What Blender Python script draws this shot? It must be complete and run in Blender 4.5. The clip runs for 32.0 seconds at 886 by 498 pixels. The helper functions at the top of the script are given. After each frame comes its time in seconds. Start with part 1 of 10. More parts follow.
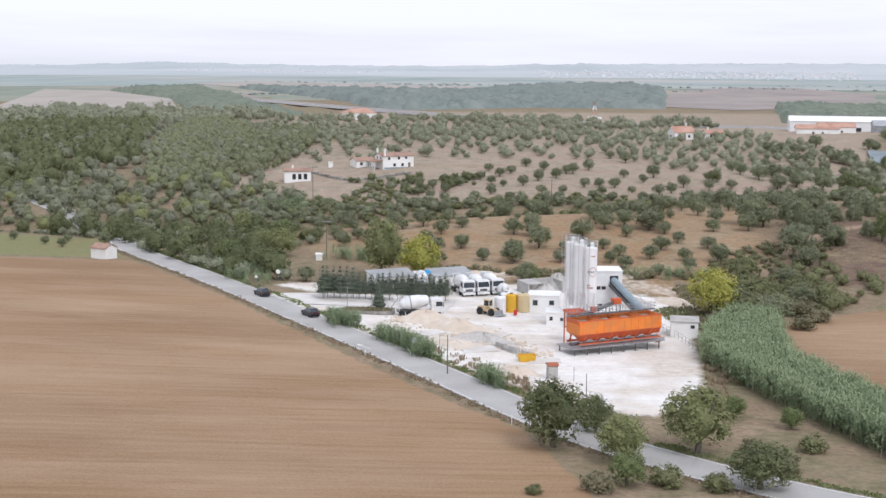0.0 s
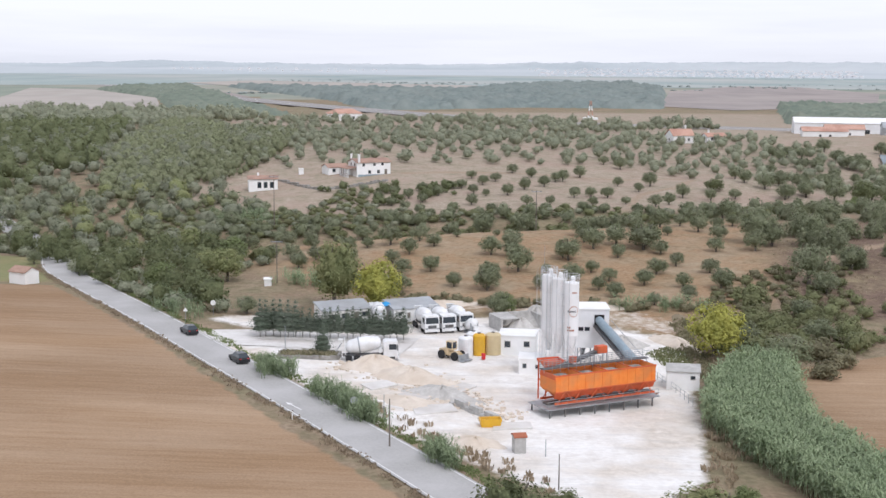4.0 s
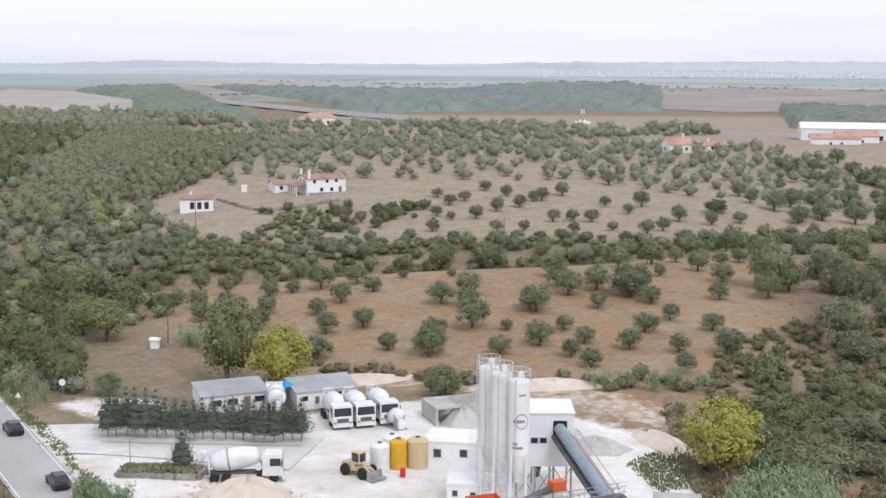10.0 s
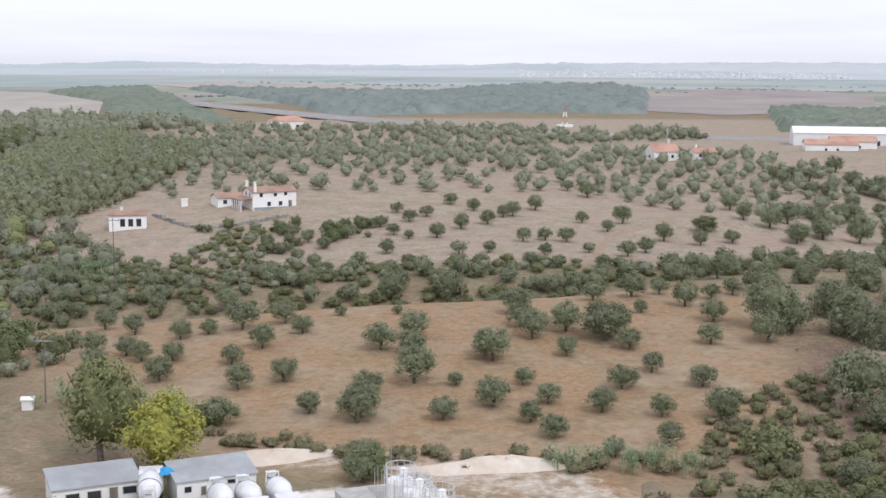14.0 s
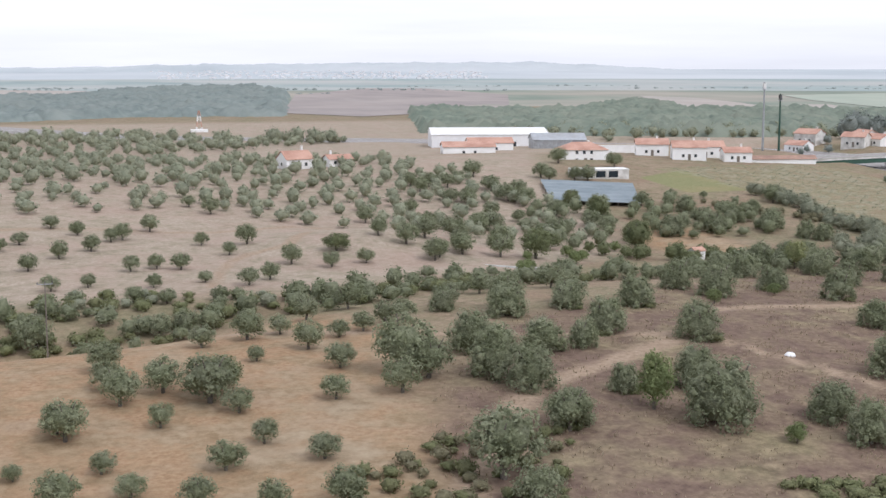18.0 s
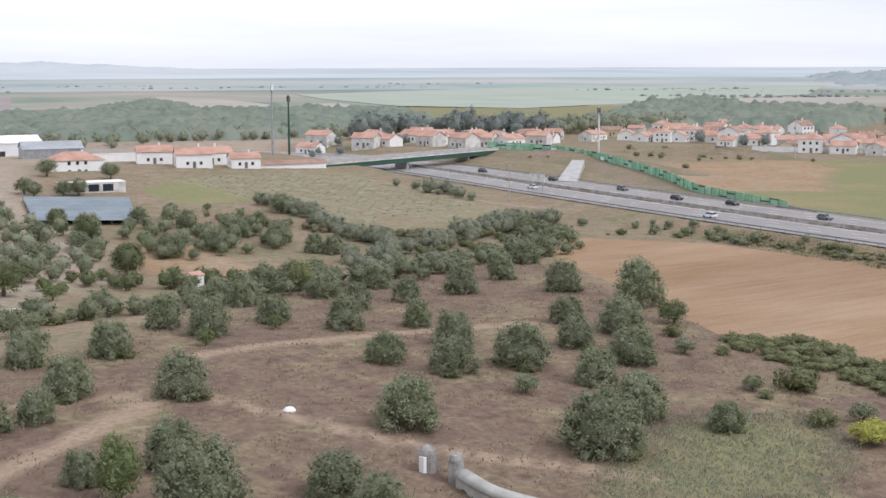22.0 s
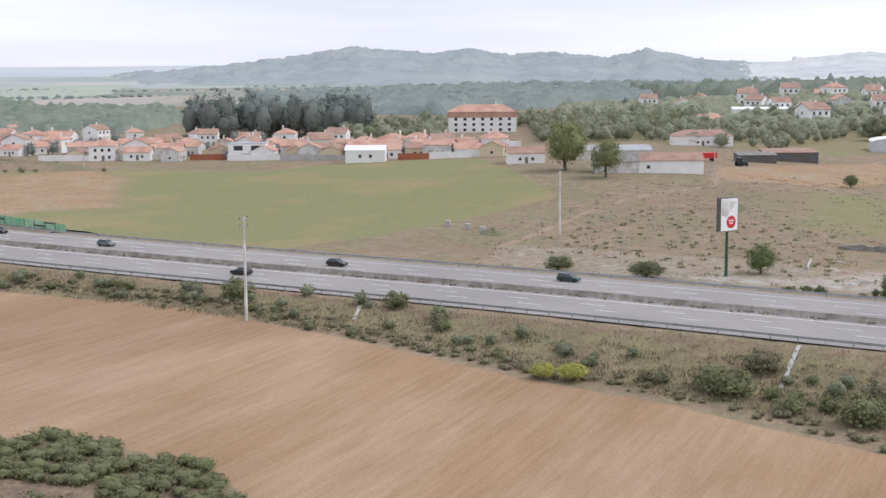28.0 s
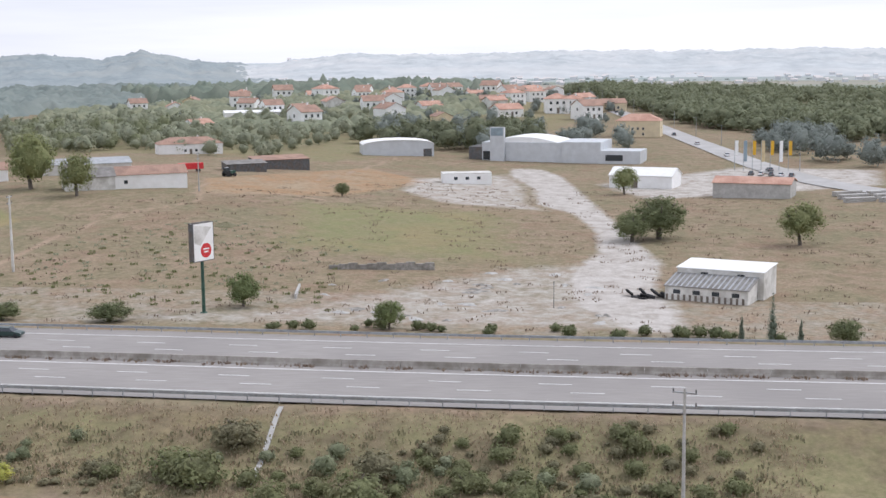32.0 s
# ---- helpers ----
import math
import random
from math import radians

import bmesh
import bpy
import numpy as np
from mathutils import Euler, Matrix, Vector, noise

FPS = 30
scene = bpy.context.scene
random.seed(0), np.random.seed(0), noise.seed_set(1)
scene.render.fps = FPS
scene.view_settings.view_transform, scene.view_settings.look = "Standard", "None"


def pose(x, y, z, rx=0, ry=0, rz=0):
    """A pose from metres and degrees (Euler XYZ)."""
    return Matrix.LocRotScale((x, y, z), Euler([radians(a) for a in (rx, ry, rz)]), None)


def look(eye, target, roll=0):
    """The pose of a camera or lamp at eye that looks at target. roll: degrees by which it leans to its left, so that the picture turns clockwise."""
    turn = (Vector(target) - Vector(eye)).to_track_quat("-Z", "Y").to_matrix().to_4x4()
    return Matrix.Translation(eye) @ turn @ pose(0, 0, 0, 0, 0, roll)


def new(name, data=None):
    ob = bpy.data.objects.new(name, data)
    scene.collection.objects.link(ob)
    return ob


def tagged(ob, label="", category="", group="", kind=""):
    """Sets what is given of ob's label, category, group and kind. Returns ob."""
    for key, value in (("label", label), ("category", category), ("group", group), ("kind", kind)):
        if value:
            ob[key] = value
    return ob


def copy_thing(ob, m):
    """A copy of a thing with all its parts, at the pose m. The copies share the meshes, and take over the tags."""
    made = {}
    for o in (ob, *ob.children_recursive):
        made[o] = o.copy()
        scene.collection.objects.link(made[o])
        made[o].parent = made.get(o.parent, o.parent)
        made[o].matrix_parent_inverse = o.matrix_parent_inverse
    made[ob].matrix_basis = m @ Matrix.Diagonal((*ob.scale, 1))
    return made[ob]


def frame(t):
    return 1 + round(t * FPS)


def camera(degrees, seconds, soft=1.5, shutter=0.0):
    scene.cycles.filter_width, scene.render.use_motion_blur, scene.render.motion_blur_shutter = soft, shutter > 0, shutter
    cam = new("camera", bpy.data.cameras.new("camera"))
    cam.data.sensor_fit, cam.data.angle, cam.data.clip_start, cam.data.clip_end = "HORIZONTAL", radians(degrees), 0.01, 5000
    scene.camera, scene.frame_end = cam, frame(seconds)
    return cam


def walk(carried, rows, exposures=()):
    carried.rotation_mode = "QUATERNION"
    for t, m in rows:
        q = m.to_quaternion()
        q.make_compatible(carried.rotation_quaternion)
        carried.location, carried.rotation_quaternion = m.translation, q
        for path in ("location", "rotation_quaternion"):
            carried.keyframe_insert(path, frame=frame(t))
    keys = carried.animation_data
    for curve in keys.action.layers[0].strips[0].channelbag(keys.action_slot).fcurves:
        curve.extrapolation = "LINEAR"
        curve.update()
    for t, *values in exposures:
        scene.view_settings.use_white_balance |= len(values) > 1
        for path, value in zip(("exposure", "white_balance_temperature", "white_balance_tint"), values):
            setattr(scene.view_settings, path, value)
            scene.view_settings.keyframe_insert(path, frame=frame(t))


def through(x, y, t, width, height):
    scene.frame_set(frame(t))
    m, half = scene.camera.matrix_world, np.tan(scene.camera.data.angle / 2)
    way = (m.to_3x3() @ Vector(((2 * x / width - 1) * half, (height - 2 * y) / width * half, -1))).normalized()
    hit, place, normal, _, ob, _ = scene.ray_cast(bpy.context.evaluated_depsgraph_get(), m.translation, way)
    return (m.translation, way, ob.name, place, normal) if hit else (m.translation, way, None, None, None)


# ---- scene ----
cam = camera(36.60, 32.0)
PATH = [  # seconds, x, y, z, tilt, roll, heading
    (0, 0.00, -0.00, 43.75, 82.013, 0.376, 0.419),
    (1, 1.54, 8.91, 43.68, 82.023, 0.382, 0.415),
    (2, 3.15, 18.01, 43.65, 82.000, 0.337, 0.425),
    (3, 4.68, 27.11, 43.69, 81.965, 0.367, 0.399),
    (3.5, 5.46, 31.67, 43.72, 81.953, 0.403, 0.398),
    (5.5, 8.66, 49.81, 43.93, 81.921, 0.375, 0.382),
    (6, 9.47, 54.41, 43.96, 81.905, 0.368, 0.380),
    (7, 11.10, 63.61, 44.10, 81.911, 0.342, 0.379),
    (8, 12.69, 72.71, 44.27, 81.901, 0.381, 0.359),
    (9, 14.24, 81.83, 44.31, 81.906, 0.391, 0.334),
    (10, 15.98, 90.98, 44.32, 81.932, 0.337, 0.335),
    (11, 17.61, 100.17, 44.37, 81.930, 0.371, 0.330),
    (12, 19.23, 109.31, 44.26, 81.952, 0.345, 0.322),
    (13, 20.72, 118.32, 44.24, 81.970, 0.380, 0.279),
    (13.5, 21.58, 122.84, 44.22, 81.972, 0.362, 0.196),
    (15.5, 25.66, 139.67, 44.35, 82.010, 0.220, -3.502),
    (16, 26.79, 143.74, 44.40, 82.013, 0.140, -5.191),
    (17, 29.48, 151.66, 44.45, 82.064, 0.082, -9.594),
    (18, 32.87, 159.36, 44.54, 82.050, -0.023, -15.139),
    (19, 36.91, 166.38, 44.67, 82.054, -0.181, -20.508),
    (20, 41.60, 173.56, 44.76, 82.032, -0.194, -25.461),
    (21, 46.80, 179.97, 44.89, 82.017, -0.228, -30.352),
    (22, 52.68, 186.18, 44.99, 81.987, -0.196, -35.283),
    (23, 59.16, 191.88, 45.13, 81.963, -0.222, -40.285),
    (24, 66.36, 197.30, 45.13, 81.924, -0.288, -44.959),
    (25, 74.22, 202.25, 45.08, 81.908, -0.416, -49.580),
    (25.5, 78.42, 204.58, 45.06, 81.896, -0.428, -51.893),
    (27.5, 95.35, 211.78, 45.03, 81.828, -0.362, -61.525),
    (28, 99.89, 213.26, 45.09, 81.810, -0.391, -63.949),
    (29, 109.10, 215.50, 45.17, 81.774, -0.426, -68.863),
    (30, 118.43, 216.67, 45.15, 81.766, -0.518, -74.174),
    (31, 127.81, 217.09, 45.15, 81.724, -0.614, -79.422),
    (32, 137.72, 216.60, 45.26, 81.691, -0.680, -84.875),
]
walk(cam, [(t, pose(x, y, z, 0, 0, rz) @ pose(0, 0, 0, rx) @ pose(0, 0, 0, 0, 0, roll)) for t, x, y, z, rx, roll, rz in PATH], [(0, 0.06, 6050, 14), (13, 0.06, 6050, 14), (20, 0.16, 6050, 14), (32, 0.16, 6050, 14)])

# ---- light ----
world = bpy.data.worlds.new("overcast_sky")
scene.world = world
world.use_nodes = True
wn, wl = world.node_tree.nodes, world.node_tree.links
wn.clear()
sky = wn.new("ShaderNodeTexSky")
sky.sky_type, sky.sun_disc, sky.sun_elevation, sky.sun_rotation = "NISHITA", False, radians(42), radians(150)
wtc = wn.new("ShaderNodeTexCoord")
wmap = wn.new("ShaderNodeMapping")
wmap.inputs["Scale"].default_value = (1.0, 1.0, 14.0)
wcloud = wn.new("ShaderNodeTexNoise")
wcloud.inputs["Scale"].default_value, wcloud.inputs["Detail"].default_value, wcloud.inputs["Roughness"].default_value = 1.6, 6, 0.55
wramp = wn.new("ShaderNodeValToRGB")
wramp.color_ramp.elements[0].position, wramp.color_ramp.elements[1].position = 0.3, 0.62
wramp.color_ramp.elements[0].color, wramp.color_ramp.elements[1].color = (0.70, 0.71, 0.745, 1), (0.90, 0.90, 0.915, 1)
b_cloud, b_sky, b_mix, w_out = wn.new("ShaderNodeBackground"), wn.new("ShaderNodeBackground"), wn.new("ShaderNodeMixShader"), wn.new("ShaderNodeOutputWorld")
b_cloud.inputs["Strength"].default_value, b_sky.inputs["Strength"].default_value, b_mix.inputs["Fac"].default_value = 1.08, 0.12, 0.9
for a, b in ((wtc.outputs["Generated"], wmap.inputs["Vector"]), (wmap.outputs["Vector"], wcloud.inputs["Vector"]), (wcloud.outputs["Fac"], wramp.inputs["Fac"]),
             (wramp.outputs["Color"], b_cloud.inputs["Color"]), (sky.outputs["Color"], b_sky.inputs["Color"]), (b_sky.outputs[0], b_mix.inputs[1]),
             (b_cloud.outputs[0], b_mix.inputs[2]), (b_mix.outputs[0], w_out.inputs[0])):
    wl.new(a, b)
sun = new("sun", bpy.data.lights.new("sun", "SUN"))
sun.data.energy, sun.data.angle, sun.data.color = 1.5, radians(25), (1.0, 0.96, 0.9)
sun.matrix_basis = look((0, 0, 100), (-35, 60, 20))

# ---- materials ----
def mat(name, c1, c2=None, scale=1.0, rough=0.85, bump=0.0, c3=None, scale3=0.08, amount3=0.5, metal=0.0, stretch=(1, 1, 1), island=0.0, spec=0.3):
    """Two colours mixed by grain in real size, a third one by broad stains, and relief."""
    m = bpy.data.materials.new(name)
    m.use_nodes = True
    n, l = m.node_tree.nodes, m.node_tree.links
    b = n["Principled BSDF"]
    b.inputs["Roughness"].default_value, b.inputs["Metallic"].default_value = rough, metal
    b.inputs["Specular IOR Level"].default_value = spec
    geo = n.new("ShaderNodeNewGeometry")
    mp = n.new("ShaderNodeMapping")
    mp.inputs["Scale"].default_value = stretch
    l.new(geo.outputs["Position"], mp.inputs["Vector"])
    tex = n.new("ShaderNodeTexNoise")
    tex.inputs["Scale"].default_value, tex.inputs["Detail"].default_value, tex.inputs["Roughness"].default_value = scale, 5, 0.62
    l.new(mp.outputs["Vector"], tex.inputs["Vector"])
    ramp = n.new("ShaderNodeValToRGB")
    ramp.color_ramp.elements[0].position, ramp.color_ramp.elements[1].position = 0.33, 0.67
    ramp.color_ramp.elements[0].color, ramp.color_ramp.elements[1].color = (*c1, 1), (*(c2 or c1), 1)
    l.new(tex.outputs["Fac"], ramp.inputs["Fac"])
    out = ramp.outputs["Color"]
    if c3:
        tex3 = n.new("ShaderNodeTexNoise")
        tex3.inputs["Scale"].default_value, tex3.inputs["Detail"].default_value = scale3, 4
        l.new(geo.outputs["Position"], tex3.inputs["Vector"])
        r3 = n.new("ShaderNodeValToRGB")
        r3.color_ramp.elements[0].position, r3.color_ramp.elements[1].position = 0.42, 0.66
        r3.color_ramp.elements[1].color = (amount3, amount3, amount3, 1)
        l.new(tex3.outputs["Fac"], r3.inputs["Fac"])
        mix = n.new("ShaderNodeMixRGB")
        mix.inputs["Color2"].default_value = (*c3, 1)
        l.new(r3.outputs["Color"], mix.inputs["Fac"])
        l.new(out, mix.inputs["Color1"])
        out = mix.outputs["Color"]
    if island:
        info = n.new("ShaderNodeObjectInfo")
        add = n.new("ShaderNodeMath")
        add.operation = "ADD"
        l.new(geo.outputs["Random Per Island"], add.inputs[0])
        l.new(info.outputs["Random"], add.inputs[1])
        mr = n.new("ShaderNodeMapRange")
        mr.inputs["From Max"].default_value = 2.0
        mr.inputs["To Min"].default_value, mr.inputs["To Max"].default_value = 1 - island, 1 + island
        l.new(add.outputs[0], mr.inputs["Value"])
        hs = n.new("ShaderNodeHueSaturation")
        l.new(mr.outputs["Result"], hs.inputs["Value"])
        l.new(out, hs.inputs["Color"])
        out = hs.outputs["Color"]
    l.new(out, b.inputs["Base Color"])
    if bump:
        bp = n.new("ShaderNodeBump")
        bp.inputs["Strength"].default_value, bp.inputs["Distance"].default_value = min(1.0, bump), 0.3
        l.new(tex.outputs["Fac"], bp.inputs["Height"])
        l.new(bp.outputs["Normal"], b.inputs["Normal"])
    return m


def leaf(name, c1, c2, c3=None, through=0.25):
    m = mat(name, c1, c2, 2.2, 0.75, 0, c3, 0.35, 0.5, island=0.2, spec=0.2)
    n, l = m.node_tree.nodes, m.node_tree.links
    b, o = n["Principled BSDF"], n["Material Output"]
    tr, mx = n.new("ShaderNodeBsdfTranslucent"), n.new("ShaderNodeMixShader")
    mx.inputs["Fac"].default_value = through
    l.new(b.inputs["Base Color"].links[0].from_socket, tr.inputs["Color"])
    clump, relief_ = n.new("ShaderNodeTexNoise"), n.new("ShaderNodeBump")
    clump.inputs["Scale"].default_value, clump.inputs["Detail"].default_value = 3.2, 3
    relief_.inputs["Strength"].default_value, relief_.inputs["Distance"].default_value = 0.9, 0.25
    l.new(n["Geometry"].outputs["Position"], clump.inputs["Vector"])
    l.new(clump.outputs["Fac"], relief_.inputs["Height"])
    l.new(relief_.outputs["Normal"], b.inputs["Normal"])
    l.new(relief_.outputs["Normal"], tr.inputs["Normal"])
    l.new(b.outputs[0], mx.inputs[1])
    l.new(tr.outputs[0], mx.inputs[2])
    l.new(mx.outputs[0], o.inputs["Surface"])
    return m


def glass(name, c=(0.03, 0.04, 0.05), rough=0.08):
    m = bpy.data.materials.new(name)
    m.use_nodes = True
    b = m.node_tree.nodes["Principled BSDF"]
    b.inputs["Base Color"].default_value, b.inputs["Roughness"].default_value = (*c, 1), rough
    b.inputs["Specular IOR Level"].default_value = 0.7
    return m


M_WHITE = mat("white_render", (0.83, 0.83, 0.82), (0.88, 0.88, 0.87), 0.8, 0.8, 0.05, (0.66, 0.64, 0.59), 0.25, 0.3)
M_WORN = mat("worn_white_render", (0.62, 0.61, 0.58), (0.76, 0.75, 0.72), 0.9, 0.85, 0.1, (0.35, 0.33, 0.29), 0.4, 0.6)
M_CREAM = mat("cream_render", (0.66, 0.56, 0.38), (0.72, 0.62, 0.44), 0.8, 0.85, 0.05, (0.5, 0.42, 0.3), 0.3, 0.3)
M_OCHRE = mat("ochre_render", (0.60, 0.36, 0.10), (0.66, 0.42, 0.14), 0.8, 0.85, 0.05)
M_BRICKR = mat("red_render", (0.36, 0.12, 0.07), (0.42, 0.16, 0.09), 0.9, 0.85, 0.1)
# clay orange muted and paled for the haze over the roofs
M_TILE = mat("hazed_clay_roof_tile", (0.48, 0.275, 0.20), (0.60, 0.39, 0.31), 1.4, 0.85, 0.5, (0.30, 0.14, 0.10), 0.2, 0.5, stretch=(3, 1, 1))
M_TILE2 = mat("weathered_roof_tile", (0.34, 0.21, 0.16), (0.46, 0.31, 0.24), 1.4, 0.9, 0.5, (0.22, 0.15, 0.12), 0.25, 0.6, stretch=(1, 3, 1))
M_GREYROOF = mat("grey_sheet_roof", (0.34, 0.36, 0.38), (0.44, 0.46, 0.48), 0.6, 0.6, 0.1, (0.28, 0.27, 0.26), 0.2, 0.5)
M_FIBRE = mat("fibre_cement_roof", (0.20, 0.19, 0.18), (0.34, 0.33, 0.31), 1.2, 0.9, 0.3, (0.12, 0.11, 0.10), 0.6, 0.6)
M_METAL = mat("galvanised_steel", (0.32, 0.34, 0.36), (0.46, 0.48, 0.50), 1.5, 0.45, 0.05, (0.25, 0.24, 0.23), 0.5, 0.4, metal=0.5)
M_PALESTEEL = mat("pale_galvanised_steel", (0.60, 0.61, 0.62), (0.70, 0.71, 0.72), 1.5, 0.5, 0.03, (0.42, 0.42, 0.42), 0.5, 0.4, metal=0.2)
M_MEDIAN = mat("stained_median_concrete", (0.34, 0.31, 0.275), (0.47, 0.44, 0.40), 1.2, 0.95, 0.2, (0.20, 0.18, 0.15), 0.35, 0.75)
M_DARKMETAL = mat("dark_steel", (0.08, 0.085, 0.09), (0.16, 0.165, 0.17), 1.5, 0.6, 0.05, (0.14, 0.09, 0.06), 0.6, 0.5)
M_SILO = mat("white_silo_paint", (0.84, 0.84, 0.84), (0.88, 0.88, 0.88), 0.5, 0.55, 0.03, (0.74, 0.72, 0.69), 0.5, 0.35, stretch=(1, 1, 0.25))
M_PANEL = mat("white_cladding", (0.76, 0.77, 0.78), (0.82, 0.83, 0.84), 0.5, 0.55, 0.03, (0.66, 0.66, 0.65), 0.3, 0.35)
M_ORANGE = mat("orange_paint", (0.78, 0.21, 0.04), (0.85, 0.28, 0.06), 0.7, 0.5, 0.03, (0.48, 0.22, 0.10), 0.5, 0.45)
M_REDOR = mat("red_orange_paint", (0.62, 0.11, 0.04), (0.70, 0.16, 0.06), 0.9, 0.55, 0.03, (0.35, 0.12, 0.07), 0.7, 0.45)
M_BLUEGREY = mat("blue_grey_sheet", (0.24, 0.32, 0.37), (0.32, 0.40, 0.45), 0.8, 0.5, 0.05, (0.2, 0.22, 0.24), 0.5, 0.4)
M_YELLOW = mat("yellow_tank_paint", (0.68, 0.38, 0.02), (0.74, 0.44, 0.04), 0.9, 0.5, 0.0, (0.45, 0.28, 0.08), 0.5, 0.4)
M_BEIGE = mat("beige_tank_paint", (0.58, 0.47, 0.27), (0.66, 0.54, 0.33), 0.9, 0.55, 0.0, (0.42, 0.34, 0.22), 0.5, 0.4)
M_CONCRETE = mat("concrete", (0.42, 0.41, 0.39), (0.54, 0.53, 0.51), 1.5, 0.9, 0.15, (0.30, 0.29, 0.27), 0.4, 0.5)
M_OLDSTONE = mat("lichened_stone", (0.22, 0.21, 0.19), (0.46, 0.44, 0.41), 1.2, 0.95, 0.4, (0.14, 0.13, 0.11), 0.5, 0.6)
M_ASPHALT = mat("pale_asphalt", (0.36, 0.35, 0.338), (0.43, 0.42, 0.405), 3.0, 0.9, 0.05, (0.50, 0.49, 0.48), 0.12, 0.6)
M_MOTOR = mat("motorway_asphalt", (0.285, 0.265, 0.25), (0.345, 0.325, 0.308), 2.0, 0.9, 0.04, (0.25, 0.235, 0.225), 0.05, 0.6, stretch=(1, 0.12, 1))
M_PAINT = mat("road_paint", (0.72, 0.72, 0.71), (0.80, 0.80, 0.79), 2.0, 0.8)
M_GREYCLAD = mat("pale_grey_cladding", (0.54, 0.565, 0.59), (0.61, 0.635, 0.66), 0.5, 0.55, 0.03, (0.48, 0.495, 0.51), 0.3, 0.4)
M_DUST = mat("dusty_concrete_ground", (0.60, 0.575, 0.545), (0.74, 0.72, 0.695), 0.5, 0.95, 0.05, (0.50, 0.455, 0.41), 0.12, 0.6)
M_LOADER = mat("dirty_yellow_paint", (0.56, 0.42, 0.24), (0.66, 0.53, 0.34), 1.2, 0.7, 0.03, (0.60, 0.55, 0.46), 0.7, 0.7)
M_GLASS = glass("window_glass")
M_DARK = mat("opening_shade", (0.02, 0.02, 0.022), (0.035, 0.035, 0.038), 2.0, 0.9)
M_RUBBER = mat("rubber", (0.025, 0.025, 0.026), (0.04, 0.04, 0.042), 3.0, 0.9)
M_CARBLACK = mat("black_car_paint", (0.012, 0.013, 0.015), (0.018, 0.019, 0.022), 2.0, 0.25, spec=0.6)
M_CARWHITE = mat("white_car_paint", (0.75, 0.76, 0.77), (0.79, 0.80, 0.81), 2.0, 0.3, spec=0.6)
M_CARGREY = mat("grey_car_paint", (0.12, 0.13, 0.14), (0.16, 0.17, 0.18), 2.0, 0.3, spec=0.6)
M_CARGREEN = mat("dark_green_car_paint", (0.015, 0.04, 0.035), (0.02, 0.05, 0.045), 2.0, 0.3, spec=0.6)
M_TRUCK = mat("white_truck_paint", (0.76, 0.77, 0.775), (0.82, 0.825, 0.83), 1.5, 0.4, 0, (0.55, 0.53, 0.50), 0.8, 0.4, spec=0.5)
M_GREENP = mat("green_barrier_paint", (0.12, 0.38, 0.20), (0.20, 0.48, 0.29), 0.9, 0.6, 0.05, (0.46, 0.66, 0.54), 0.3, 0.7)
M_GREEND = mat("dark_green_paint", (0.03, 0.075, 0.055), (0.05, 0.105, 0.08), 1.0, 0.5)
M_BLUE = mat("blue_tarpaulin", (0.02, 0.25, 0.55), (0.05, 0.33, 0.65), 1.5, 0.6)
M_REDP = mat("red_paint", (0.55, 0.03, 0.04), (0.62, 0.05, 0.05), 1.5, 0.5)
M_NET = mat("grey_shade_net", (0.17, 0.21, 0.23), (0.24, 0.28, 0.30), 0.6, 0.8, 0.1, (0.30, 0.34, 0.36), 0.1, 0.6, stretch=(1, 4, 1))
M_WOOD = mat("weathered_wood", (0.14, 0.12, 0.10), (0.24, 0.21, 0.18), 2.0, 0.9, 0.2, stretch=(1, 1, 0.2))
M_BARK = mat("grey_bark", (0.09, 0.075, 0.06), (0.19, 0.165, 0.14), 3.0, 0.95, 0.4)
M_PALEBARK = mat("pale_limed_bark", (0.30, 0.28, 0.25), (0.46, 0.44, 0.41), 3.0, 0.95, 0.3)
M_SAND = mat("pale_sand", (0.60, 0.525, 0.44), (0.72, 0.645, 0.56), 0.7, 0.95, 0.25, (0.54, 0.43, 0.32), 0.18, 0.5)
M_GRAVEL = mat("grey_gravel", (0.46, 0.44, 0.41), (0.60, 0.58, 0.55), 1.8, 0.95, 0.35, (0.38, 0.36, 0.33), 0.3, 0.5)
M_OLIVE = leaf("olive_leaf", (0.175, 0.198, 0.11), (0.30, 0.325, 0.20), (0.39, 0.405, 0.285), 0.35)
M_OAK = leaf("dark_oak_leaf", (0.125, 0.148, 0.072), (0.215, 0.24, 0.122), (0.27, 0.285, 0.155), 0.35)
M_POPLAR = leaf("green_poplar_leaf", (0.195, 0.225, 0.10), (0.305, 0.325, 0.155), (0.35, 0.345, 0.17))
M_YELLOWLEAF = leaf("yellowing_leaf", (0.374, 0.374, 0.094), (0.569, 0.54, 0.135), (0.297, 0.339, 0.101))
M_BRIGHT = leaf("fresh_green_leaf", (0.165, 0.21, 0.088), (0.255, 0.30, 0.135), (0.20, 0.22, 0.10))
M_CYPRESS = leaf("cypress_leaf", (0.10, 0.13, 0.09), (0.185, 0.22, 0.165), (0.22, 0.25, 0.195), 0.25)
M_CANE = leaf("giant_reed_leaf", (0.24, 0.309, 0.17), (0.411, 0.481, 0.299), (0.171, 0.227, 0.129))
M_BRAMBLE = leaf("bramble_leaf", (0.165, 0.185, 0.088), (0.275, 0.29, 0.145), (0.215, 0.20, 0.115), 0.3)
M_SCRUB = leaf("scrub_leaf", (0.19, 0.175, 0.105), (0.32, 0.295, 0.185), (0.16, 0.16, 0.09))
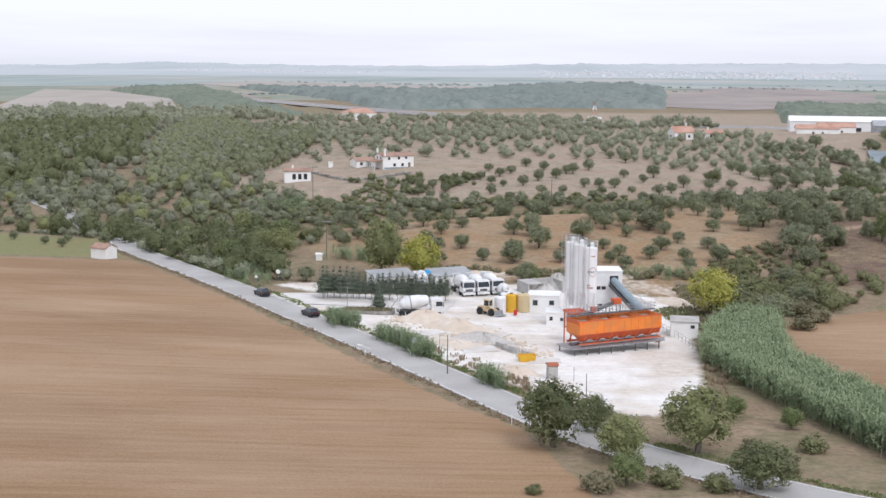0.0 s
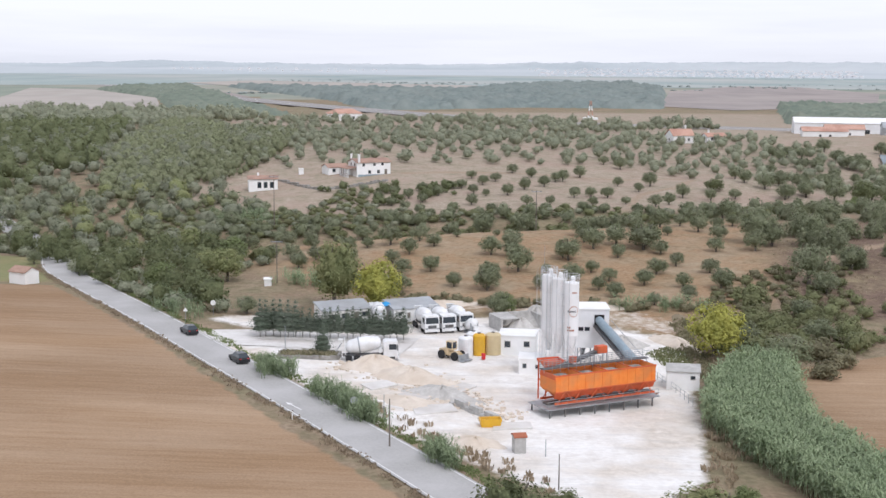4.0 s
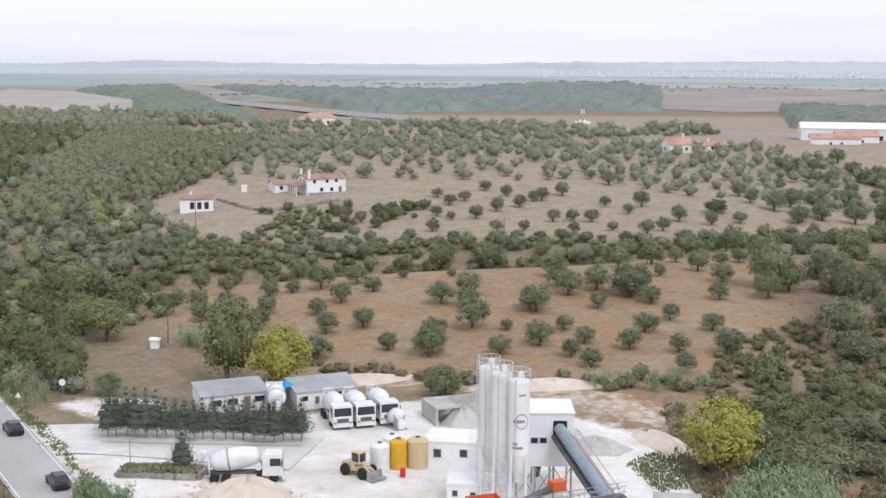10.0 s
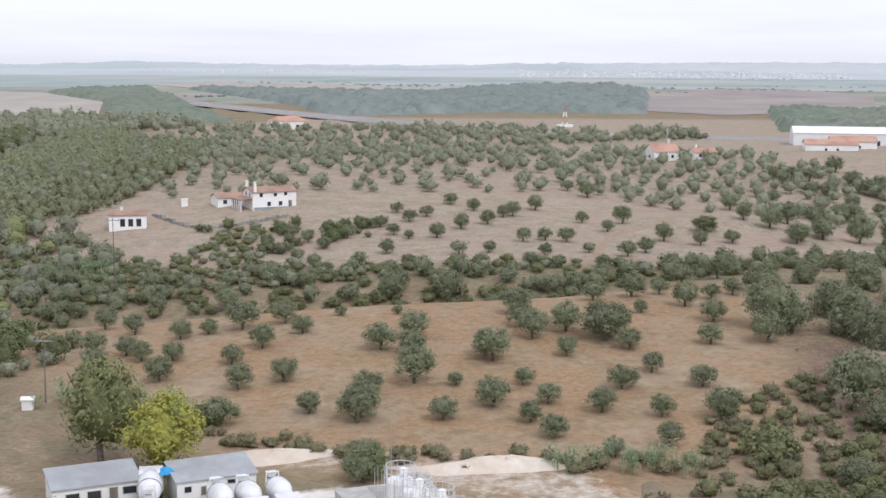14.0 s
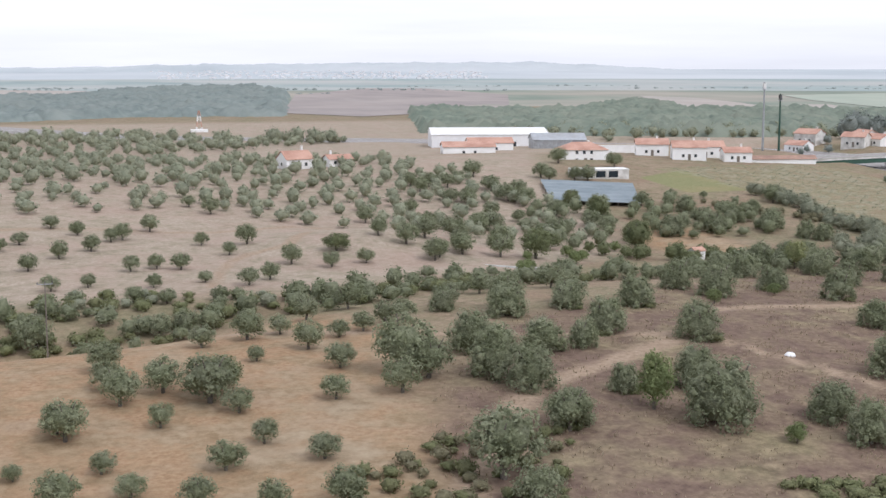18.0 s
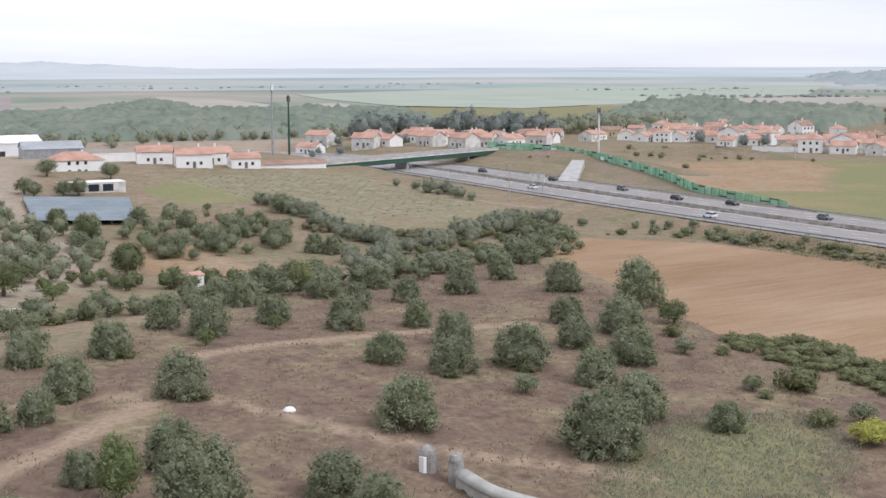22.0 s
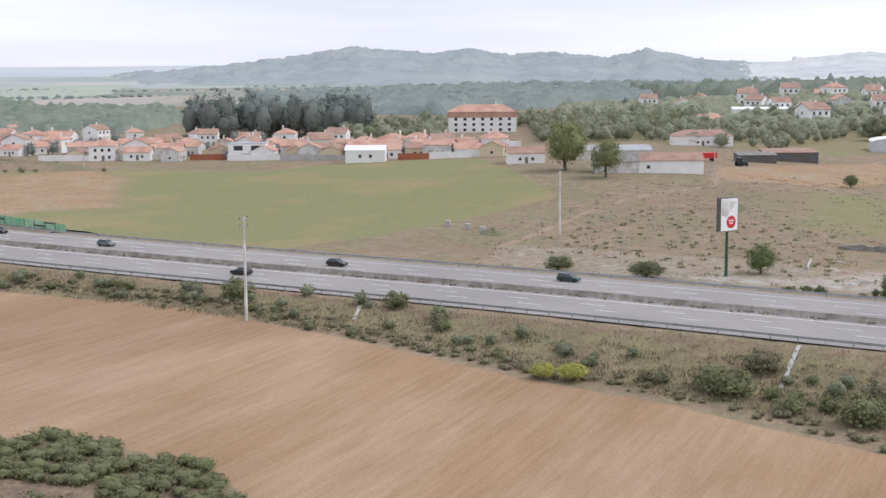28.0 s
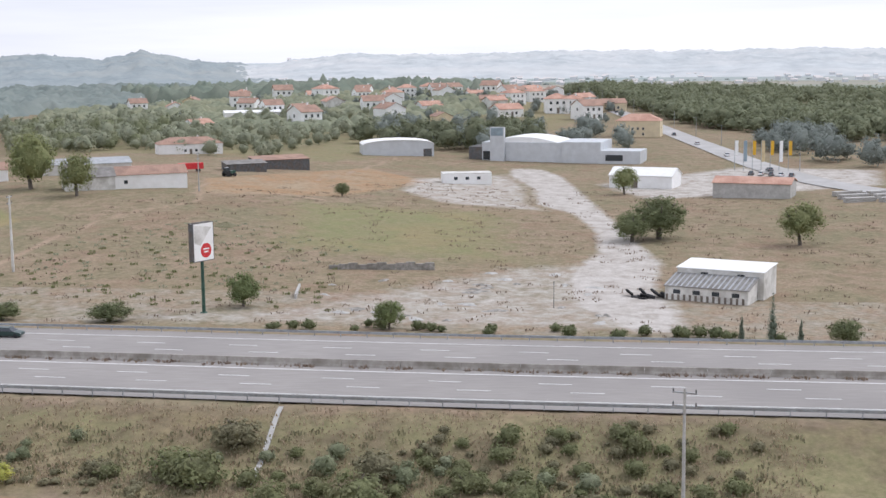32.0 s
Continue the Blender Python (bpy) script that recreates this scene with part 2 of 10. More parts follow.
M_DRY = leaf("dry_grass_blade", (0.33, 0.265, 0.18), (0.46, 0.38, 0.27), (0.28, 0.21, 0.16))
M_HEATH = leaf("withered_weed_stalk", (0.20, 0.15, 0.12), (0.31, 0.24, 0.19), (0.36, 0.29, 0.20))
# leaf colour paled to put haze over the middle distance
M_PALEHAZELEAF = leaf("pale_hazed_leaf", (0.25, 0.275, 0.19), (0.36, 0.38, 0.275), (0.41, 0.405, 0.29), 0.35)
# light pine green, lifted further for haze in the valley
M_LIGHTWOOD = leaf("light_hazed_pine_leaf", (0.24, 0.265, 0.15), (0.355, 0.38, 0.225), (0.31, 0.315, 0.205), 0.35)
M_STONEPINE = leaf("broad_pine_leaf", (0.15, 0.172, 0.105), (0.235, 0.255, 0.16), (0.29, 0.295, 0.18), 0.3)
# eucalyptus green lightened and greyed for the haze behind the village
M_GROVE = leaf("hazed_eucalyptus_leaf", (0.20, 0.232, 0.208), (0.285, 0.315, 0.285), (0.33, 0.355, 0.32), 0.3)
# leaf green greyed and lightened to carry the haze of the distance
M_FARHAZELEAF = leaf("far_hazed_leaf", (0.30, 0.345, 0.325), (0.39, 0.43, 0.415), (0.34, 0.37, 0.35), 0.3)
M_BANK = mat("scrubby_earth", (0.20, 0.15, 0.105), (0.30, 0.235, 0.165), 0.7, 0.95, 0.3, (0.17, 0.165, 0.09), 0.12, 0.7)
# mixed leaf tones lifted to stand for haze on far slopes
M_MIXED = mat("mixed_wood_leaf", (0.15, 0.17, 0.115), (0.27, 0.285, 0.20), 0.35, 0.9, 1.0, (0.30, 0.295, 0.19), 0.035, 0.6, spec=0.1)
# haze over the plain is part of both canopy greens
M_BELT = mat("hazed_pine_canopy", (0.17, 0.205, 0.195), (0.245, 0.28, 0.262), 0.12, 1.0, 0.6, (0.26, 0.285, 0.26), 0.02, 0.6, spec=0.0)
M_ORCHARD = mat("hazed_orchard_canopy", (0.155, 0.19, 0.155), (0.225, 0.258, 0.205), 0.15, 1.0, 0.6, (0.26, 0.275, 0.22), 0.02, 0.6, spec=0.0)
# these field colours are greyed and paled by the haze they include
M_FARTAN = mat("hazed_dry_field", (0.40, 0.36, 0.325), (0.47, 0.43, 0.39), 0.02, 1.0, 0, (0.36, 0.345, 0.31), 0.006, 0.6, stretch=(1, 0.3, 1), spec=0.0)
M_FARPLOUGH = mat("hazed_ploughed_field", (0.29, 0.26, 0.25), (0.36, 0.325, 0.305), 0.02, 1.0, 0, (0.42, 0.37, 0.34), 0.008, 0.6, stretch=(1, 0.3, 1), spec=0.0)
M_FARGREEN = mat("hazed_green_field", (0.34, 0.385, 0.32), (0.40, 0.44, 0.37), 0.02, 1.0, 0, (0.43, 0.435, 0.37), 0.006, 0.6, stretch=(1, 0.3, 1), spec=0.0)

# ---- mesh tools ----
class Mesh:
    """Gathers boxes, tubes, prisms and free faces into one mesh."""
    def __init__(self):
        self.v, self.f = [], []

    def add(self, verts, faces):
        o = len(self.v)
        self.v += [tuple(map(float, p)) for p in verts]
        self.f += [tuple(o + i for i in f) for f in faces]
        return self

    def box(self, x0, y0, z0, x1, y1, z1):
        return self.add([(x0, y0, z0), (x1, y0, z0), (x1, y1, z0), (x0, y1, z0), (x0, y0, z1), (x1, y0, z1), (x1, y1, z1), (x0, y1, z1)],
                        [(3, 2, 1, 0), (4, 5, 6, 7), (0, 1, 5, 4), (1, 2, 6, 5), (2, 3, 7, 6), (3, 0, 4, 7)])

    def tube(self, a, b, r0, r1=None, n=8, caps=True):
        a, b = Vector(a), Vector(b)
        r1 = r0 if r1 is None else r1
        w = (b - a).normalized()
        u = w.cross(Vector((0, 0, 1)) if abs(w.z) < 0.9 else Vector((1, 0, 0))).normalized()
        t = w.cross(u)
        ring = [(u * math.cos(2 * math.pi * i / n) + t * math.sin(2 * math.pi * i / n)) for i in range(n)]
        verts = [a + r * r0 for r in ring] + [b + r * r1 for r in ring]
        faces = [((i + 1) % n, i, n + i, n + (i + 1) % n) for i in range(n)]
        if caps:
            faces += [tuple(range(n)), tuple(range(2 * n - 1, n - 1, -1))]
        return self.add(verts, faces)

    def lathe(self, profile, n=20, x=0, y=0):
        """A body of revolution round z through (x, y): pairs of radius and height."""
        verts = [(x + r * math.cos(2 * math.pi * i / n), y + r * math.sin(2 * math.pi * i / n), z) for r, z in profile for i in range(n)]
        faces = [(k * n + i, k * n + (i + 1) % n, (k + 1) * n + (i + 1) % n, (k + 1) * n + i) for k in range(len(profile) - 1) for i in range(n)]
        faces += [tuple(range(n - 1, -1, -1)), tuple((len(profile) - 1) * n + i for i in range(n))]
        return self.add(verts, faces)

    def prism(self, outline, y0, y1):
        """An outline of (x, z) drawn out along y."""
        n = len(outline)
        verts = [(x, y0, z) for x, z in outline] + [(x, y1, z) for x, z in outline]
        faces = [tuple(range(n)), tuple(range(2 * n - 1, n - 1, -1))] + [((i + 1) % n, i, n + i, n + (i + 1) % n) for i in range(n)]
        return self.add(verts, faces)

    def data(self, name, smooth=False):
        me = bpy.data.meshes.new(name)
        me.from_pydata(self.v, [], self.f)
        if smooth:
            me.polygons.foreach_set("use_smooth", [True] * len(me.polygons))
        me.update()
        return me


def part(name, mesh, material, parent=None, label="", smooth=False):
    me = mesh.data(name, smooth) if isinstance(mesh, Mesh) else mesh
    if not me.materials:
        me.materials.append(material)
    ob = new(name, me)
    ob.parent = parent
    return tagged(ob, label)


def thing(name, label, category, m=None, group="", kind=""):
    ob = tagged(new(name), label, category, group, kind)
    if m is not None:
        ob.matrix_basis = m
    return ob


# ---- the lie of the land ----
RELIEF = [
    (-1.9, -0.4, 0.0, -0.5, 1.0, 0.1, -2.3, -0.5, -0.9, 0.5),
    (2.4, 3.3, -1.7, -2.5, -5.3, 1.7, -0.9, -0.6, -3.2, -0.9),
    (1.4, -5.6, -2.4, 8.8, 1.0, 1.1, -1.6, 5.1, 3.1, 2.0),
    (-2.8, -1.6, 4.0, -6.3, -2.0, 0.3, -1.7, 0.1, 1.6, -0.1),
    (-0.5, 2.9, 5.9, 3.3, 4.2, 0.0, 1.3, 0.6, 0.5, 0.0),
    (1.0, 0.8, 0.1, 1.8, 3.5, 2.3, 1.5, 0.3, -0.3, -0.1),
    (1.2, 1.8, 2.2, 0.7, 0.6, 1.5, 1.1, 0.7, -0.1, -0.1),
    (0.3, 1.1, 2.4, 1.0, 0.5, 1.1, 0.5, 0.1, 0.0, 0.0),
]
WEIGHT = np.array(RELIEF)
MOTORWAY = [(302, 60), (305.5, 150), (309.7, 230), (315.5, 300), (321.5, 400), (331, 500), (345, 620), (340, 700), (280, 780), (190, 840), (68, 905), (-59, 1090), (-239, 1440), (-500, 2000)]
MWAY_Z = 4.0


def smooth_line(points, step):
    """A polyline rounded with a Catmull-Rom curve, at even steps."""
    p = np.array([points[0], *points, points[-1]], float)
    out = []
    for i in range(1, len(p) - 2):
        k = max(2, int(np.linalg.norm(p[i + 1] - p[i]) / step))
        for s in np.linspace(0, 1, k, endpoint=False):
            a, b, c, d = p[i - 1], p[i], p[i + 1], p[i + 2]
            out.append(0.5 * (2 * b + (c - a) * s + (2 * a - 5 * b + 4 * c - d) * s * s + (3 * b - a - 3 * c + d) * s ** 3))
    return np.array(out + [p[-2]])


MLINE = smooth_line(MOTORWAY, 10)


def to_line(x, y, line):
    """The distance of places from a polyline."""
    x, y = np.asarray(x, float), np.asarray(y, float)
    best = np.full(x.shape, 1e9)
    for a, b in zip(line[:-1], line[1:]):
        d = b - a
        s = np.clip(((x - a[0]) * d[0] + (y - a[1]) * d[1]) / (d @ d), 0, 1)
        best = np.minimum(best, np.hypot(x - a[0] - s * d[0], y - a[1] - s * d[1]))
    return best


GULLY = smooth_line([(-130, 380), (-75, 366), (-40, 366), (-5, 362), (25, 365), (50, 370), (80, 382), (112, 396), (150, 403)], 8)


def relief(x, y):
    """Knolls, the gully between the two orchards and other small forms that the broad humps leave out."""
    z = 3.4 * np.exp(-((x - 2) / 46.0) ** 2 - (np.where(y < 334, (y - 334) / 34.0, (y - 334) / 24.0)) ** 2)
    z = z + 4.8 * np.exp(-((x - 94) / 25.0) ** 2 - ((y - 446) / 21.0) ** 2)
    d = to_line(x, y, GULLY)
    return z - 4.2 * np.clip(1.0 - (x - 35) / 55.0, 0.3, 1.0) * np.exp(-(d / 11.0) ** 2)


def land(x, y):
    """The height of the ground."""
    x, y = np.asarray(x, float), np.asarray(y, float)
    z = np.full(x.shape, 2.0)
    for j in range(8):
        for i in range(10):
            if WEIGHT[j, i]:
                z = z + WEIGHT[j, i] * np.exp(-((x - (-200 + 100 * i)) ** 2 + (y - (150 + 100 * j)) ** 2) / (2 * 75.0 ** 2))
    z = z + 11.0 * np.exp(-((x - 1130) / 230.0) ** 2 - ((y - 330) / 190.0) ** 2) + relief(x, y)
    m = to_line(x, y, MLINE)
    k = np.clip((m - 20) / 16, 0, 1)
    k = k * k * (3 - 2 * k)
    flat = np.where(m < 19.5, MWAY_Z - 0.25, MWAY_Z - 0.15)
    return flat * (1 - k) + z * k


HUMP_X, HUMP_Y = np.meshgrid(-200 + 100.0 * np.arange(10), 150 + 100.0 * np.arange(8))


def ground_z(x, y):
    """The height of the ground at one place, quickly."""
    z = 2.0 + float((WEIGHT * np.exp(-((x - HUMP_X) ** 2 + (y - HUMP_Y) ** 2) / (2 * 75.0 ** 2))).sum())
    z += 11.0 * math.exp(-((x - 1130) / 230.0) ** 2 - ((y - 330) / 190.0) ** 2) + float(relief(np.array([x]), np.array([y]))[0])
    a, d = MLINE[:-1], np.diff(MLINE, axis=0)
    s = np.clip(((x - a[:, 0]) * d[:, 0] + (y - a[:, 1]) * d[:, 1]) / (d ** 2).sum(1), 0, 1)
    m = float(np.hypot(x - a[:, 0] - s * d[:, 0], y - a[:, 1] - s * d[:, 1]).min())
    k = min(1.0, max(0.0, (m - 20) / 16))
    k = k * k * (3 - 2 * k)
    return (MWAY_Z - (0.25 if m < 19.5 else 0.15)) * (1 - k) + z * k


def inside(x, y, poly):
    x, y = np.asarray(x, float), np.asarray(y, float)
    hit = np.zeros(x.shape, bool)
    for (x0, y0), (x1, y1) in zip(poly, poly[1:] + poly[:1]):
        with np.errstate(divide="ignore", invalid="ignore"):
            hit ^= ((y0 > y) != (y1 > y)) & (x < (x1 - x0) * (y - y0) / (y1 - y0) + x0)
    return hit


def cover(x, y, poly, edge):
    """1 inside a plot, 0 outside it, soft over the edge."""
    d = to_line(x, y, np.array(poly + poly[:1], float))
    return np.clip(0.5 + np.where(inside(x, y, poly), d, -d) / edge, 0, 1)


# plots, by their corners
FIELD_WEST = [(-72, 294), (-38, 234), (-13, 188), (0, 166), (8, 154), (14, 130), (10, 60), (-400, -100), (-400, 280), (-110, 291)]
FIELD_SMALL = [(57, 228), (78, 239), (125, 232), (130, 120), (70, 110), (56, 163), (50, 190), (51, 204), (54, 219)]
FIELD_EAST = [(242, 414), (267, 430), (284, 405), (285, 357), (276, 318), (267, 285), (263, 260), (253, 230), (235, 195), (200, 175), (150, 190), (160, 230), (190, 262), (207, 285), (215, 297), (217, 318), (207, 330), (212, 342)]
FIELD_FAR = [(-420, 900), (-230, 780), (-200, 830), (-150, 960), (-350, 1100)]
YARD = [(-31, 240), (-24, 246), (-10, 250), (3, 258), (12, 262), (30, 256), (40, 246), (44, 232), (39, 216), (37, 196), (33, 172), (24, 160), (14, 170), (3, 184), (-8, 202), (-17, 217), (-27, 231)]
YARD_SIDE = [(-35, 256), (-24, 248), (-18, 252), (-22, 262), (-32, 262)]
MEADOW_HUT = [(-72, 297), (-88, 345), (-150, 360), (-150, 295)]
MEADOW = [(345, 400), (357, 380), (420, 360), (460, 352), (520, 395), (555, 420), (540, 465), (505, 485), (500, 540), (478, 585), (400, 500), (362, 470)]
MEADOW_ORANGE = [(419, 570), (385, 525), (368, 486), (388, 484), (407, 468), (440, 495), (472, 515), (492, 553)]
EMBANK = [(250, 150), (287, 150), (290, 250), (297, 330), (302, 420), (286, 420), (277, 320), (266, 275), (258, 225)]
SLOPE_GREEN = [(640, 300), (900, 200), (1300, 200), (1300, 520), (700, 480)]
PASTURE_GREEN = [(420, 222), (520, 228), (515, 300), (430, 285)]
FERN = [(139, 284), (150, 292), (162, 299), (173, 300), (188, 293), (175, 278), (161, 270), (148, 276)]
GARDEN = [(215, 573), (288, 596), (297, 520), (288, 477), (232, 460), (224, 520)]
GARDEN_GREEN = [(203, 551), (226, 568), (226, 524), (206, 522)]
GROVE_SOIL = [(172, 480), (186, 468), (184, 449), (176, 430), (160, 430), (160, 456)]
GROVE = [(100, 425), (125, 420), (165, 485), (180, 520), (165, 570), (125, 560)]
ORCHARD = [(-45, 365), (-50, 330), (-20, 285), (10, 262), (45, 258), (68, 272), (72, 300), (80, 345), (70, 372), (20, 372)]
WEEDS = [(70, 262), (130, 240), (200, 270), (212, 300), (210, 345), (235, 400), (200, 420), (150, 385), (95, 350), (76, 320), (66, 290)]
PASTURE = [(335, 140), (345, 240), (350, 330), (400, 345), (460, 345), (510, 330), (560, 290), (600, 262), (560, 140), (450, 120)]
LOT = [(660, 236), (640, 236), (590, 226), (540, 224), (516, 213), (480, 208), (444, 208), (428, 212), (405, 216), (375, 214), (352, 206), (350, 198), (371, 196), (391, 199), (430, 195), (465, 199), (505, 203), (526, 205), (597, 212), (636, 217), (658, 224)]
LOT_PATCHY = [(428, 212), (421, 228), (401, 242), (384, 254), (369, 264), (350, 318), (346, 318), (350, 262), (350, 200), (400, 205)]
LOT_FAR = [(563, 269), (532, 253), (521, 219), (540, 226), (597, 228), (641, 237), (611, 270)]
GREEN_FAR = [(350, 900), (700, 850), (1150, 950), (1250, 1300), (400, 1250)]
STUBBLE = [(515, 320), (555, 330), (640, 290), (600, 262), (530, 282)]
BUILDERS = [(560, 190), (610, 205), (660, 150), (640, 100), (590, 110), (570, 160)]
POND = [(160, 440), (170, 449), (182, 445), (184, 432), (174, 424), (162, 428)]
YARD_BACK = [(30, 256), (42, 246), (50, 252), (40, 268), (20, 276), (-6, 276), (-2, 268), (14, 266)]
# dry ground beyond the gully, given a lighter colour for haze
HAZED_DRY_HILL = [(-85, 445), (-60, 410), (-12, 396), (40, 392), (72, 392), (120, 410), (150, 440), (165, 480), (175, 560), (200, 640), (0, 640), (-50, 560), (-70, 490)]
HAZED_DRY_PLATEAU = [(-60, 640), (230, 630), (560, 900), (400, 1150), (-60, 1120), (-160, 900)]
PATHS = [  # trodden or driven earth: width and line
    (3.0, [(64, 262), (70, 285), (84, 310), (100, 322), (118, 335), (128, 350), (150, 352), (185, 350)]),
    (2.2, [(118, 335), (125, 318), (135, 300), (150, 285)]),
    (2.2, [(40, 362), (70, 348), (95, 338), (118, 335)]),
    (2.5, [(75, 440), (80, 452), (92, 470), (82, 480), (60, 470), (30, 474), (-10, 470)]),
    (2.0, [(55, 400), (62, 430), (75, 440)]),
    (2.2, [(300, 470), (290, 500), (285, 520)]),
    (1.7, [(380, 335), (430, 335), (470, 330), (500, 318), (540, 325), (570, 300), (620, 292), (690, 285)]),
    (2.0, [(515, 322), (525, 300), (518, 285)]),
    (2.0, [(64, 262), (58, 250), (50, 240), (46, 225)]),
]


def graded(a, b, step, lo, hi, grow):
    mid = list(np.arange(a, b + step / 2, step))
    up, d = [mid[-1]], step
    while up[-1] < hi:
        d *= grow
        up.append(up[-1] + d)
    down, d = [mid[0]], step
    while down[-1] > lo:
        d *= grow
        down.append(down[-1] - d)
    return np.array(down[:0:-1] + mid + up[1:])


def add_colour(me, name, values):
    at = me.color_attributes.new(name, "FLOAT_COLOR", "POINT")
    at.data.foreach_set("color", np.ascontiguousarray(values, dtype=np.float32).ravel())


gx, gy = graded(-160, 620, 2.5, -4300, 4300, 1.14), graded(110, 640, 2.5, -1500, 4700, 1.14)
X, Y = np.meshgrid(gx, gy)
Z = land(X, Y)
nx, ny = len(gx), len(gy)
idx = np.arange(nx * ny).reshape(ny, nx)
quads = np.stack([idx[:-1, :-1], idx[:-1, 1:], idx[1:, 1:], idx[1:, :-1]], -1).reshape(-1, 4)
gm = bpy.data.meshes.new("ground")
wob = np.sin(X * 0.9 + 1.7 * np.sin(Y * 0.31)) * np.sin(Y * 0.8 + 1.3 * np.sin(X * 0.27)) * 0.07
gm.from_pydata(np.stack([X, Y, Z + wob], -1).reshape(-1, 3).tolist(), [], quads.tolist())
gm.polygons.foreach_set("use_smooth", [True] * len(gm.polygons))
plough = np.max([cover(X, Y, p, 3.0) for p in (FIELD_WEST, FIELD_SMALL, FIELD_EAST)], 0)
pale = np.max([cover(X, Y, YARD, 4.0), 0.8 * cover(X, Y, YARD_SIDE, 5), 0.45 * cover(X, Y, YARD_BACK, 8)], 0)
lot = np.max([0.95 * cover(X, Y, LOT, 5.0), 0.52 * cover(X, Y, LOT_PATCHY, 14), 0.6 * cover(X, Y, LOT_FAR, 8), 0.7 * cover(X, Y, BUILDERS, 8), 0.35 * cover(X, Y, PASTURE, 10) * (X < 385), 0.3 * cover(X, Y, GARDEN, 12)], 0)
green = np.max([cover(X, Y, MEADOW, 6), 0.8 * cover(X, Y, MEADOW_HUT, 6), cover(X, Y, GARDEN_GREEN, 4), 0.45 * cover(X, Y, GARDEN, 5), 0.35 * cover(X, Y, GROVE, 14), 0.62 * cover(X, Y, GREEN_FAR, 60), 0.62 * cover(X, Y, FERN, 12), 0.5 * cover(X, Y, SLOPE_GREEN, 40), 0.6 * cover(X, Y, PASTURE_GREEN, 30), 0.5 * cover(X, Y, EMBANK, 8)], 0) * (1 - cover(X, Y, MEADOW_ORANGE, 22))
earth = np.max([cover(X, Y, MEADOW_ORANGE, 22), 0.2 * cover(X, Y, FIELD_FAR, 20), cover(X, Y, POND, 4), 0.7 * cover(X, Y, ORCHARD, 14), 0.9 * cover(X, Y, STUBBLE, 5), 0.85 * cover(X, Y, GROVE_SOIL, 8), 0.8 * cover(X, Y, YARD_BACK, 6)], 0)
weeds = np.max([cover(X, Y, WEEDS, 14), 0.3 * cover(X, Y, PASTURE, 10), 0.75 * cover(X, Y, EMBANK, 8)], 0)
track = np.max([np.clip(0.95 - 0.75 * to_line(X, Y, smooth_line(l, 4)) / w, 0, 0.8) for w, l in PATHS], 0)
one = np.ones_like(X)
add_colour(gm, "cover_a", np.stack([plough, pale, green, one], -1))
add_colour(gm, "cover_c", np.stack([cover(X, Y, FIELD_EAST, 3.0), lot, np.max([cover(X, Y, HAZED_DRY_HILL, 24), 0.8 * cover(X, Y, HAZED_DRY_PLATEAU, 40)], 0), one], -1))
add_colour(gm, "cover_b", np.stack([earth, weeds, track, one], -1))


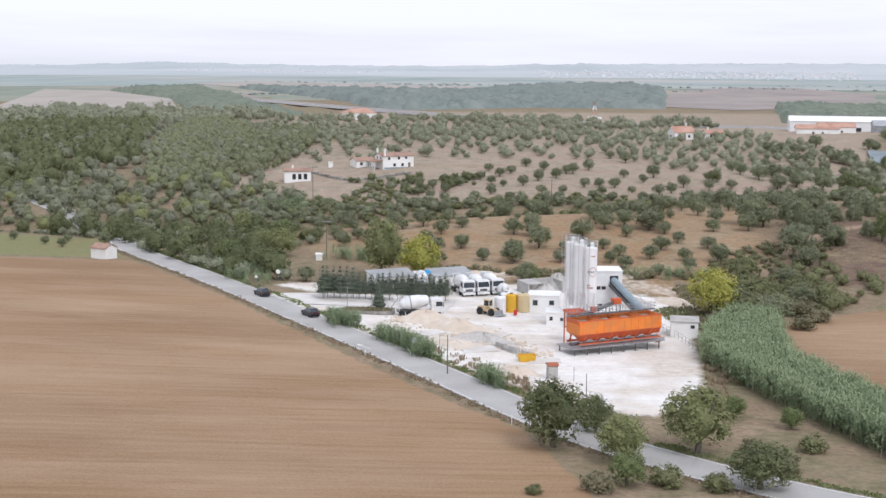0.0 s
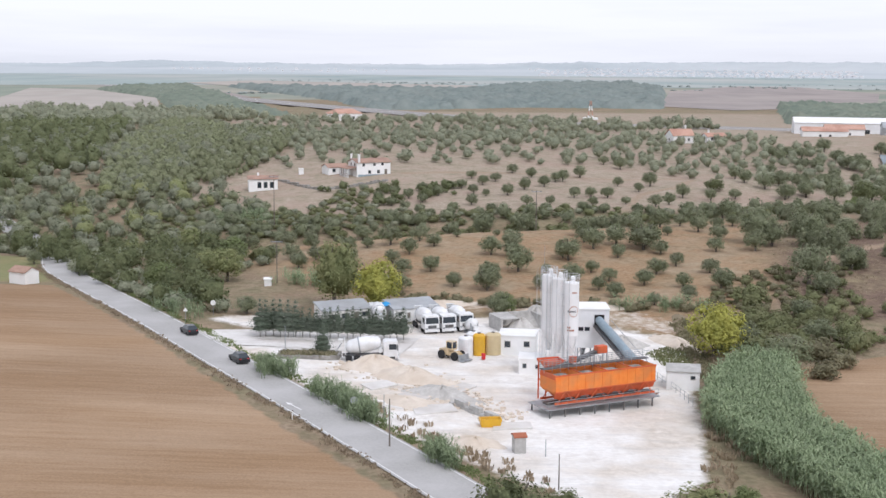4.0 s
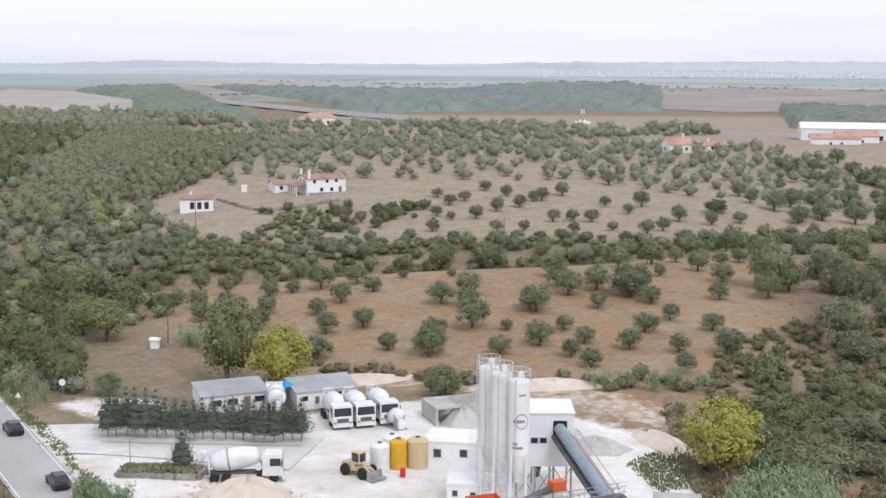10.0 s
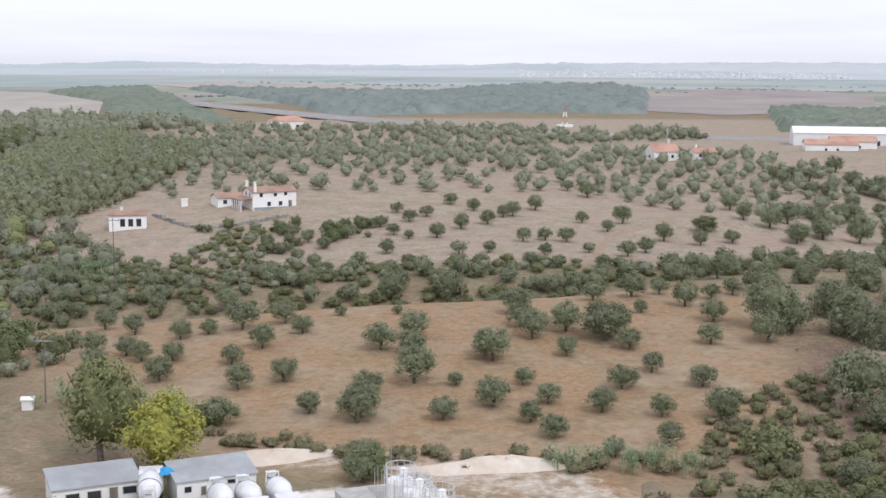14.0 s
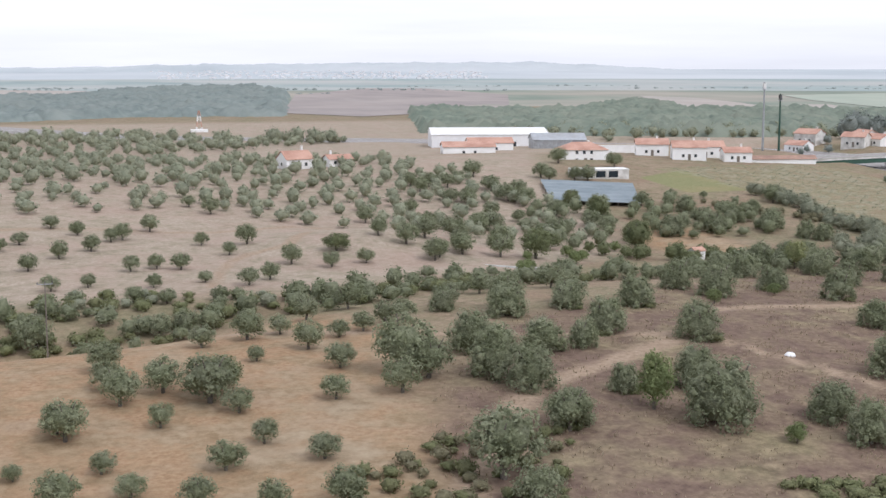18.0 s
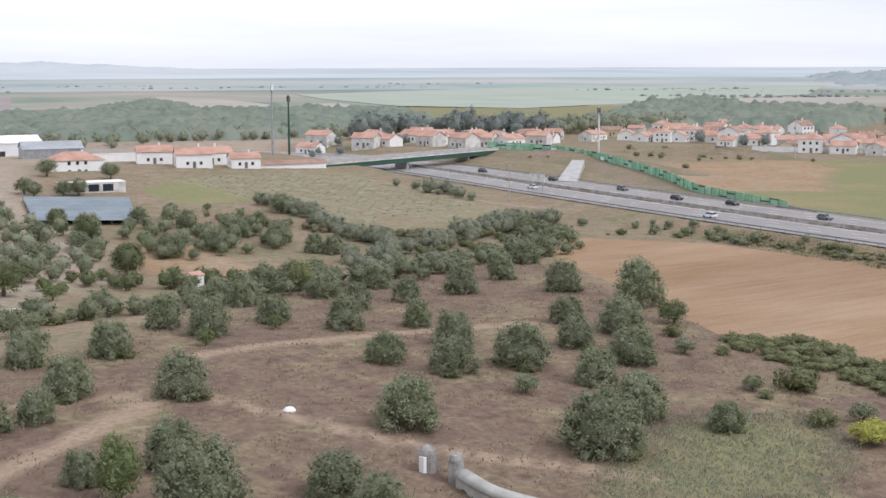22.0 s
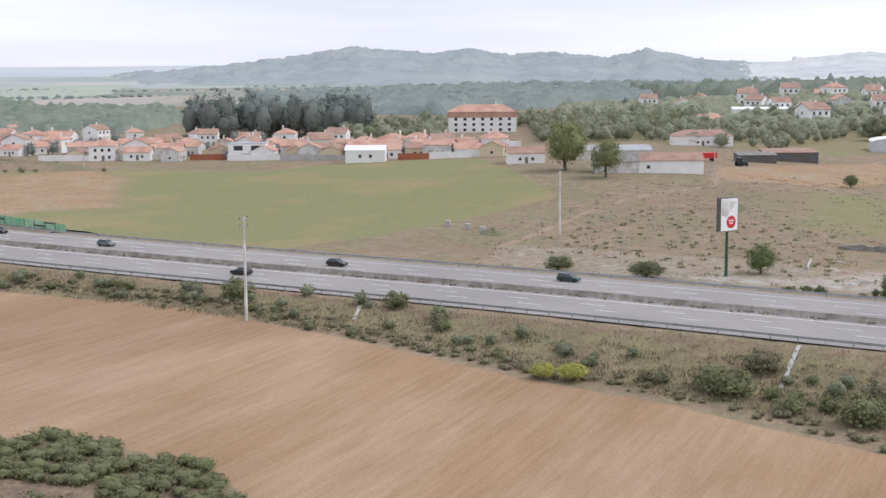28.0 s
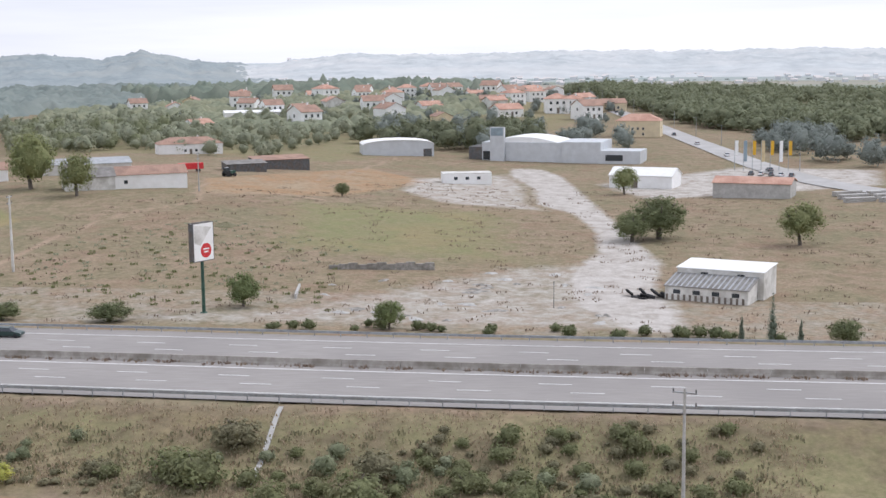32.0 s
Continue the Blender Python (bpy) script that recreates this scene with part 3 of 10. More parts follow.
def ground_material():
    m = bpy.data.materials.new("ground")
    m.use_nodes = True
    n, l = m.node_tree.nodes, m.node_tree.links
    b = n["Principled BSDF"]
    b.inputs["Roughness"].default_value, b.inputs["Specular IOR Level"].default_value = 0.95, 0.1
    geo = n.new("ShaderNodeNewGeometry")

    def noise_tex(scale, detail=5, stretch=(1, 1, 1), turn=0.0, rough=0.6):
        mp, t = n.new("ShaderNodeMapping"), n.new("ShaderNodeTexNoise")
        mp.inputs["Scale"].default_value, mp.inputs["Rotation"].default_value = stretch, (0, 0, turn)
        l.new(geo.outputs["Position"], mp.inputs["Vector"])
        l.new(mp.outputs["Vector"], t.inputs["Vector"])
        t.inputs["Scale"].default_value, t.inputs["Detail"].default_value, t.inputs["Roughness"].default_value = scale, detail, rough
        return t.outputs["Fac"]

    def two(fac, c1, c2, p0=0.35, p1=0.65):
        r = n.new("ShaderNodeValToRGB")
        r.color_ramp.elements[0].position, r.color_ramp.elements[1].position = p0, p1
        r.color_ramp.elements[0].color, r.color_ramp.elements[1].color = (*c1, 1), (*c2, 1)
        l.new(fac, r.inputs["Fac"])
        return r.outputs["Color"]

    def blend(fac, a, c):
        x = n.new("ShaderNodeMixRGB")
        l.new(fac, x.inputs["Fac"])
        l.new(a, x.inputs["Color1"])
        l.new(c, x.inputs["Color2"])
        return x.outputs["Color"]

    def mask(value, rough_by, sharp=4.0, reach=0.5):
        a, s = n.new("ShaderNodeMath"), n.new("ShaderNodeMath")
        s.operation, a.operation = "MULTIPLY_ADD", "MULTIPLY_ADD"
        l.new(rough_by, s.inputs[0])
        s.inputs[1].default_value, s.inputs[2].default_value = reach, -0.5 - reach / 2
        l.new(value, a.inputs[0])
        a.inputs[1].default_value = 1.0
        l.new(s.outputs[0], a.inputs[2])
        k = n.new("ShaderNodeMath")
        k.operation, k.use_clamp = "MULTIPLY_ADD", True
        l.new(a.outputs[0], k.inputs[0])
        k.inputs[1].default_value, k.inputs[2].default_value = sharp, 0.5
        return k.outputs[0]

    split = []
    for name in ("cover_a", "cover_b", "cover_c"):
        at, sp = n.new("ShaderNodeAttribute"), n.new("ShaderNodeSeparateColor")
        at.attribute_name = name
        l.new(at.outputs["Color"], sp.inputs["Color"])
        split.append(sp)
    fine, mid, broad = noise_tex(1.4), noise_tex(0.22), noise_tex(0.03)
    tuft = noise_tex(0.6, 6, rough=0.7)
    patch, speck = noise_tex(0.075, 4), noise_tex(3.5, 3)
    half = two(mid, (0, 0, 0), (1, 1, 1), 0.42, 0.58)
    dry = blend(half, two(fine, (0.235, 0.175, 0.12), (0.355, 0.28, 0.20)), two(tuft, (0.17, 0.145, 0.09), (0.29, 0.24, 0.155)))
    col = blend(two(broad, (0, 0, 0), (0.75, 0.75, 0.75), 0.44, 0.62), dry, two(tuft, (0.15, 0.148, 0.085), (0.28, 0.24, 0.15)))
    col = blend(two(patch, (0, 0, 0), (0.6, 0.6, 0.6), 0.5, 0.68), col, two(fine, (0.20, 0.13, 0.095), (0.31, 0.215, 0.15)))
    heath = blend(half, two(tuft, (0.12, 0.083, 0.065), (0.225, 0.16, 0.122)), two(fine, (0.155, 0.112, 0.08), (0.265, 0.20, 0.14)))
    heath = blend(two(patch, (0, 0, 0), (0.7, 0.7, 0.7), 0.5, 0.66), heath, two(tuft, (0.17, 0.155, 0.085), (0.37, 0.31, 0.19)))
    col = blend(mask(split[1].outputs["Green"], mid, 2.5), col, heath)
    orchard = blend(half, two(fine, (0.30, 0.185, 0.105), (0.41, 0.275, 0.165)), two(tuft, (0.24, 0.17, 0.10), (0.37, 0.275, 0.175)))
    orchard = blend(two(patch, (0, 0, 0), (0.7, 0.7, 0.7), 0.45, 0.66), orchard, two(tuft, (0.30, 0.24, 0.165), (0.42, 0.345, 0.245)))
    col = blend(mask(split[1].outputs["Red"], mid, 2.0), col, orchard)
    grass = blend(patch, two(tuft, (0.175, 0.192, 0.085), (0.24, 0.243, 0.122)), two(fine, (0.205, 0.208, 0.10), (0.285, 0.26, 0.14)))
    grass = blend(two(broad, (0, 0, 0), (0.7, 0.7, 0.7), 0.5, 0.7), grass, two(tuft, (0.30, 0.22, 0.12), (0.36, 0.27, 0.16)))
    col = blend(mask(split[0].outputs["Blue"], mid, 2.5), col, grass)
    gravel = blend(two(mid, (0, 0, 0), (1, 1, 1), 0.4, 0.6), two(tuft, (0.33, 0.295, 0.26), (0.48, 0.445, 0.405)), two(fine, (0.46, 0.43, 0.395), (0.57, 0.54, 0.505)))
    col = blend(mask(split[2].outputs["Green"], blend(fine, mid, tuft), 2.2, 0.9), col, gravel)
    def soil(turn):
        rows, rows2 = noise_tex(1.0, 6, (0.05, 1, 1), turn, 0.72), noise_tex(0.07, 5, (0.3, 1, 1), turn)
        light = two(rows2, (0, 0, 0), (0.95, 0.95, 0.95), 0.4, 0.64)
        clods = blend(two(noise_tex(0.02, 3, (0.5, 1, 1), turn), (0, 0, 0), (0.8, 0.8, 0.8), 0.42, 0.6), two(speck, (0.78, 0.78, 0.78), (1.0, 1.0, 1.0), 0.3, 0.7), two(speck, (0.98, 1.0, 1.02), (1.22, 1.25, 1.28), 0.3, 0.7))
        x = n.new("ShaderNodeMixRGB")
        x.blend_type = "MULTIPLY"
        x.inputs["Fac"].default_value = 1.0
        l.new(clods, x.inputs["Color1"])
        l.new(blend(light, two(rows, (0.29, 0.185, 0.105), (0.355, 0.235, 0.142)), two(rows, (0.35, 0.24, 0.152), (0.415, 0.295, 0.195))), x.inputs["Color2"])
        return x.outputs["Color"]

    # dry hill ground, its colours lightened to stand for haze
    hill = blend(half, two(fine, (0.31, 0.25, 0.19), (0.44, 0.37, 0.295)), two(tuft, (0.25, 0.215, 0.15), (0.37, 0.315, 0.24)))
    hill = blend(two(patch, (0, 0, 0), (0.7, 0.7, 0.7), 0.45, 0.66), hill, two(tuft, (0.33, 0.235, 0.185), (0.42, 0.325, 0.265)))
    col = blend(mask(split[2].outputs["Blue"], mid, 2.0), col, hill)
    soil = blend(mask(split[2].outputs["Red"], mid, 6.0, 0.3), soil(radians(-4)), soil(radians(-74)))
    col = blend(mask(split[0].outputs["Red"], mid, 6.0, 0.3), col, soil)
    pale_c = blend(half, two(fine, (0.76, 0.735, 0.70), (0.86, 0.84, 0.815)), two(tuft, (0.66, 0.62, 0.575), (0.84, 0.815, 0.78)))
    pale_c = blend(two(patch, (0, 0, 0), (0.9, 0.9, 0.9), 0.47, 0.6), pale_c, two(tuft, (0.54, 0.475, 0.40), (0.74, 0.68, 0.61)))
    pale_c = blend(two(noise_tex(0.5, 5, (0.12, 1, 1), radians(55), 0.7), (0, 0, 0), (0.45, 0.45, 0.45), 0.52, 0.7), pale_c, two(fine, (0.42, 0.40, 0.38), (0.52, 0.50, 0.48)))
    col = blend(mask(split[0].outputs["Green"], tuft, 3.0, 0.7), col, pale_c)
    col = blend(mask(split[1].outputs["Blue"], mid, 2.5, 0.5), col, two(fine, (0.285, 0.21, 0.145), (0.395, 0.305, 0.225)))
    l.new(col, b.inputs["Base Color"])
    bp = n.new("ShaderNodeBump")
    bp.inputs["Strength"].default_value, bp.inputs["Distance"].default_value = 0.6, 0.35
    l.new(tuft, bp.inputs["Height"])
    l.new(bp.outputs["Normal"], b.inputs["Normal"])
    return m


gm.materials.append(ground_material())
tagged(new("ground", gm), "rolling farmland of dry grass, ploughed fields and pale yards", "ground", kind="structure")


def strip(name, line, left, right, z, material, label, category, parent=None, kind="structure", above=None):
    """A ribbon along a line between two offsets (to its right is positive), at one height or draped over the land."""
    line = np.array(line, float)
    t = np.gradient(line, axis=0)
    t /= np.linalg.norm(t, axis=1)[:, None]
    nrm = np.stack([t[:, 1], -t[:, 0]], 1)
    cols = np.linspace(left, right, max(2, int(abs(right - left) / 3) + 1))
    P = line[:, None, :] + nrm[:, None, :] * cols[None, :, None]
    zz = np.full(P.shape[:2], z) if above is None else land(P[..., 0], P[..., 1]) + above
    v = np.concatenate([P, zz[..., None]], -1).reshape(-1, 3)
    k, c = len(line), len(cols)
    ii = np.arange(k * c).reshape(k, c)
    f = np.stack([ii[:-1, :-1], ii[:-1, 1:], ii[1:, 1:], ii[1:, :-1]], -1).reshape(-1, 4)
    m = Mesh()
    m.v, m.f = [tuple(p) for p in v.tolist()], [tuple(q) for q in f.tolist()]
    ob = part(name, m, material, parent)
    return tagged(ob, label, category if parent is None else "", kind=kind if parent is None else "")


def along(line, every, start=0.0):
    """Places and directions at even steps along a line."""
    line = np.array(line, float)
    d = np.r_[0, np.cumsum(np.linalg.norm(np.diff(line, axis=0), axis=1))]
    s = np.arange(start, d[-1], every)
    x, y = np.interp(s, d, line[:, 0]), np.interp(s, d, line[:, 1])
    a = np.arctan2(np.interp(s + 1, d, line[:, 1]) - np.interp(s - 1, d, line[:, 1]), np.interp(s + 1, d, line[:, 0]) - np.interp(s - 1, d, line[:, 0]))
    return list(zip(x, y, a))


def offset(line, d):
    line = np.array(line, float)
    t = np.gradient(line, axis=0)
    t /= np.linalg.norm(t, axis=1)[:, None]
    return line + np.stack([t[:, 1], -t[:, 0]], 1) * d


# roads
ROAD = smooth_line([(-150, 455), (-101, 378), (-88, 350), (-74, 312), (-35, 240), (-14, 203.5), (0, 179), (9, 162.5), (18, 148), (29, 136), (42, 125), (70, 108), (110, 84), (165, 40), (205, -60), (215, -300)], 4)
road = strip("road", ROAD, -3.4, 3.6, 0, M_ASPHALT, "pale worn asphalt country road with faded edge lines", "road", above=0.12)
for side in (-3.0, 3.2):
    strip("edge_line", offset(ROAD, side), -0.07, 0.07, 0, M_PAINT, "faded white edge line", "", parent=road, above=0.14)
entrance = smooth_line([(-33, 240), (-26, 242), (-15, 241), (0, 238)], 3)
strip("entrance_drive", entrance, -6, 7, 0, M_DUST, "pale dusty entrance drive of the concrete plant", "driveway", above=0.09)
MW = MLINE[(MLINE[:, 1] > 60)]
motorway = strip("motorway", MW, -19.0, 19.0, MWAY_Z, M_MOTOR, "grey asphalt six-lane motorway with a concrete median", "motorway")
for o, w in ((-15.2, 0.11), (-2.6, 0.16), (2.6, 0.16), (15.2, 0.11)):
    strip("lane_line", offset(MW, o), -w, w, MWAY_Z + 0.02, M_PAINT, "white solid lane edge line", "", parent=motorway)
NEAR_MW = MW[MW[:, 1] < 640]
dash = Mesh().box(-2.1, -0.1, 0, 2.1, 0.1, 0.015).data("lane_dash")
dash.materials.append(M_PAINT)
for o in (-10.9, -6.8, 6.8, 10.9):
    for x, y, a in along(offset(NEAR_MW, o), 14.0, 4.0 + o):
        if 120 < y < 640:
            d = part("lane_dash", dash, M_PAINT, motorway)
            d.matrix_basis = Matrix.Translation((x, y, MWAY_Z + 0.02)) @ Matrix.Rotation(a, 4, "Z")

# median barrier and guard rails
median = thing("median_barrier", "stained concrete median barrier with dry grass at its foot", "barrier")
for x, y, a in along(NEAR_MW, 8.0):
    ob = part("block", bpy.data.meshes.get("median_block") or Mesh().prism([(-0.32, 0), (0.32, 0), (0.14, 0.35), (0.1, 0.95), (-0.1, 0.95), (-0.14, 0.35)], -3.97, 3.97).data("median_block"), M_MEDIAN, median)
    ob.matrix_basis = Matrix.Translation((x, y, MWAY_Z)) @ Matrix.Rotation(a - math.pi / 2, 4, "Z")


def guard_rail(label, o):
    rail = thing("guard_rail", label, "guard rail", group="motorway guard rails")
    line = offset(NEAR_MW, o)
    for k, (x, y, a) in enumerate(along(line, 4.0)):
        me = bpy.data.meshes.get("rail_post") or Mesh().box(-0.06, -0.08, -0.3, 0.06, 0.08, 0.78).data("rail_post")
        part("post", me, M_METAL, rail).matrix_basis = Matrix.Translation((x, y, MWAY_Z)) @ Matrix.Rotation(a, 4, "Z")
    for k, (x, y, a) in enumerate(along(line, 12.0)):
        me = bpy.data.meshes.get("rail_beam") or Mesh().box(-6.02, -0.05, 0.42, 6.02, 0.03, 0.54).box(-6.02, -0.09, 0.54, 6.02, -0.01, 0.6).box(-6.02, -0.05, 0.6, 6.02, 0.03, 0.8).data("rail_beam")
        part("beam", me, M_METAL, rail).matrix_basis = Matrix.Translation((x, y, MWAY_Z)) @ Matrix.Rotation(a, 4, "Z")


guard_rail("galvanised steel guard rail beside the near carriageway", -18.6)
guard_rail("galvanised steel guard rail beside the far carriageway", 18.6)

# ---- plants ----
rng = np.random.default_rng(7)


ICO_G = (1 + math.sqrt(5)) / 2
ICO_V = np.array([(-1, ICO_G, 0), (1, ICO_G, 0), (-1, -ICO_G, 0), (1, -ICO_G, 0), (0, -1, ICO_G), (0, 1, ICO_G), (0, -1, -ICO_G), (0, 1, -ICO_G), (ICO_G, 0, -1), (ICO_G, 0, 1), (-ICO_G, 0, -1), (-ICO_G, 0, 1)]) / math.hypot(1, ICO_G)
ICO_F = np.array([(0, 11, 5), (0, 5, 1), (0, 1, 7), (0, 7, 10), (0, 10, 11), (1, 5, 9), (5, 11, 4), (11, 10, 2), (10, 7, 6), (7, 1, 8), (3, 9, 4), (3, 4, 2), (3, 2, 6), (3, 6, 8), (3, 8, 9), (4, 9, 5), (2, 4, 11), (6, 2, 10), (8, 6, 7), (9, 8, 1)])


def leaf_cloud(blobs, count, size, seed, up=0.45, long=1.0, core=0.76):
    """Dense inner twigs and many small leaf clumps round a set of blobs: centre x, y, z, radius in the plane, half height."""
    r = np.random.default_rng(seed)
    b = np.array(blobs, float)
    w = b[:, 3] ** 2 + b[:, 3] * b[:, 4]
    pick = r.choice(len(b), count, p=w / w.sum())
    d = r.normal(size=(count, 3))
    d /= np.linalg.norm(d, axis=1)[:, None]
    depth = 1.04 - 0.26 * r.random(count) ** 2
    rough = 1 + 0.10 * np.sin(d[:, 0] * 7 + pick) + 0.10 * np.sin(d[:, 2] * 8 + d[:, 1] * 6)
    c = b[pick, :3] + d * np.stack([b[pick, 3], b[pick, 3], b[pick, 4]], 1) * (depth * rough)[:, None]
    nrm = d + r.normal(size=(count, 3)) * 0.42 + (0, 0, up)
    nrm /= np.linalg.norm(nrm, axis=1)[:, None]
    u = np.cross(nrm, r.normal(size=(count, 3)))
    u /= np.linalg.norm(u, axis=1)[:, None]
    v = np.cross(nrm, u)
    s = (size * (0.6 + 0.8 * r.random(count)))[:, None]
    pts = np.stack([c - u * s, c - v * s * 0.55 * long + nrm * s * 0.1, c + u * s, c + v * s * 0.55 * long - nrm * s * 0.15], 1).reshape(-1, 3)
    jit = 1 + 0.16 * r.normal(size=(len(b), 12, 1)).clip(-1.6, 1.6)
    heart = np.where(b[:, 3] > 0.6 * b[:, 3].max(), core, core * 0.62)[:, None, None]
    inner = (b[:, None, :3] + ICO_V[None] * b[:, None, (3, 3, 4)] * heart * jit).reshape(-1, 3)
    tris = (ICO_F[None] + 12 * np.arange(len(b))[:, None, None]).reshape(-1, 3) + 4 * count
    return np.concatenate([pts, inner]), np.arange(4 * count).reshape(-1, 4), tris


def cloud_mesh(name, pts, quads, tris, material):
    me = bpy.data.meshes.new(name)
    me.from_pydata(pts.tolist(), [], quads.tolist() + tris.tolist())
    me.polygons.foreach_set("use_smooth", [True] * len(me.polygons))
    me.materials.append(material)
    return me


def trunk_mesh(name, height, r, forks, spread, seed):
    q = random.Random(seed)
    m = Mesh()
    top = (q.uniform(-0.12, 0.12) * height, q.uniform(-0.12, 0.12) * height, height * 0.45)
    m.tube((0, 0, -0.4), (top[0] * 0.4, top[1] * 0.4, height * 0.2), r * 1.25, r * 0.95, 8)
    m.tube((top[0] * 0.4, top[1] * 0.4, height * 0.19), top, r * 0.95, r * 0.7, 8)
    for i in range(forks):
        a = 2 * math.pi * (i + q.random() * 0.6) / forks
        end = (top[0] + math.cos(a) * spread, top[1] + math.sin(a) * spread, height * q.uniform(0.72, 0.95))
        m.tube((top[0], top[1], top[2] - 0.05), end, r * 0.55, r * 0.18, 6)
    me = m.data(name, True)
    me.materials.append(M_BARK)
    return me


def round_blobs(seed, n, width, low, high):
    """Lobes of a rounded crown that stands clear of the ground, lumpy all round."""
    q = random.Random(seed)
    c, h, R = (low + high) / 2, (high - low) / 2, width / 2
    out = [(0, 0, c, R * 0.84, h * 0.86)]
    for i in range(n):
        z = 1 - 1.6 * (i + 0.5) / n
        a = i * 2.4 + q.uniform(-0.6, 0.6)
        k = math.sqrt(max(0, 1 - z * z))
        rad = R * q.uniform(0.2, 0.36)
        f = q.uniform(0.86, 1.14)
        out.append((math.cos(a) * k * (R - rad) * f, math.sin(a) * k * (R - rad) * f, c + z * (h - rad * 0.8) * f, rad, rad * q.uniform(0.75, 1.0)))
    return out


def dome_blobs(seed, n, width, high):
    """Lobes of a crown that hangs to the ground: broad below, rounded to a blunt top."""
    q = random.Random(seed)
    out = [(0, 0, high * 0.36, width * 0.42, high * 0.42), (0, 0, high * 0.60, width * 0.30, high * 0.34)]
    for i in range(n):
        z = high * (0.06 + 0.82 * (i / n) ** 1.15)
        rad = width * q.uniform(0.09, 0.15)
        reach = max(0.02, width * 0.5 * (1 - (z / high) ** 3.0) ** 0.7 - rad * 0.8) * q.uniform(0.75, 1.08)
        a = i * 2.4 + q.uniform(-0.5, 0.5)
        out.append((math.cos(a) * reach, math.sin(a) * reach, z, rad, rad * q.uniform(0.9, 1.35)))
    return out


KINDS = {}


def kind_of_tree(name, material, variants, width, low, high, leaves, size, forks=4, lobes=13, r=0.13):
    made = []
    for s in range(variants):
        seed = s * 13 + len(KINDS) * 101
        blobs = round_blobs(seed, lobes, width, low, high)
        made.append((trunk_mesh(name + "_trunk", high, r, forks, width * 0.24, s), cloud_mesh(name + "_crown", *leaf_cloud(blobs, leaves, size, s + 5), material)))
    KINDS[name] = made


# crowns one metre across unless the name's own size is given
kind_of_tree("olive_tree", M_OLIVE, 7, 1.04, 0.06, 0.92, 2200, 0.025, r=0.045, lobes=15)
KINDS["broad_olive"] = []
for s_ in range(5):
    KINDS["broad_olive"].append((trunk_mesh("olive_trunk", 0.9, 0.05, 4, 0.24, s_), cloud_mesh("broad_olive_crown", *leaf_cloud(dome_blobs(s_ * 17 + 300, 34, 1.06, 0.92), 4600, 0.021, s_ + 40, 0.4, 0.9), M_OLIVE)))
kind_of_tree("oak_tree", M_OAK, 3, 1.0, 0.02, 0.95, 3000, 0.023, r=0.045, lobes=18)
kind_of_tree("poplar_tree", M_POPLAR, 2, 1.0, 0.06, 1.15, 3000, 0.023, r=0.04, lobes=20)
kind_of_tree("yellow_tree", M_YELLOWLEAF, 2, 1.0, 0.06, 1.05, 3000, 0.023, r=0.04, lobes=20)
kind_of_tree("green_tree", M_BRIGHT, 2, 1.0, 0.02, 1.1, 2400, 0.028, r=0.04, lobes=16)
kind_of_tree("bush", M_SCRUB, 3, 1.0, -0.1, 0.7, 700, 0.042, forks=3, r=0.03, lobes=9)
kind_of_tree("green_bush", M_BRAMBLE, 3, 1.0, -0.12, 0.7, 800, 0.04, forks=3, r=0.03, lobes=9)


def tree(kind, x, y, width, label, category="tree", name=None, group="", tall=1.0, turn=None):
    made = KINDS[kind]
    i = int(rng.integers(len(made)))
    a = rng.uniform(0, 6.28) if turn is None else turn
    ob = thing(name or kind, label, category, Matrix.Translation((x, y, ground_z(x, y) - 0.05)) @ Matrix.Rotation(a, 4, "Z") @ Matrix.Diagonal((width, width, width * tall, 1)), group)
    part("trunk", made[i][0], M_BARK, ob)
    part("crown", made[i][1], None, ob)
    return ob


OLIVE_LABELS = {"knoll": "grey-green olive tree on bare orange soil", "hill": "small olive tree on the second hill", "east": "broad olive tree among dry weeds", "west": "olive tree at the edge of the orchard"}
OLIVES_KNOLL_A = [(-16.2, 325.8, 3.1), (-6.1, 310.6, 3.0), (-2.9, 317.3, 3.4), (-3.6, 299.4, 3.3), (2.1, 302.1, 3.4), (-7.5, 329.1, 4.5), (-16.3, 371.1, 4.2), (-1.1, 330.9, 3.5), (2.3, 324.0, 3.1), (7.3, 334.5, 1.7), (16.2, 333.8, 1.5), (4.3, 373.3, 1.5), (14.3, 314.2, 4.1), (19.1, 320.5, 4.3), (18.9, 312.2, 3.8), (19.5, 299.7, 4.7), (13.5, 295.5, 3.5), (13.2, 287.1, 4.1), (6.6, 288.8, 2.8), (24.9, 298.5, 1.9), (23.3, 285.1, 3.1), (29.4, 290.0, 4.0), (33.9, 298.1, 2.7), (29.2, 310.9, 3.2)]
OLIVES_KNOLL_B = [(33.7, 283.5, 2.7), (36.1, 278.0, 3.1), (36.4, 290.5, 2.9), (40.6, 310.1, 2.7), (34.9, 333.3, 4.1), (34.9, 325.1, 3.7), (36.4, 318.8, 4.3), (41.6, 322.5, 4.4), (46.8, 317.7, 6.4), (49.6, 313.1, 3.3), (54.4, 334.2, 2.2), (42.7, 286.7, 3.3), (46.4, 295.7, 3.6), (49.8, 284.6, 2.8), (51.3, 302.4, 2.7), (56.8, 296.0, 3.3), (48.9, 274.1, 2.7), (56.7, 283.3, 3.9), (61.6, 315.2, 3.2), (64.6, 328.2, 3.6), (62.3, 339.1, 3.9), (69.9, 315.4, 4.1), (72.0, 323.4, 7.1), (74.5, 320.6, 5.5)]
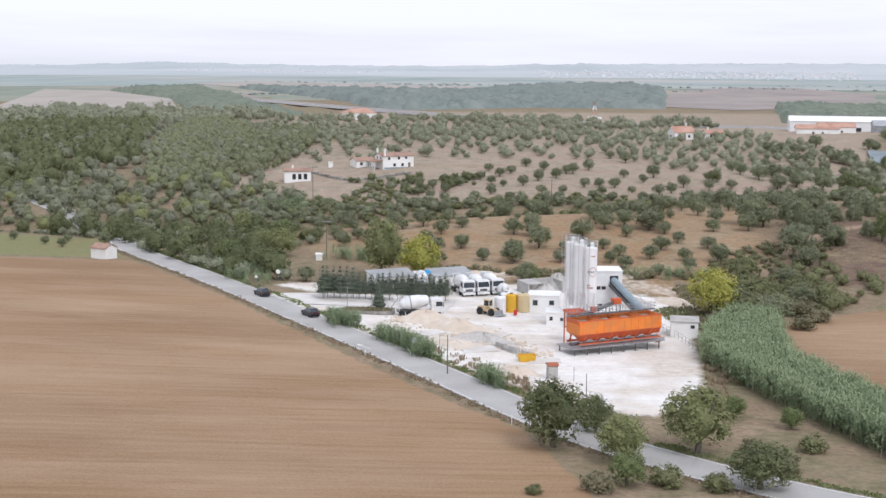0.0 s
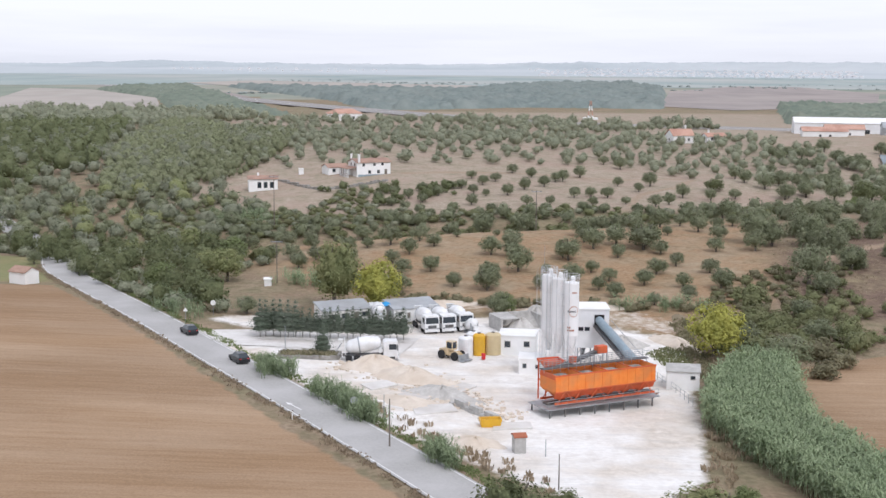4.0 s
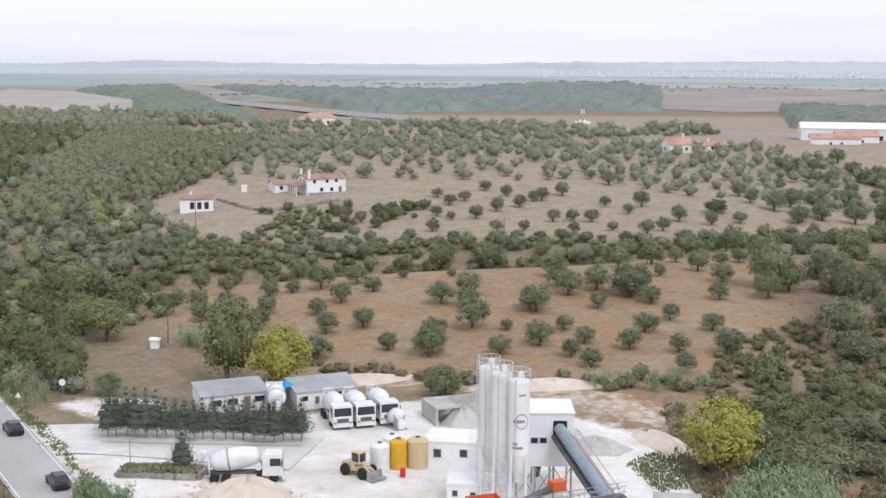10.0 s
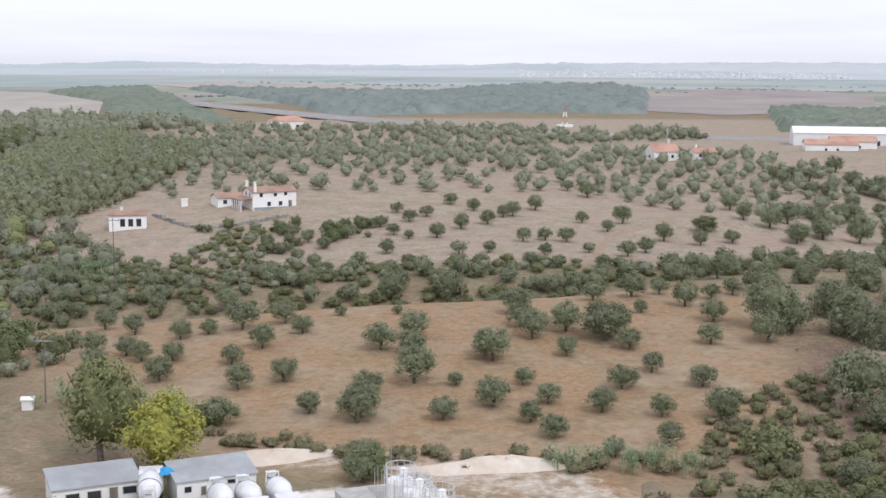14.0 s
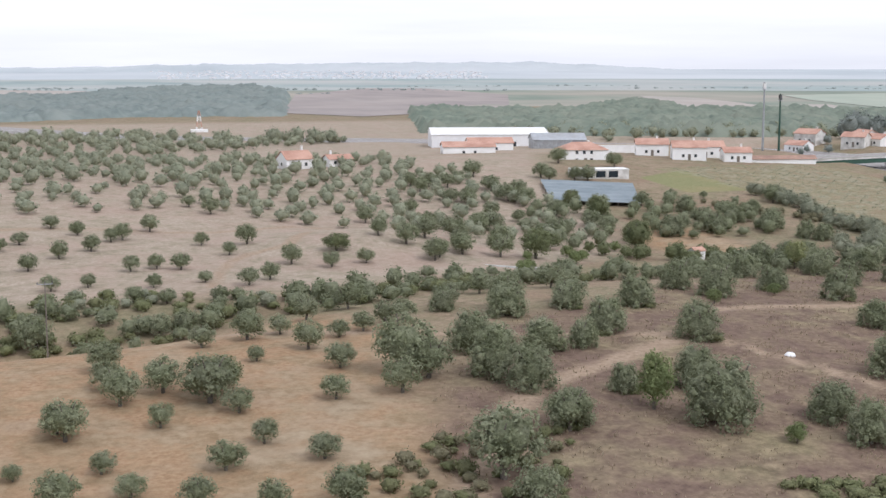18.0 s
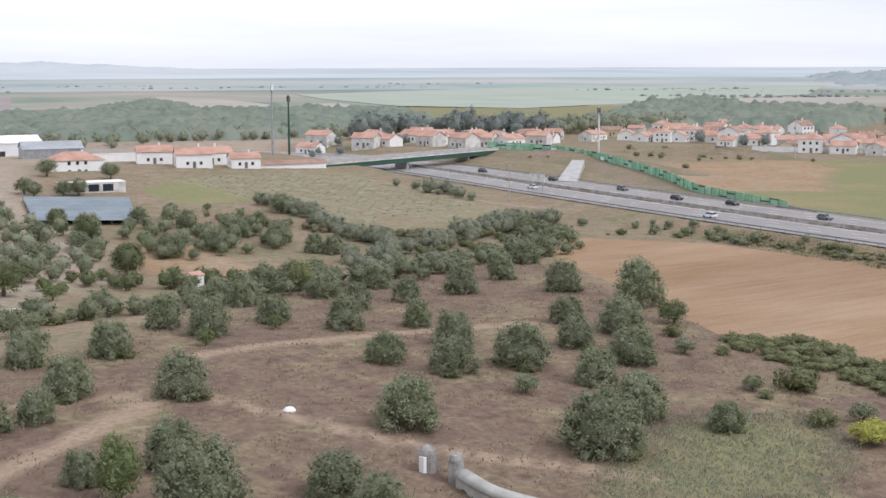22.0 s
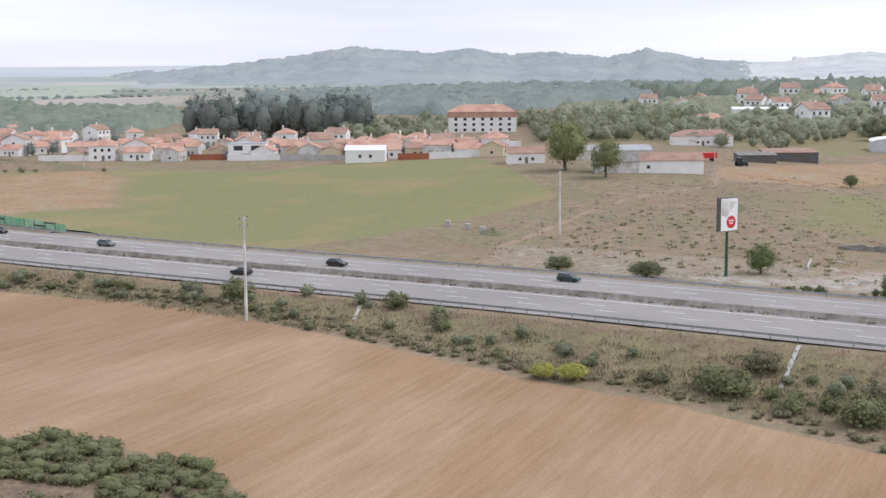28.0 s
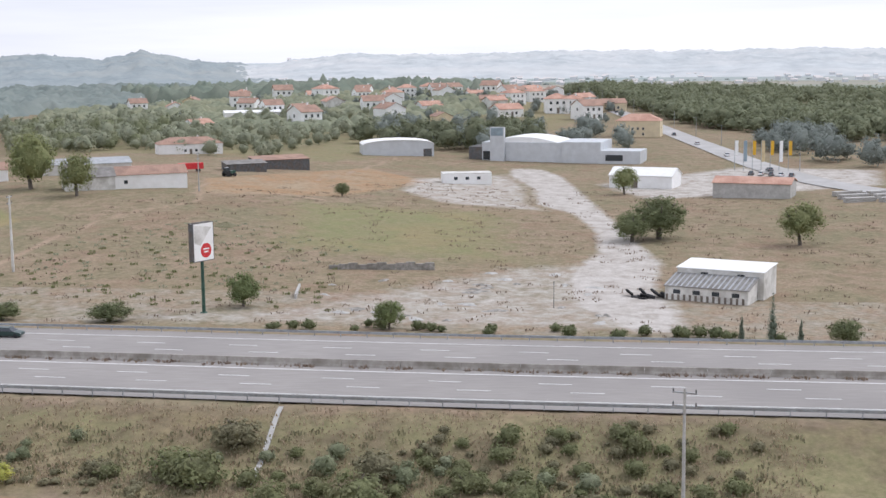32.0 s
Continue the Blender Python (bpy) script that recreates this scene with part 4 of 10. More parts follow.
OLIVES_KNOLL_C = [(67.6, 345.1, 3.0), (55.1, 348.3, 4.3), (60.0, 350.6, 3.1), (71.9, 348.3, 3.2), (76.0, 351.6, 3.3), (48.3, 345.0, 3.4), (48.4, 373.0, 4.0), (43.8, 372.4, 3.9), (13.8, 372.0, 4.3), (24.9, 371.1, 5.2), (73.7, 285.7, 6.9), (74.6, 277.8, 4.2), (84.9, 297.4, 5.2), (65.9, 362.9, 3.7), (74.4, 371.5, 4.0), (79.1, 353.9, 3.7), (88.9, 363.9, 4.2), (98.2, 376.9, 4.1), (96.8, 357.3, 5.6), (108.4, 359.8, 4.8), (112.1, 379.8, 4.5)]
OLIVES_HILL_A = [(8.9, 440.8, 3.0), (12.3, 430.7, 2.9), (22.3, 426.7, 3.4), (28.0, 438.7, 3.5), (31.5, 465.9, 3.3), (19.7, 455.1, 3.2), (15.6, 448.0, 3.3), (12.2, 460.1, 2.9), (34.4, 446.5, 3.6), (38.7, 457.5, 3.2), (41.2, 460.3, 3.5), (47.5, 471.0, 3.9), (25.7, 474.2, 3.3), (-11.0, 432.5, 2.9), (-15.1, 419.9, 3.0), (-10.9, 412.1, 2.7), (-6.6, 423.7, 3.0), (-2.9, 436.2, 2.9), (-2.4, 415.9, 3.0), (2.0, 427.3, 2.9), (-6.9, 404.3, 2.8), (6.5, 397.1, 3.2), (11.7, 408.4, 3.1), (16.7, 392.3, 2.9), (-2.6, 395.5, 2.8), (0.4, 389.6, 2.9), (16.0, 425.7, 2.1), (26.8, 405.3, 3.1)]
OLIVES_HILL_B = [(33.4, 407.0, 2.5), (31.0, 389.8, 2.7), (41.5, 421.8, 3.1), (46.4, 424.4, 3.1), (51.0, 422.0, 3.6), (44.8, 402.3, 2.7), (40.7, 389.4, 2.9), (46.2, 386.9, 2.9), (54.2, 405.4, 2.5), (55.0, 387.0, 2.9), (61.4, 399.4, 3.5), (66.1, 404.9, 3.4), (72.7, 422.2, 3.8), (61.9, 436.1, 2.8), (66.7, 446.7, 4.2), (57.4, 450.8, 2.9), (79.7, 416.8, 3.3), (87.2, 419.4, 3.3), (63.9, 496.9, 4.2), (59.1, 506.5, 3.4), (101.5, 488.4, 4.2), (94.4, 439.8, 3.6), (99.1, 433.3, 4.5), (101.9, 420.9, 4.6), (110.4, 431.1, 3.8), (118.0, 427.7, 5.0), (130.9, 483.7, 4.1), (135.9, 512.9, 4.2)]
OLIVES_EAST_A = [(133.4, 373.3, 5.4), (136.2, 363.6, 5.8), (150.1, 369.6, 5.2), (156.1, 358.2, 5.2), (167.5, 355.3, 4.4), (149.0, 335.8, 5.1), (154.2, 327.4, 6.1), (164.5, 341.5, 5.5), (165.3, 326.7, 7.1), (135.3, 309.9, 7.0), (180.3, 332.6, 5.3), (190.9, 347.3, 5.2), (211.5, 372.3, 6.4), (212.4, 353.5, 8.0), (193.6, 337.1, 6.8), (181.1, 321.8, 6.2), (168.7, 315.4, 5.4), (150.4, 293.7, 8.5), (163.3, 301.3, 6.4), (169.8, 293.4, 4.2), (117.3, 331.5, 6.0)]
OLIVES_EAST_B = [(105.6, 337.7, 5.7), (99.3, 329.9, 4.0), (92.8, 328.9, 5.6), (85.8, 313.0, 5.6), (83.3, 319.0, 6.6), (83.5, 331.5, 6.2), (95.1, 352.4, 6.0), (106.5, 356.2, 4.7), (118.1, 355.8, 5.6), (96.7, 309.4, 3.6), (106.1, 309.2, 5.5), (103.0, 295.9, 7.8), (116.8, 294.9, 5.6), (116.9, 287.1, 5.0), (86.1, 299.8, 4.8), (86.8, 359.4, 3.8), (211.6, 391.1, 5.2), (194.4, 380.6, 6.1), (180.2, 377.5, 4.7), (185.9, 395.6, 5.5), (167.9, 374.1, 4.9)]
OLIVES_EAST_C = [(171.0, 389.9, 5.2), (181.6, 412.2, 5.0), (176.1, 410.6, 5.0), (165.9, 403.6, 5.4), (202.4, 464.5, 5.5), (209.0, 487.2, 4.1), (198.4, 476.3, 4.8), (173.0, 461.1, 6.5), (191.9, 493.9, 5.0), (186.2, 464.1, 5.4), (202.7, 448.5, 4.5), (205.1, 444.1, 4.7), (165.8, 492.1, 6.4), (164.8, 509.7, 4.4), (123.0, 443.5, 5.4), (113.7, 443.8, 4.0), (128.6, 477.7, 4.6), (229.6, 405.9, 5.4), (239.5, 412.2, 5.1), (155.6, 399.8, 5.2), (155.1, 389.8, 5.0)]
OLIVES_WEST = [(-12.3, 327.7, 2.7), (13.0, 285.1, 4.4), (30.1, 308.6, 4.6), (42.2, 270.9, 2.4), (-44.4, 373.5, 3.3), (-31.2, 340.8, 3.5), (-28.5, 321.7, 3.5), (-24.9, 332.8, 3.1), (-29.7, 373.5, 3.4), (-49.4, 372.4, 3.7), (-32.9, 327.0, 3.1), (15.1, 374.7, 4.3), (-19.9, 315.0, 3.1), (-15.2, 304.4, 3.6), (-22.8, 318.7, 3.1), (-15.0, 313.8, 3.1), (-25.6, 310.8, 3.4), (14.6, 263.4, 3.8), (15.0, 268.5, 3.3)]
for places, where in ((OLIVES_KNOLL_A, "knoll"), (OLIVES_KNOLL_B, "knoll"), (OLIVES_KNOLL_C, "knoll"), (OLIVES_HILL_A, "hill"), (OLIVES_HILL_B, "hill"), (OLIVES_EAST_A, "east"), (OLIVES_EAST_B, "east"), (OLIVES_EAST_C, "east"), (OLIVES_WEST, "west")):
    for x, y, w in places:
        tree("broad_olive" if where == "east" else "olive_tree", x, y, w * (1.15 if where == "east" else 1.22), OLIVE_LABELS[where], name="olive_tree", group="olive trees", tall=rng.uniform(0.82, 1.05))


def scatter(poly, count, seed, apart=0.0, keep_off=()):
    """Random places in a plot, at least so far apart."""
    r = np.random.default_rng(seed)
    p = np.array(poly, float)
    lo, hi = p.min(0), p.max(0)
    out = []
    cell = {}
    tries = r.uniform(lo, hi, (count * 12, 2))
    good = inside(tries[:, 0], tries[:, 1], poly)
    for k in keep_off:
        good &= ~inside(tries[:, 0], tries[:, 1], k)
    for x, y in tries[good].tolist():
        key = (int(x // max(apart, 1)), int(y // max(apart, 1)))
        if apart and any(math.hypot(x - a, y - b) < apart for i in (-1, 0, 1) for j in (-1, 0, 1) for a, b in cell.get((key[0] + i, key[1] + j), ())):
            continue
        cell.setdefault(key, []).append((x, y))
        out.append((x, y))
        if len(out) == count:
            break
    return np.array(out).reshape(-1, 2)


def wood(name, label, places, widths, material, leaves, size, seed, tall=0.85, lobes=6, kind="stuff", category="woodland", low=-0.05):
    """Trees or shrubs that nobody could count, joined into one."""
    r = np.random.default_rng(seed)
    kinds = [leaf_cloud(round_blobs(seed * 7 + k, lobes, 1.0, low, tall), int(leaves * 0.9), size * 0.6, seed + k, core=0.84) for k in range(4)]
    zs = land(places[:, 0], places[:, 1])
    pts, quads, tris, o = [], [], [], 0
    for (x, y), z in zip(places, zs):
        p, f, t = kinds[int(r.integers(4))]
        a, w = r.uniform(0, 6.28), r.uniform(*widths)
        c, s = math.cos(a) * w, math.sin(a) * w
        q = np.stack([p[:, 0] * c - p[:, 1] * s + x, p[:, 0] * s + p[:, 1] * c + y, p[:, 2] * w * r.uniform(0.8, 1.2) + z], 1)
        pts.append(q)
        quads.append(f + o)
        tris.append(t + o)
        o += len(p)
    me = cloud_mesh(name, np.concatenate(pts), np.concatenate(quads), np.concatenate(tris), material)
    return tagged(new(name, me), label, category, kind=kind)


def canopy(name, label, poly, step, apart, height, material, seed, gaps=0.0, drop=1.0, deep=1.3):
    """The closed leafy roof of a wood: rounded crowns that merge, over a plot."""
    r = np.random.default_rng(seed)
    p = np.array(poly, float)
    lo, hi = p.min(0) - apart, p.max(0) + apart
    xs, ys = np.arange(lo[0], hi[0], step), np.arange(lo[1], hi[1], step * deep)
    x, y = np.meshgrid(xs, ys)
    x, y = x + r.uniform(-0.3, 0.3, x.shape) * step, y + r.uniform(-0.3, 0.3, x.shape) * step
    ni, nj = int((hi[0] - lo[0]) / apart) + 3, int((hi[1] - lo[1]) / apart) + 3
    ox, oy = r.uniform(0.1, 0.9, (nj, ni)), r.uniform(0.1, 0.9, (nj, ni))
    hh, rr = height * r.uniform(0.6, 1.15, (nj, ni)), apart * r.uniform(0.48, 0.78, (nj, ni))
    hh[r.random((nj, ni)) < gaps] = 0
    gi, gj = ((x - lo[0]) / apart).astype(int), ((y - lo[1]) / apart).astype(int)
    z = np.full(x.shape, -drop)
    for di in (-1, 0, 1):
        for dj in (-1, 0, 1):
            ii, jj = np.clip(gi + di, 0, ni - 1), np.clip(gj + dj, 0, nj - 1)
            cx, cy = lo[0] + (ii + ox[jj, ii]) * apart, lo[1] + (jj + oy[jj, ii]) * apart
            q = 1 - ((x - cx) ** 2 + (y - cy) ** 2) / rr[jj, ii] ** 2
            z = np.maximum(z, np.where(q > 0, hh[jj, ii] * np.sqrt(np.maximum(q, 0)), -drop))
    z = z * (1 + 0.1 * r.normal(size=z.shape))
    inn = inside(x, y, poly)
    z = np.where(inn, z, -drop)
    keep = inn[:-1, :-1] | inn[:-1, 1:] | inn[1:, 1:] | inn[1:, :-1]
    keep &= np.max([z[:-1, :-1], z[:-1, 1:], z[1:, 1:], z[1:, :-1]], 0) > -drop * 0.9
    k = np.arange(x.size).reshape(x.shape)
    quads = np.stack([k[:-1, :-1], k[:-1, 1:], k[1:, 1:], k[1:, :-1]], -1)[keep]
    used, inv = np.unique(quads, return_inverse=True)
    pts = np.stack([x.ravel(), y.ravel(), z.ravel() + land(x.ravel(), y.ravel()) + np.clip((np.hypot(x.ravel() - 100, y.ravel() - 200) - 1200) * 0.002, 0, 9)], 1)[used]
    me = cloud_mesh(name, pts, inv.reshape(-1, 4), np.zeros((0, 3), int), material)
    return tagged(new(name, me), label, "woodland", kind="stuff")


def near_line(line, count, spread, seed):
    r = np.random.default_rng(seed)
    pts = along(smooth_line(line, 3), 1.0)
    pick = r.integers(len(pts), size=count)
    return np.array([(pts[i][0] + r.normal() * spread, pts[i][1] + r.normal() * spread) for i in pick])


GULLY_POLY = [(-54, 323), (-51, 344), (-49, 377), (-35, 378), (-17, 379), (1, 380), (31, 381), (63, 380), (67, 387), (32, 397), (3, 391), (-11, 406), (-20, 417), (-17, 444), (-26, 442), (-32, 411), (-50, 406), (-81, 429), (-90, 430)]
STREAM_WOOD = [(-32, 262), (-44, 296), (-30, 322), (-46, 345), (-70, 372), (-96, 385), (-120, 362), (-98, 350), (-80, 326), (-60, 292), (-42, 262)]
VALLEY_WOOD = [(-46, 345), (-60, 400), (-30, 395), (-66, 442), (-100, 465), (-140, 470), (-230, 440), (-230, 380), (-120, 372)]
SLOPE_WOOD = [(-90, 465), (-75, 520), (-60, 620), (-120, 760), (-260, 760), (-330, 600), (-260, 460), (-150, 470)]
HILL_SCRUB = [(-75, 490), (-40, 480), (60, 500), (60, 640), (20, 740), (-120, 760), (-70, 600)]
FAR_ORCHARD = [(60, 505), (95, 470), (120, 445), (150, 445), (160, 500), (150, 560), (120, 640), (60, 640)]
wood("stream_trees", "dense dark green trees along the stream below the road", scatter(STREAM_WOOD, 60, 1, 5.0), (4, 7), M_OAK, 500, 0.075, 3, 0.95)
wood("stream_shrubs", "grey-green shrubs between the stream trees", scatter(STREAM_WOOD, 120, 2, 2.5), (2.2, 4.4), M_PALEHAZELEAF, 300, 0.08, 4, 0.7)
wood("valley_trees", "mixed green trees filling the valley floor", scatter(VALLEY_WOOD, 110, 3, 6.0), (4, 7), M_PALEHAZELEAF, 380, 0.07, 5, 0.9)
wood("valley_shrubs", "lighter green shrubs in the valley", scatter(VALLEY_WOOD, 190, 4, 3.4), (2.5, 5), M_LIGHTWOOD, 200, 0.085, 6, 0.7)
wood("slope_trees", "green woodland on the far valley slope", scatter(SLOPE_WOOD, 560, 5, 6.0), (4, 7.5), M_PALEHAZELEAF, 130, 0.085, 7, 0.85)
wood("slope_plantation", "light green young pine plantation on the valley slope", scatter([(-115, 504), (-132, 594), (-150, 728), (-153, 841), (-114, 744), (-84, 547), (-88, 480), (-93, 438), (-104, 455)], 900, 201, 3.0), (3.2, 5.2), M_LIGHTWOOD, 70, 0.13, 201, 1.05, 4)
wood("slope_plantation", "second band of light green plantation above the valley", scatter([(-97, 452), (-101, 520), (-104, 557), (-124, 705), (-102, 722), (-70, 690), (-62, 600), (-56, 530), (-62, 480), (-81, 447)], 620, 202, 3.2), (3.0, 5.2), M_LIGHTWOOD, 70, 0.13, 202, 1.0, 4)
wood("valley_wood", "dense mixed wood on the western valley side", scatter([(-140, 445), (-122, 520), (-140, 600), (-165, 760), (-260, 860), (-270, 700), (-215, 460)], 520, 203, 5.0), (5, 9), M_OAK, 90, 0.11, 203, 0.95, 4)
wood("far_slope_wood", "green trees on the western plateau", scatter([(-330, 800), (-260, 740), (-150, 800), (-110, 900), (-150, 1010), (-300, 1060)], 330, 77, 8), (7, 12), M_PALEHAZELEAF, 80, 0.11, 77, 0.85, 4)
wood("gully_thicket", "dense low thicket filling the gully between the two orchards", scatter(GULLY_POLY, 260, 204, 2.3), (2.2, 4.2), M_BRAMBLE, 170, 0.085, 204, 0.5)
wood("gully_scrub", "grey-green scrub in the gully", scatter(GULLY_POLY, 130, 304, 2.6), (2.0, 4.0), M_PALEHAZELEAF, 170, 0.085, 304, 0.6)
wood("hill_scrub", "dark scrub and olive trees on the hill behind the house", scatter(HILL_SCRUB, 420, 7, 5.5), (3, 6), M_PALEHAZELEAF, 120, 0.095, 9, 0.8)
wood("far_orchard", "rows of distant olive trees on the hill", scatter(FAR_ORCHARD, 190, 8, 6.0), (3.5, 5.2), M_PALEHAZELEAF, 180, 0.085, 10, 0.9)
wood("belt_shrubs", "grey-green hedge of olives and shrubs along the valley between two hills", near_line([(-60, 378), (-20, 382), (20, 378), (50, 374), (75, 384), (110, 396), (150, 402), (165, 412)], 170, 5.0, 9), (2.5, 5.0), M_OLIVE, 300, 0.075, 11, 0.8)
wood("belt_brambles", "green bramble thicket along the valley", near_line([(-30, 372), (20, 370), (60, 378), (95, 392), (130, 400)], 110, 3.0, 10), (2, 4), M_BRAMBLE, 240, 0.085, 12, 0.6)
wood("bramble_mound", "low spreading mound of green brambles by the ploughed field", scatter([(206, 328), (216, 320), (215, 298), (207, 287), (201, 291), (203, 306), (200, 318)], 110, 11, 0.9), (2.2, 3.6), M_BRAMBLE, 260, 0.08, 13, 0.42)
wood("bramble_flat", "low bramble carpet beside the aqueduct", scatter([(100, 278), (120, 274), (140, 276), (150, 268), (128, 258), (108, 262)], 110, 12, 1.2), (2, 4), M_BRAMBLE, 240, 0.085, 14, 0.35)
wood("verge_shrubs", "grey-green shrubs on the motorway embankment", near_line([(272, 215), (276, 250), (283, 300), (292, 380), (290, 440)], 60, 3.5, 13), (1.4, 3.6), M_OLIVE, 260, 0.085, 15, 0.7)
wood("verge_brambles", "low green brambles at the embankment foot", near_line([(266, 210), (270, 250), (276, 290), (284, 340), (292, 400), (275, 432)], 48, 2.4, 14), (1.2, 3.6), M_BRAMBLE, 220, 0.09, 16, 0.5)
wood("far_verge_shrubs", "dark round shrubs behind the far guard rail", near_line([(345, 180), (347, 230), (348, 262)], 26, 1.6, 15), (1.8, 4.0), M_OAK, 300, 0.08, 17, 0.65)
wood("east_thicket", "grey-green thicket of shrubs east of the orchard", near_line([(160, 402), (190, 405), (220, 412), (250, 425), (262, 440)], 110, 4.0, 16), (3.0, 5.5), M_OLIVE, 280, 0.085, 18, 0.8)
wood("garden_hedge", "dark hedge on the bank below the garden field", near_line([(205, 500), (222, 470), (235, 452), (250, 445)], 70, 2.0, 17), (2.0, 4.0), M_SCRUB, 240, 0.085, 19, 0.6)
wood("pond_trees", "dark leafy fruit trees round the pond", near_line([(140, 440), (150, 428), (162, 420), (175, 418)], 26, 4.0, 18), (3.0, 5.0), M_OAK, 340, 0.08, 20, 0.85)
wood("valley_olives", "grey-green shrubs on the valley sides", scatter(VALLEY_WOOD, 170, 41, 4.0), (3, 6), M_OLIVE, 260, 0.08, 51, 0.75)
wood("valley_poplars", "yellow-green young trees in the valley", scatter(VALLEY_WOOD, 26, 42, 6.0), (4, 7), M_POPLAR, 300, 0.075, 52, 1.0)

# ---- buildings ----
def window(parent, w, d, face, u, zc, ww, hh, frame_mat=None, door=False):
    """A framed window or door set on one face of a block w by d: u along the face from its middle."""
    win = thing("door" if door else "window", "", "")
    win.parent = parent
    fr = Mesh()
    t = 0.09
    fr.box(-ww / 2 - t, -0.05, -hh / 2 - t, -ww / 2, 0.02, hh / 2 + t).box(ww / 2, -0.05, -hh / 2 - t, ww / 2 + t, 0.02, hh / 2 + t)
    fr.box(-ww / 2, -0.05, hh / 2, ww / 2, 0.02, hh / 2 + t).box(-ww / 2, -0.05, -hh / 2 - t, ww / 2, 0.02, -hh / 2)
    part("frame", fr, frame_mat or M_WORN, win)
    part("panel" if door else "pane", Mesh().box(-ww / 2, -0.025, -hh / 2, ww / 2, 0.01, hh / 2), M_WOOD if door else M_GLASS, win)
    m = {"f": pose(u, -d / 2, zc), "b": pose(u, d / 2, zc, 0, 0, 180), "l": pose(-w / 2, u, zc, 0, 0, -90), "r": pose(w / 2, u, zc, 0, 0, 90)}[face]
    win.matrix_basis = m
    return win


def roof_mesh(w, d, h, rise, kind, over=0.35, thick=0.14):
    m = Mesh()
    a, b = w / 2 + over, d / 2 + over
    if kind == "gable":
        m.prism([(-b, h - 0.05), (0, h + rise), (b, h - 0.05), (b, h - 0.05 + thick), (0, h + rise + thick), (-b, h - 0.05 + thick)], -a, a)
        m.v = [(y, x, z) for x, y, z in m.v]
        m.f = [f[::-1] for f in m.f]
    elif kind == "hip":
        k = min(a, b) * 0.95
        r = max(a, b) - k
        ridge = [(-r, 0, h + rise), (r, 0, h + rise)] if a >= b else [(0, -r, h + rise), (0, r, h + rise)]
        v = [(-a, -b, h), (a, -b, h), (a, b, h), (-a, b, h), *ridge, (-a, -b, h + 0.1), (a, -b, h + 0.1), (a, b, h + 0.1), (-a, b, h + 0.1)]
        if a >= b:
            f = [(6, 7, 5, 4), (8, 9, 4, 5), (7, 8, 5), (9, 6, 4)]
        else:
            f = [(6, 7, 4), (7, 8, 5, 4), (8, 9, 5), (9, 6, 4, 5)]
        m.add(v, f + [(0, 1, 7, 6), (1, 2, 8, 7), (2, 3, 9, 8), (3, 0, 6, 9), (3, 2, 1, 0)])
    elif kind == "shed":
        m.add([(-a, -b, h), (a, -b, h), (a, b, h + rise), (-a, b, h + rise), (-a, -b, h + thick), (a, -b, h + thick), (a, b, h + rise + thick), (-a, b, h + rise + thick)],
              [(3, 2, 1, 0), (4, 5, 6, 7), (0, 1, 5, 4), (1, 2, 6, 5), (2, 3, 7, 6), (3, 0, 4, 7)])
    else:
        m.box(-w / 2 - 0.1, -d / 2 - 0.1, h, w / 2 + 0.1, d / 2 + 0.1, h + 0.18)
    return m


def building(name, label, category, x, y, w, d, h, rz=0, roof="gable", rise=None, wall_mat=None, roof_mat=None, windows=(), doors=(), chimneys=(), z=None, over=0.35, group="", deep=1.5):
    rise = d * 0.2 if rise is None else rise
    zz = ground_z(x, y) if z is None else z
    ob = thing(name, label, category, pose(x, y, zz, 0, 0, rz), group)
    wall = Mesh().box(-w / 2, -d / 2, -deep, w / 2, d / 2, h)
    if roof == "gable":
        for s in (-w / 2, w / 2):
            wall.add([(s, -d / 2, h), (s, d / 2, h), (s, 0, h + rise)], [(0, 1, 2) if s > 0 else (2, 1, 0)])
    if roof == "shed":
        wall.add([(-w / 2, -d / 2, h), (w / 2, -d / 2, h), (w / 2, d / 2, h), (-w / 2, d / 2, h), (w / 2, d / 2, h + rise), (-w / 2, d / 2, h + rise)], [(3, 2, 4, 5), (0, 3, 5), (1, 4, 2)])
    part("wall", wall, wall_mat or M_WHITE, ob)
    part("roof", roof_mesh(w, d, h, rise, roof, over), roof_mat or M_TILE, ob)
    for c in windows:
        window(ob, w, d, *c)
    for c in doors:
        window(ob, w, d, *c, door=True)
    for cx, cy, ch in chimneys:
        part("chimney", Mesh().box(cx - 0.3, cy - 0.3, h - 0.2, cx + 0.3, cy + 0.3, h + ch).box(cx - 0.38, cy - 0.38, h + ch, cx + 0.38, cy + 0.38, h + ch + 0.12), wall_mat or M_WHITE, ob)
    return ob


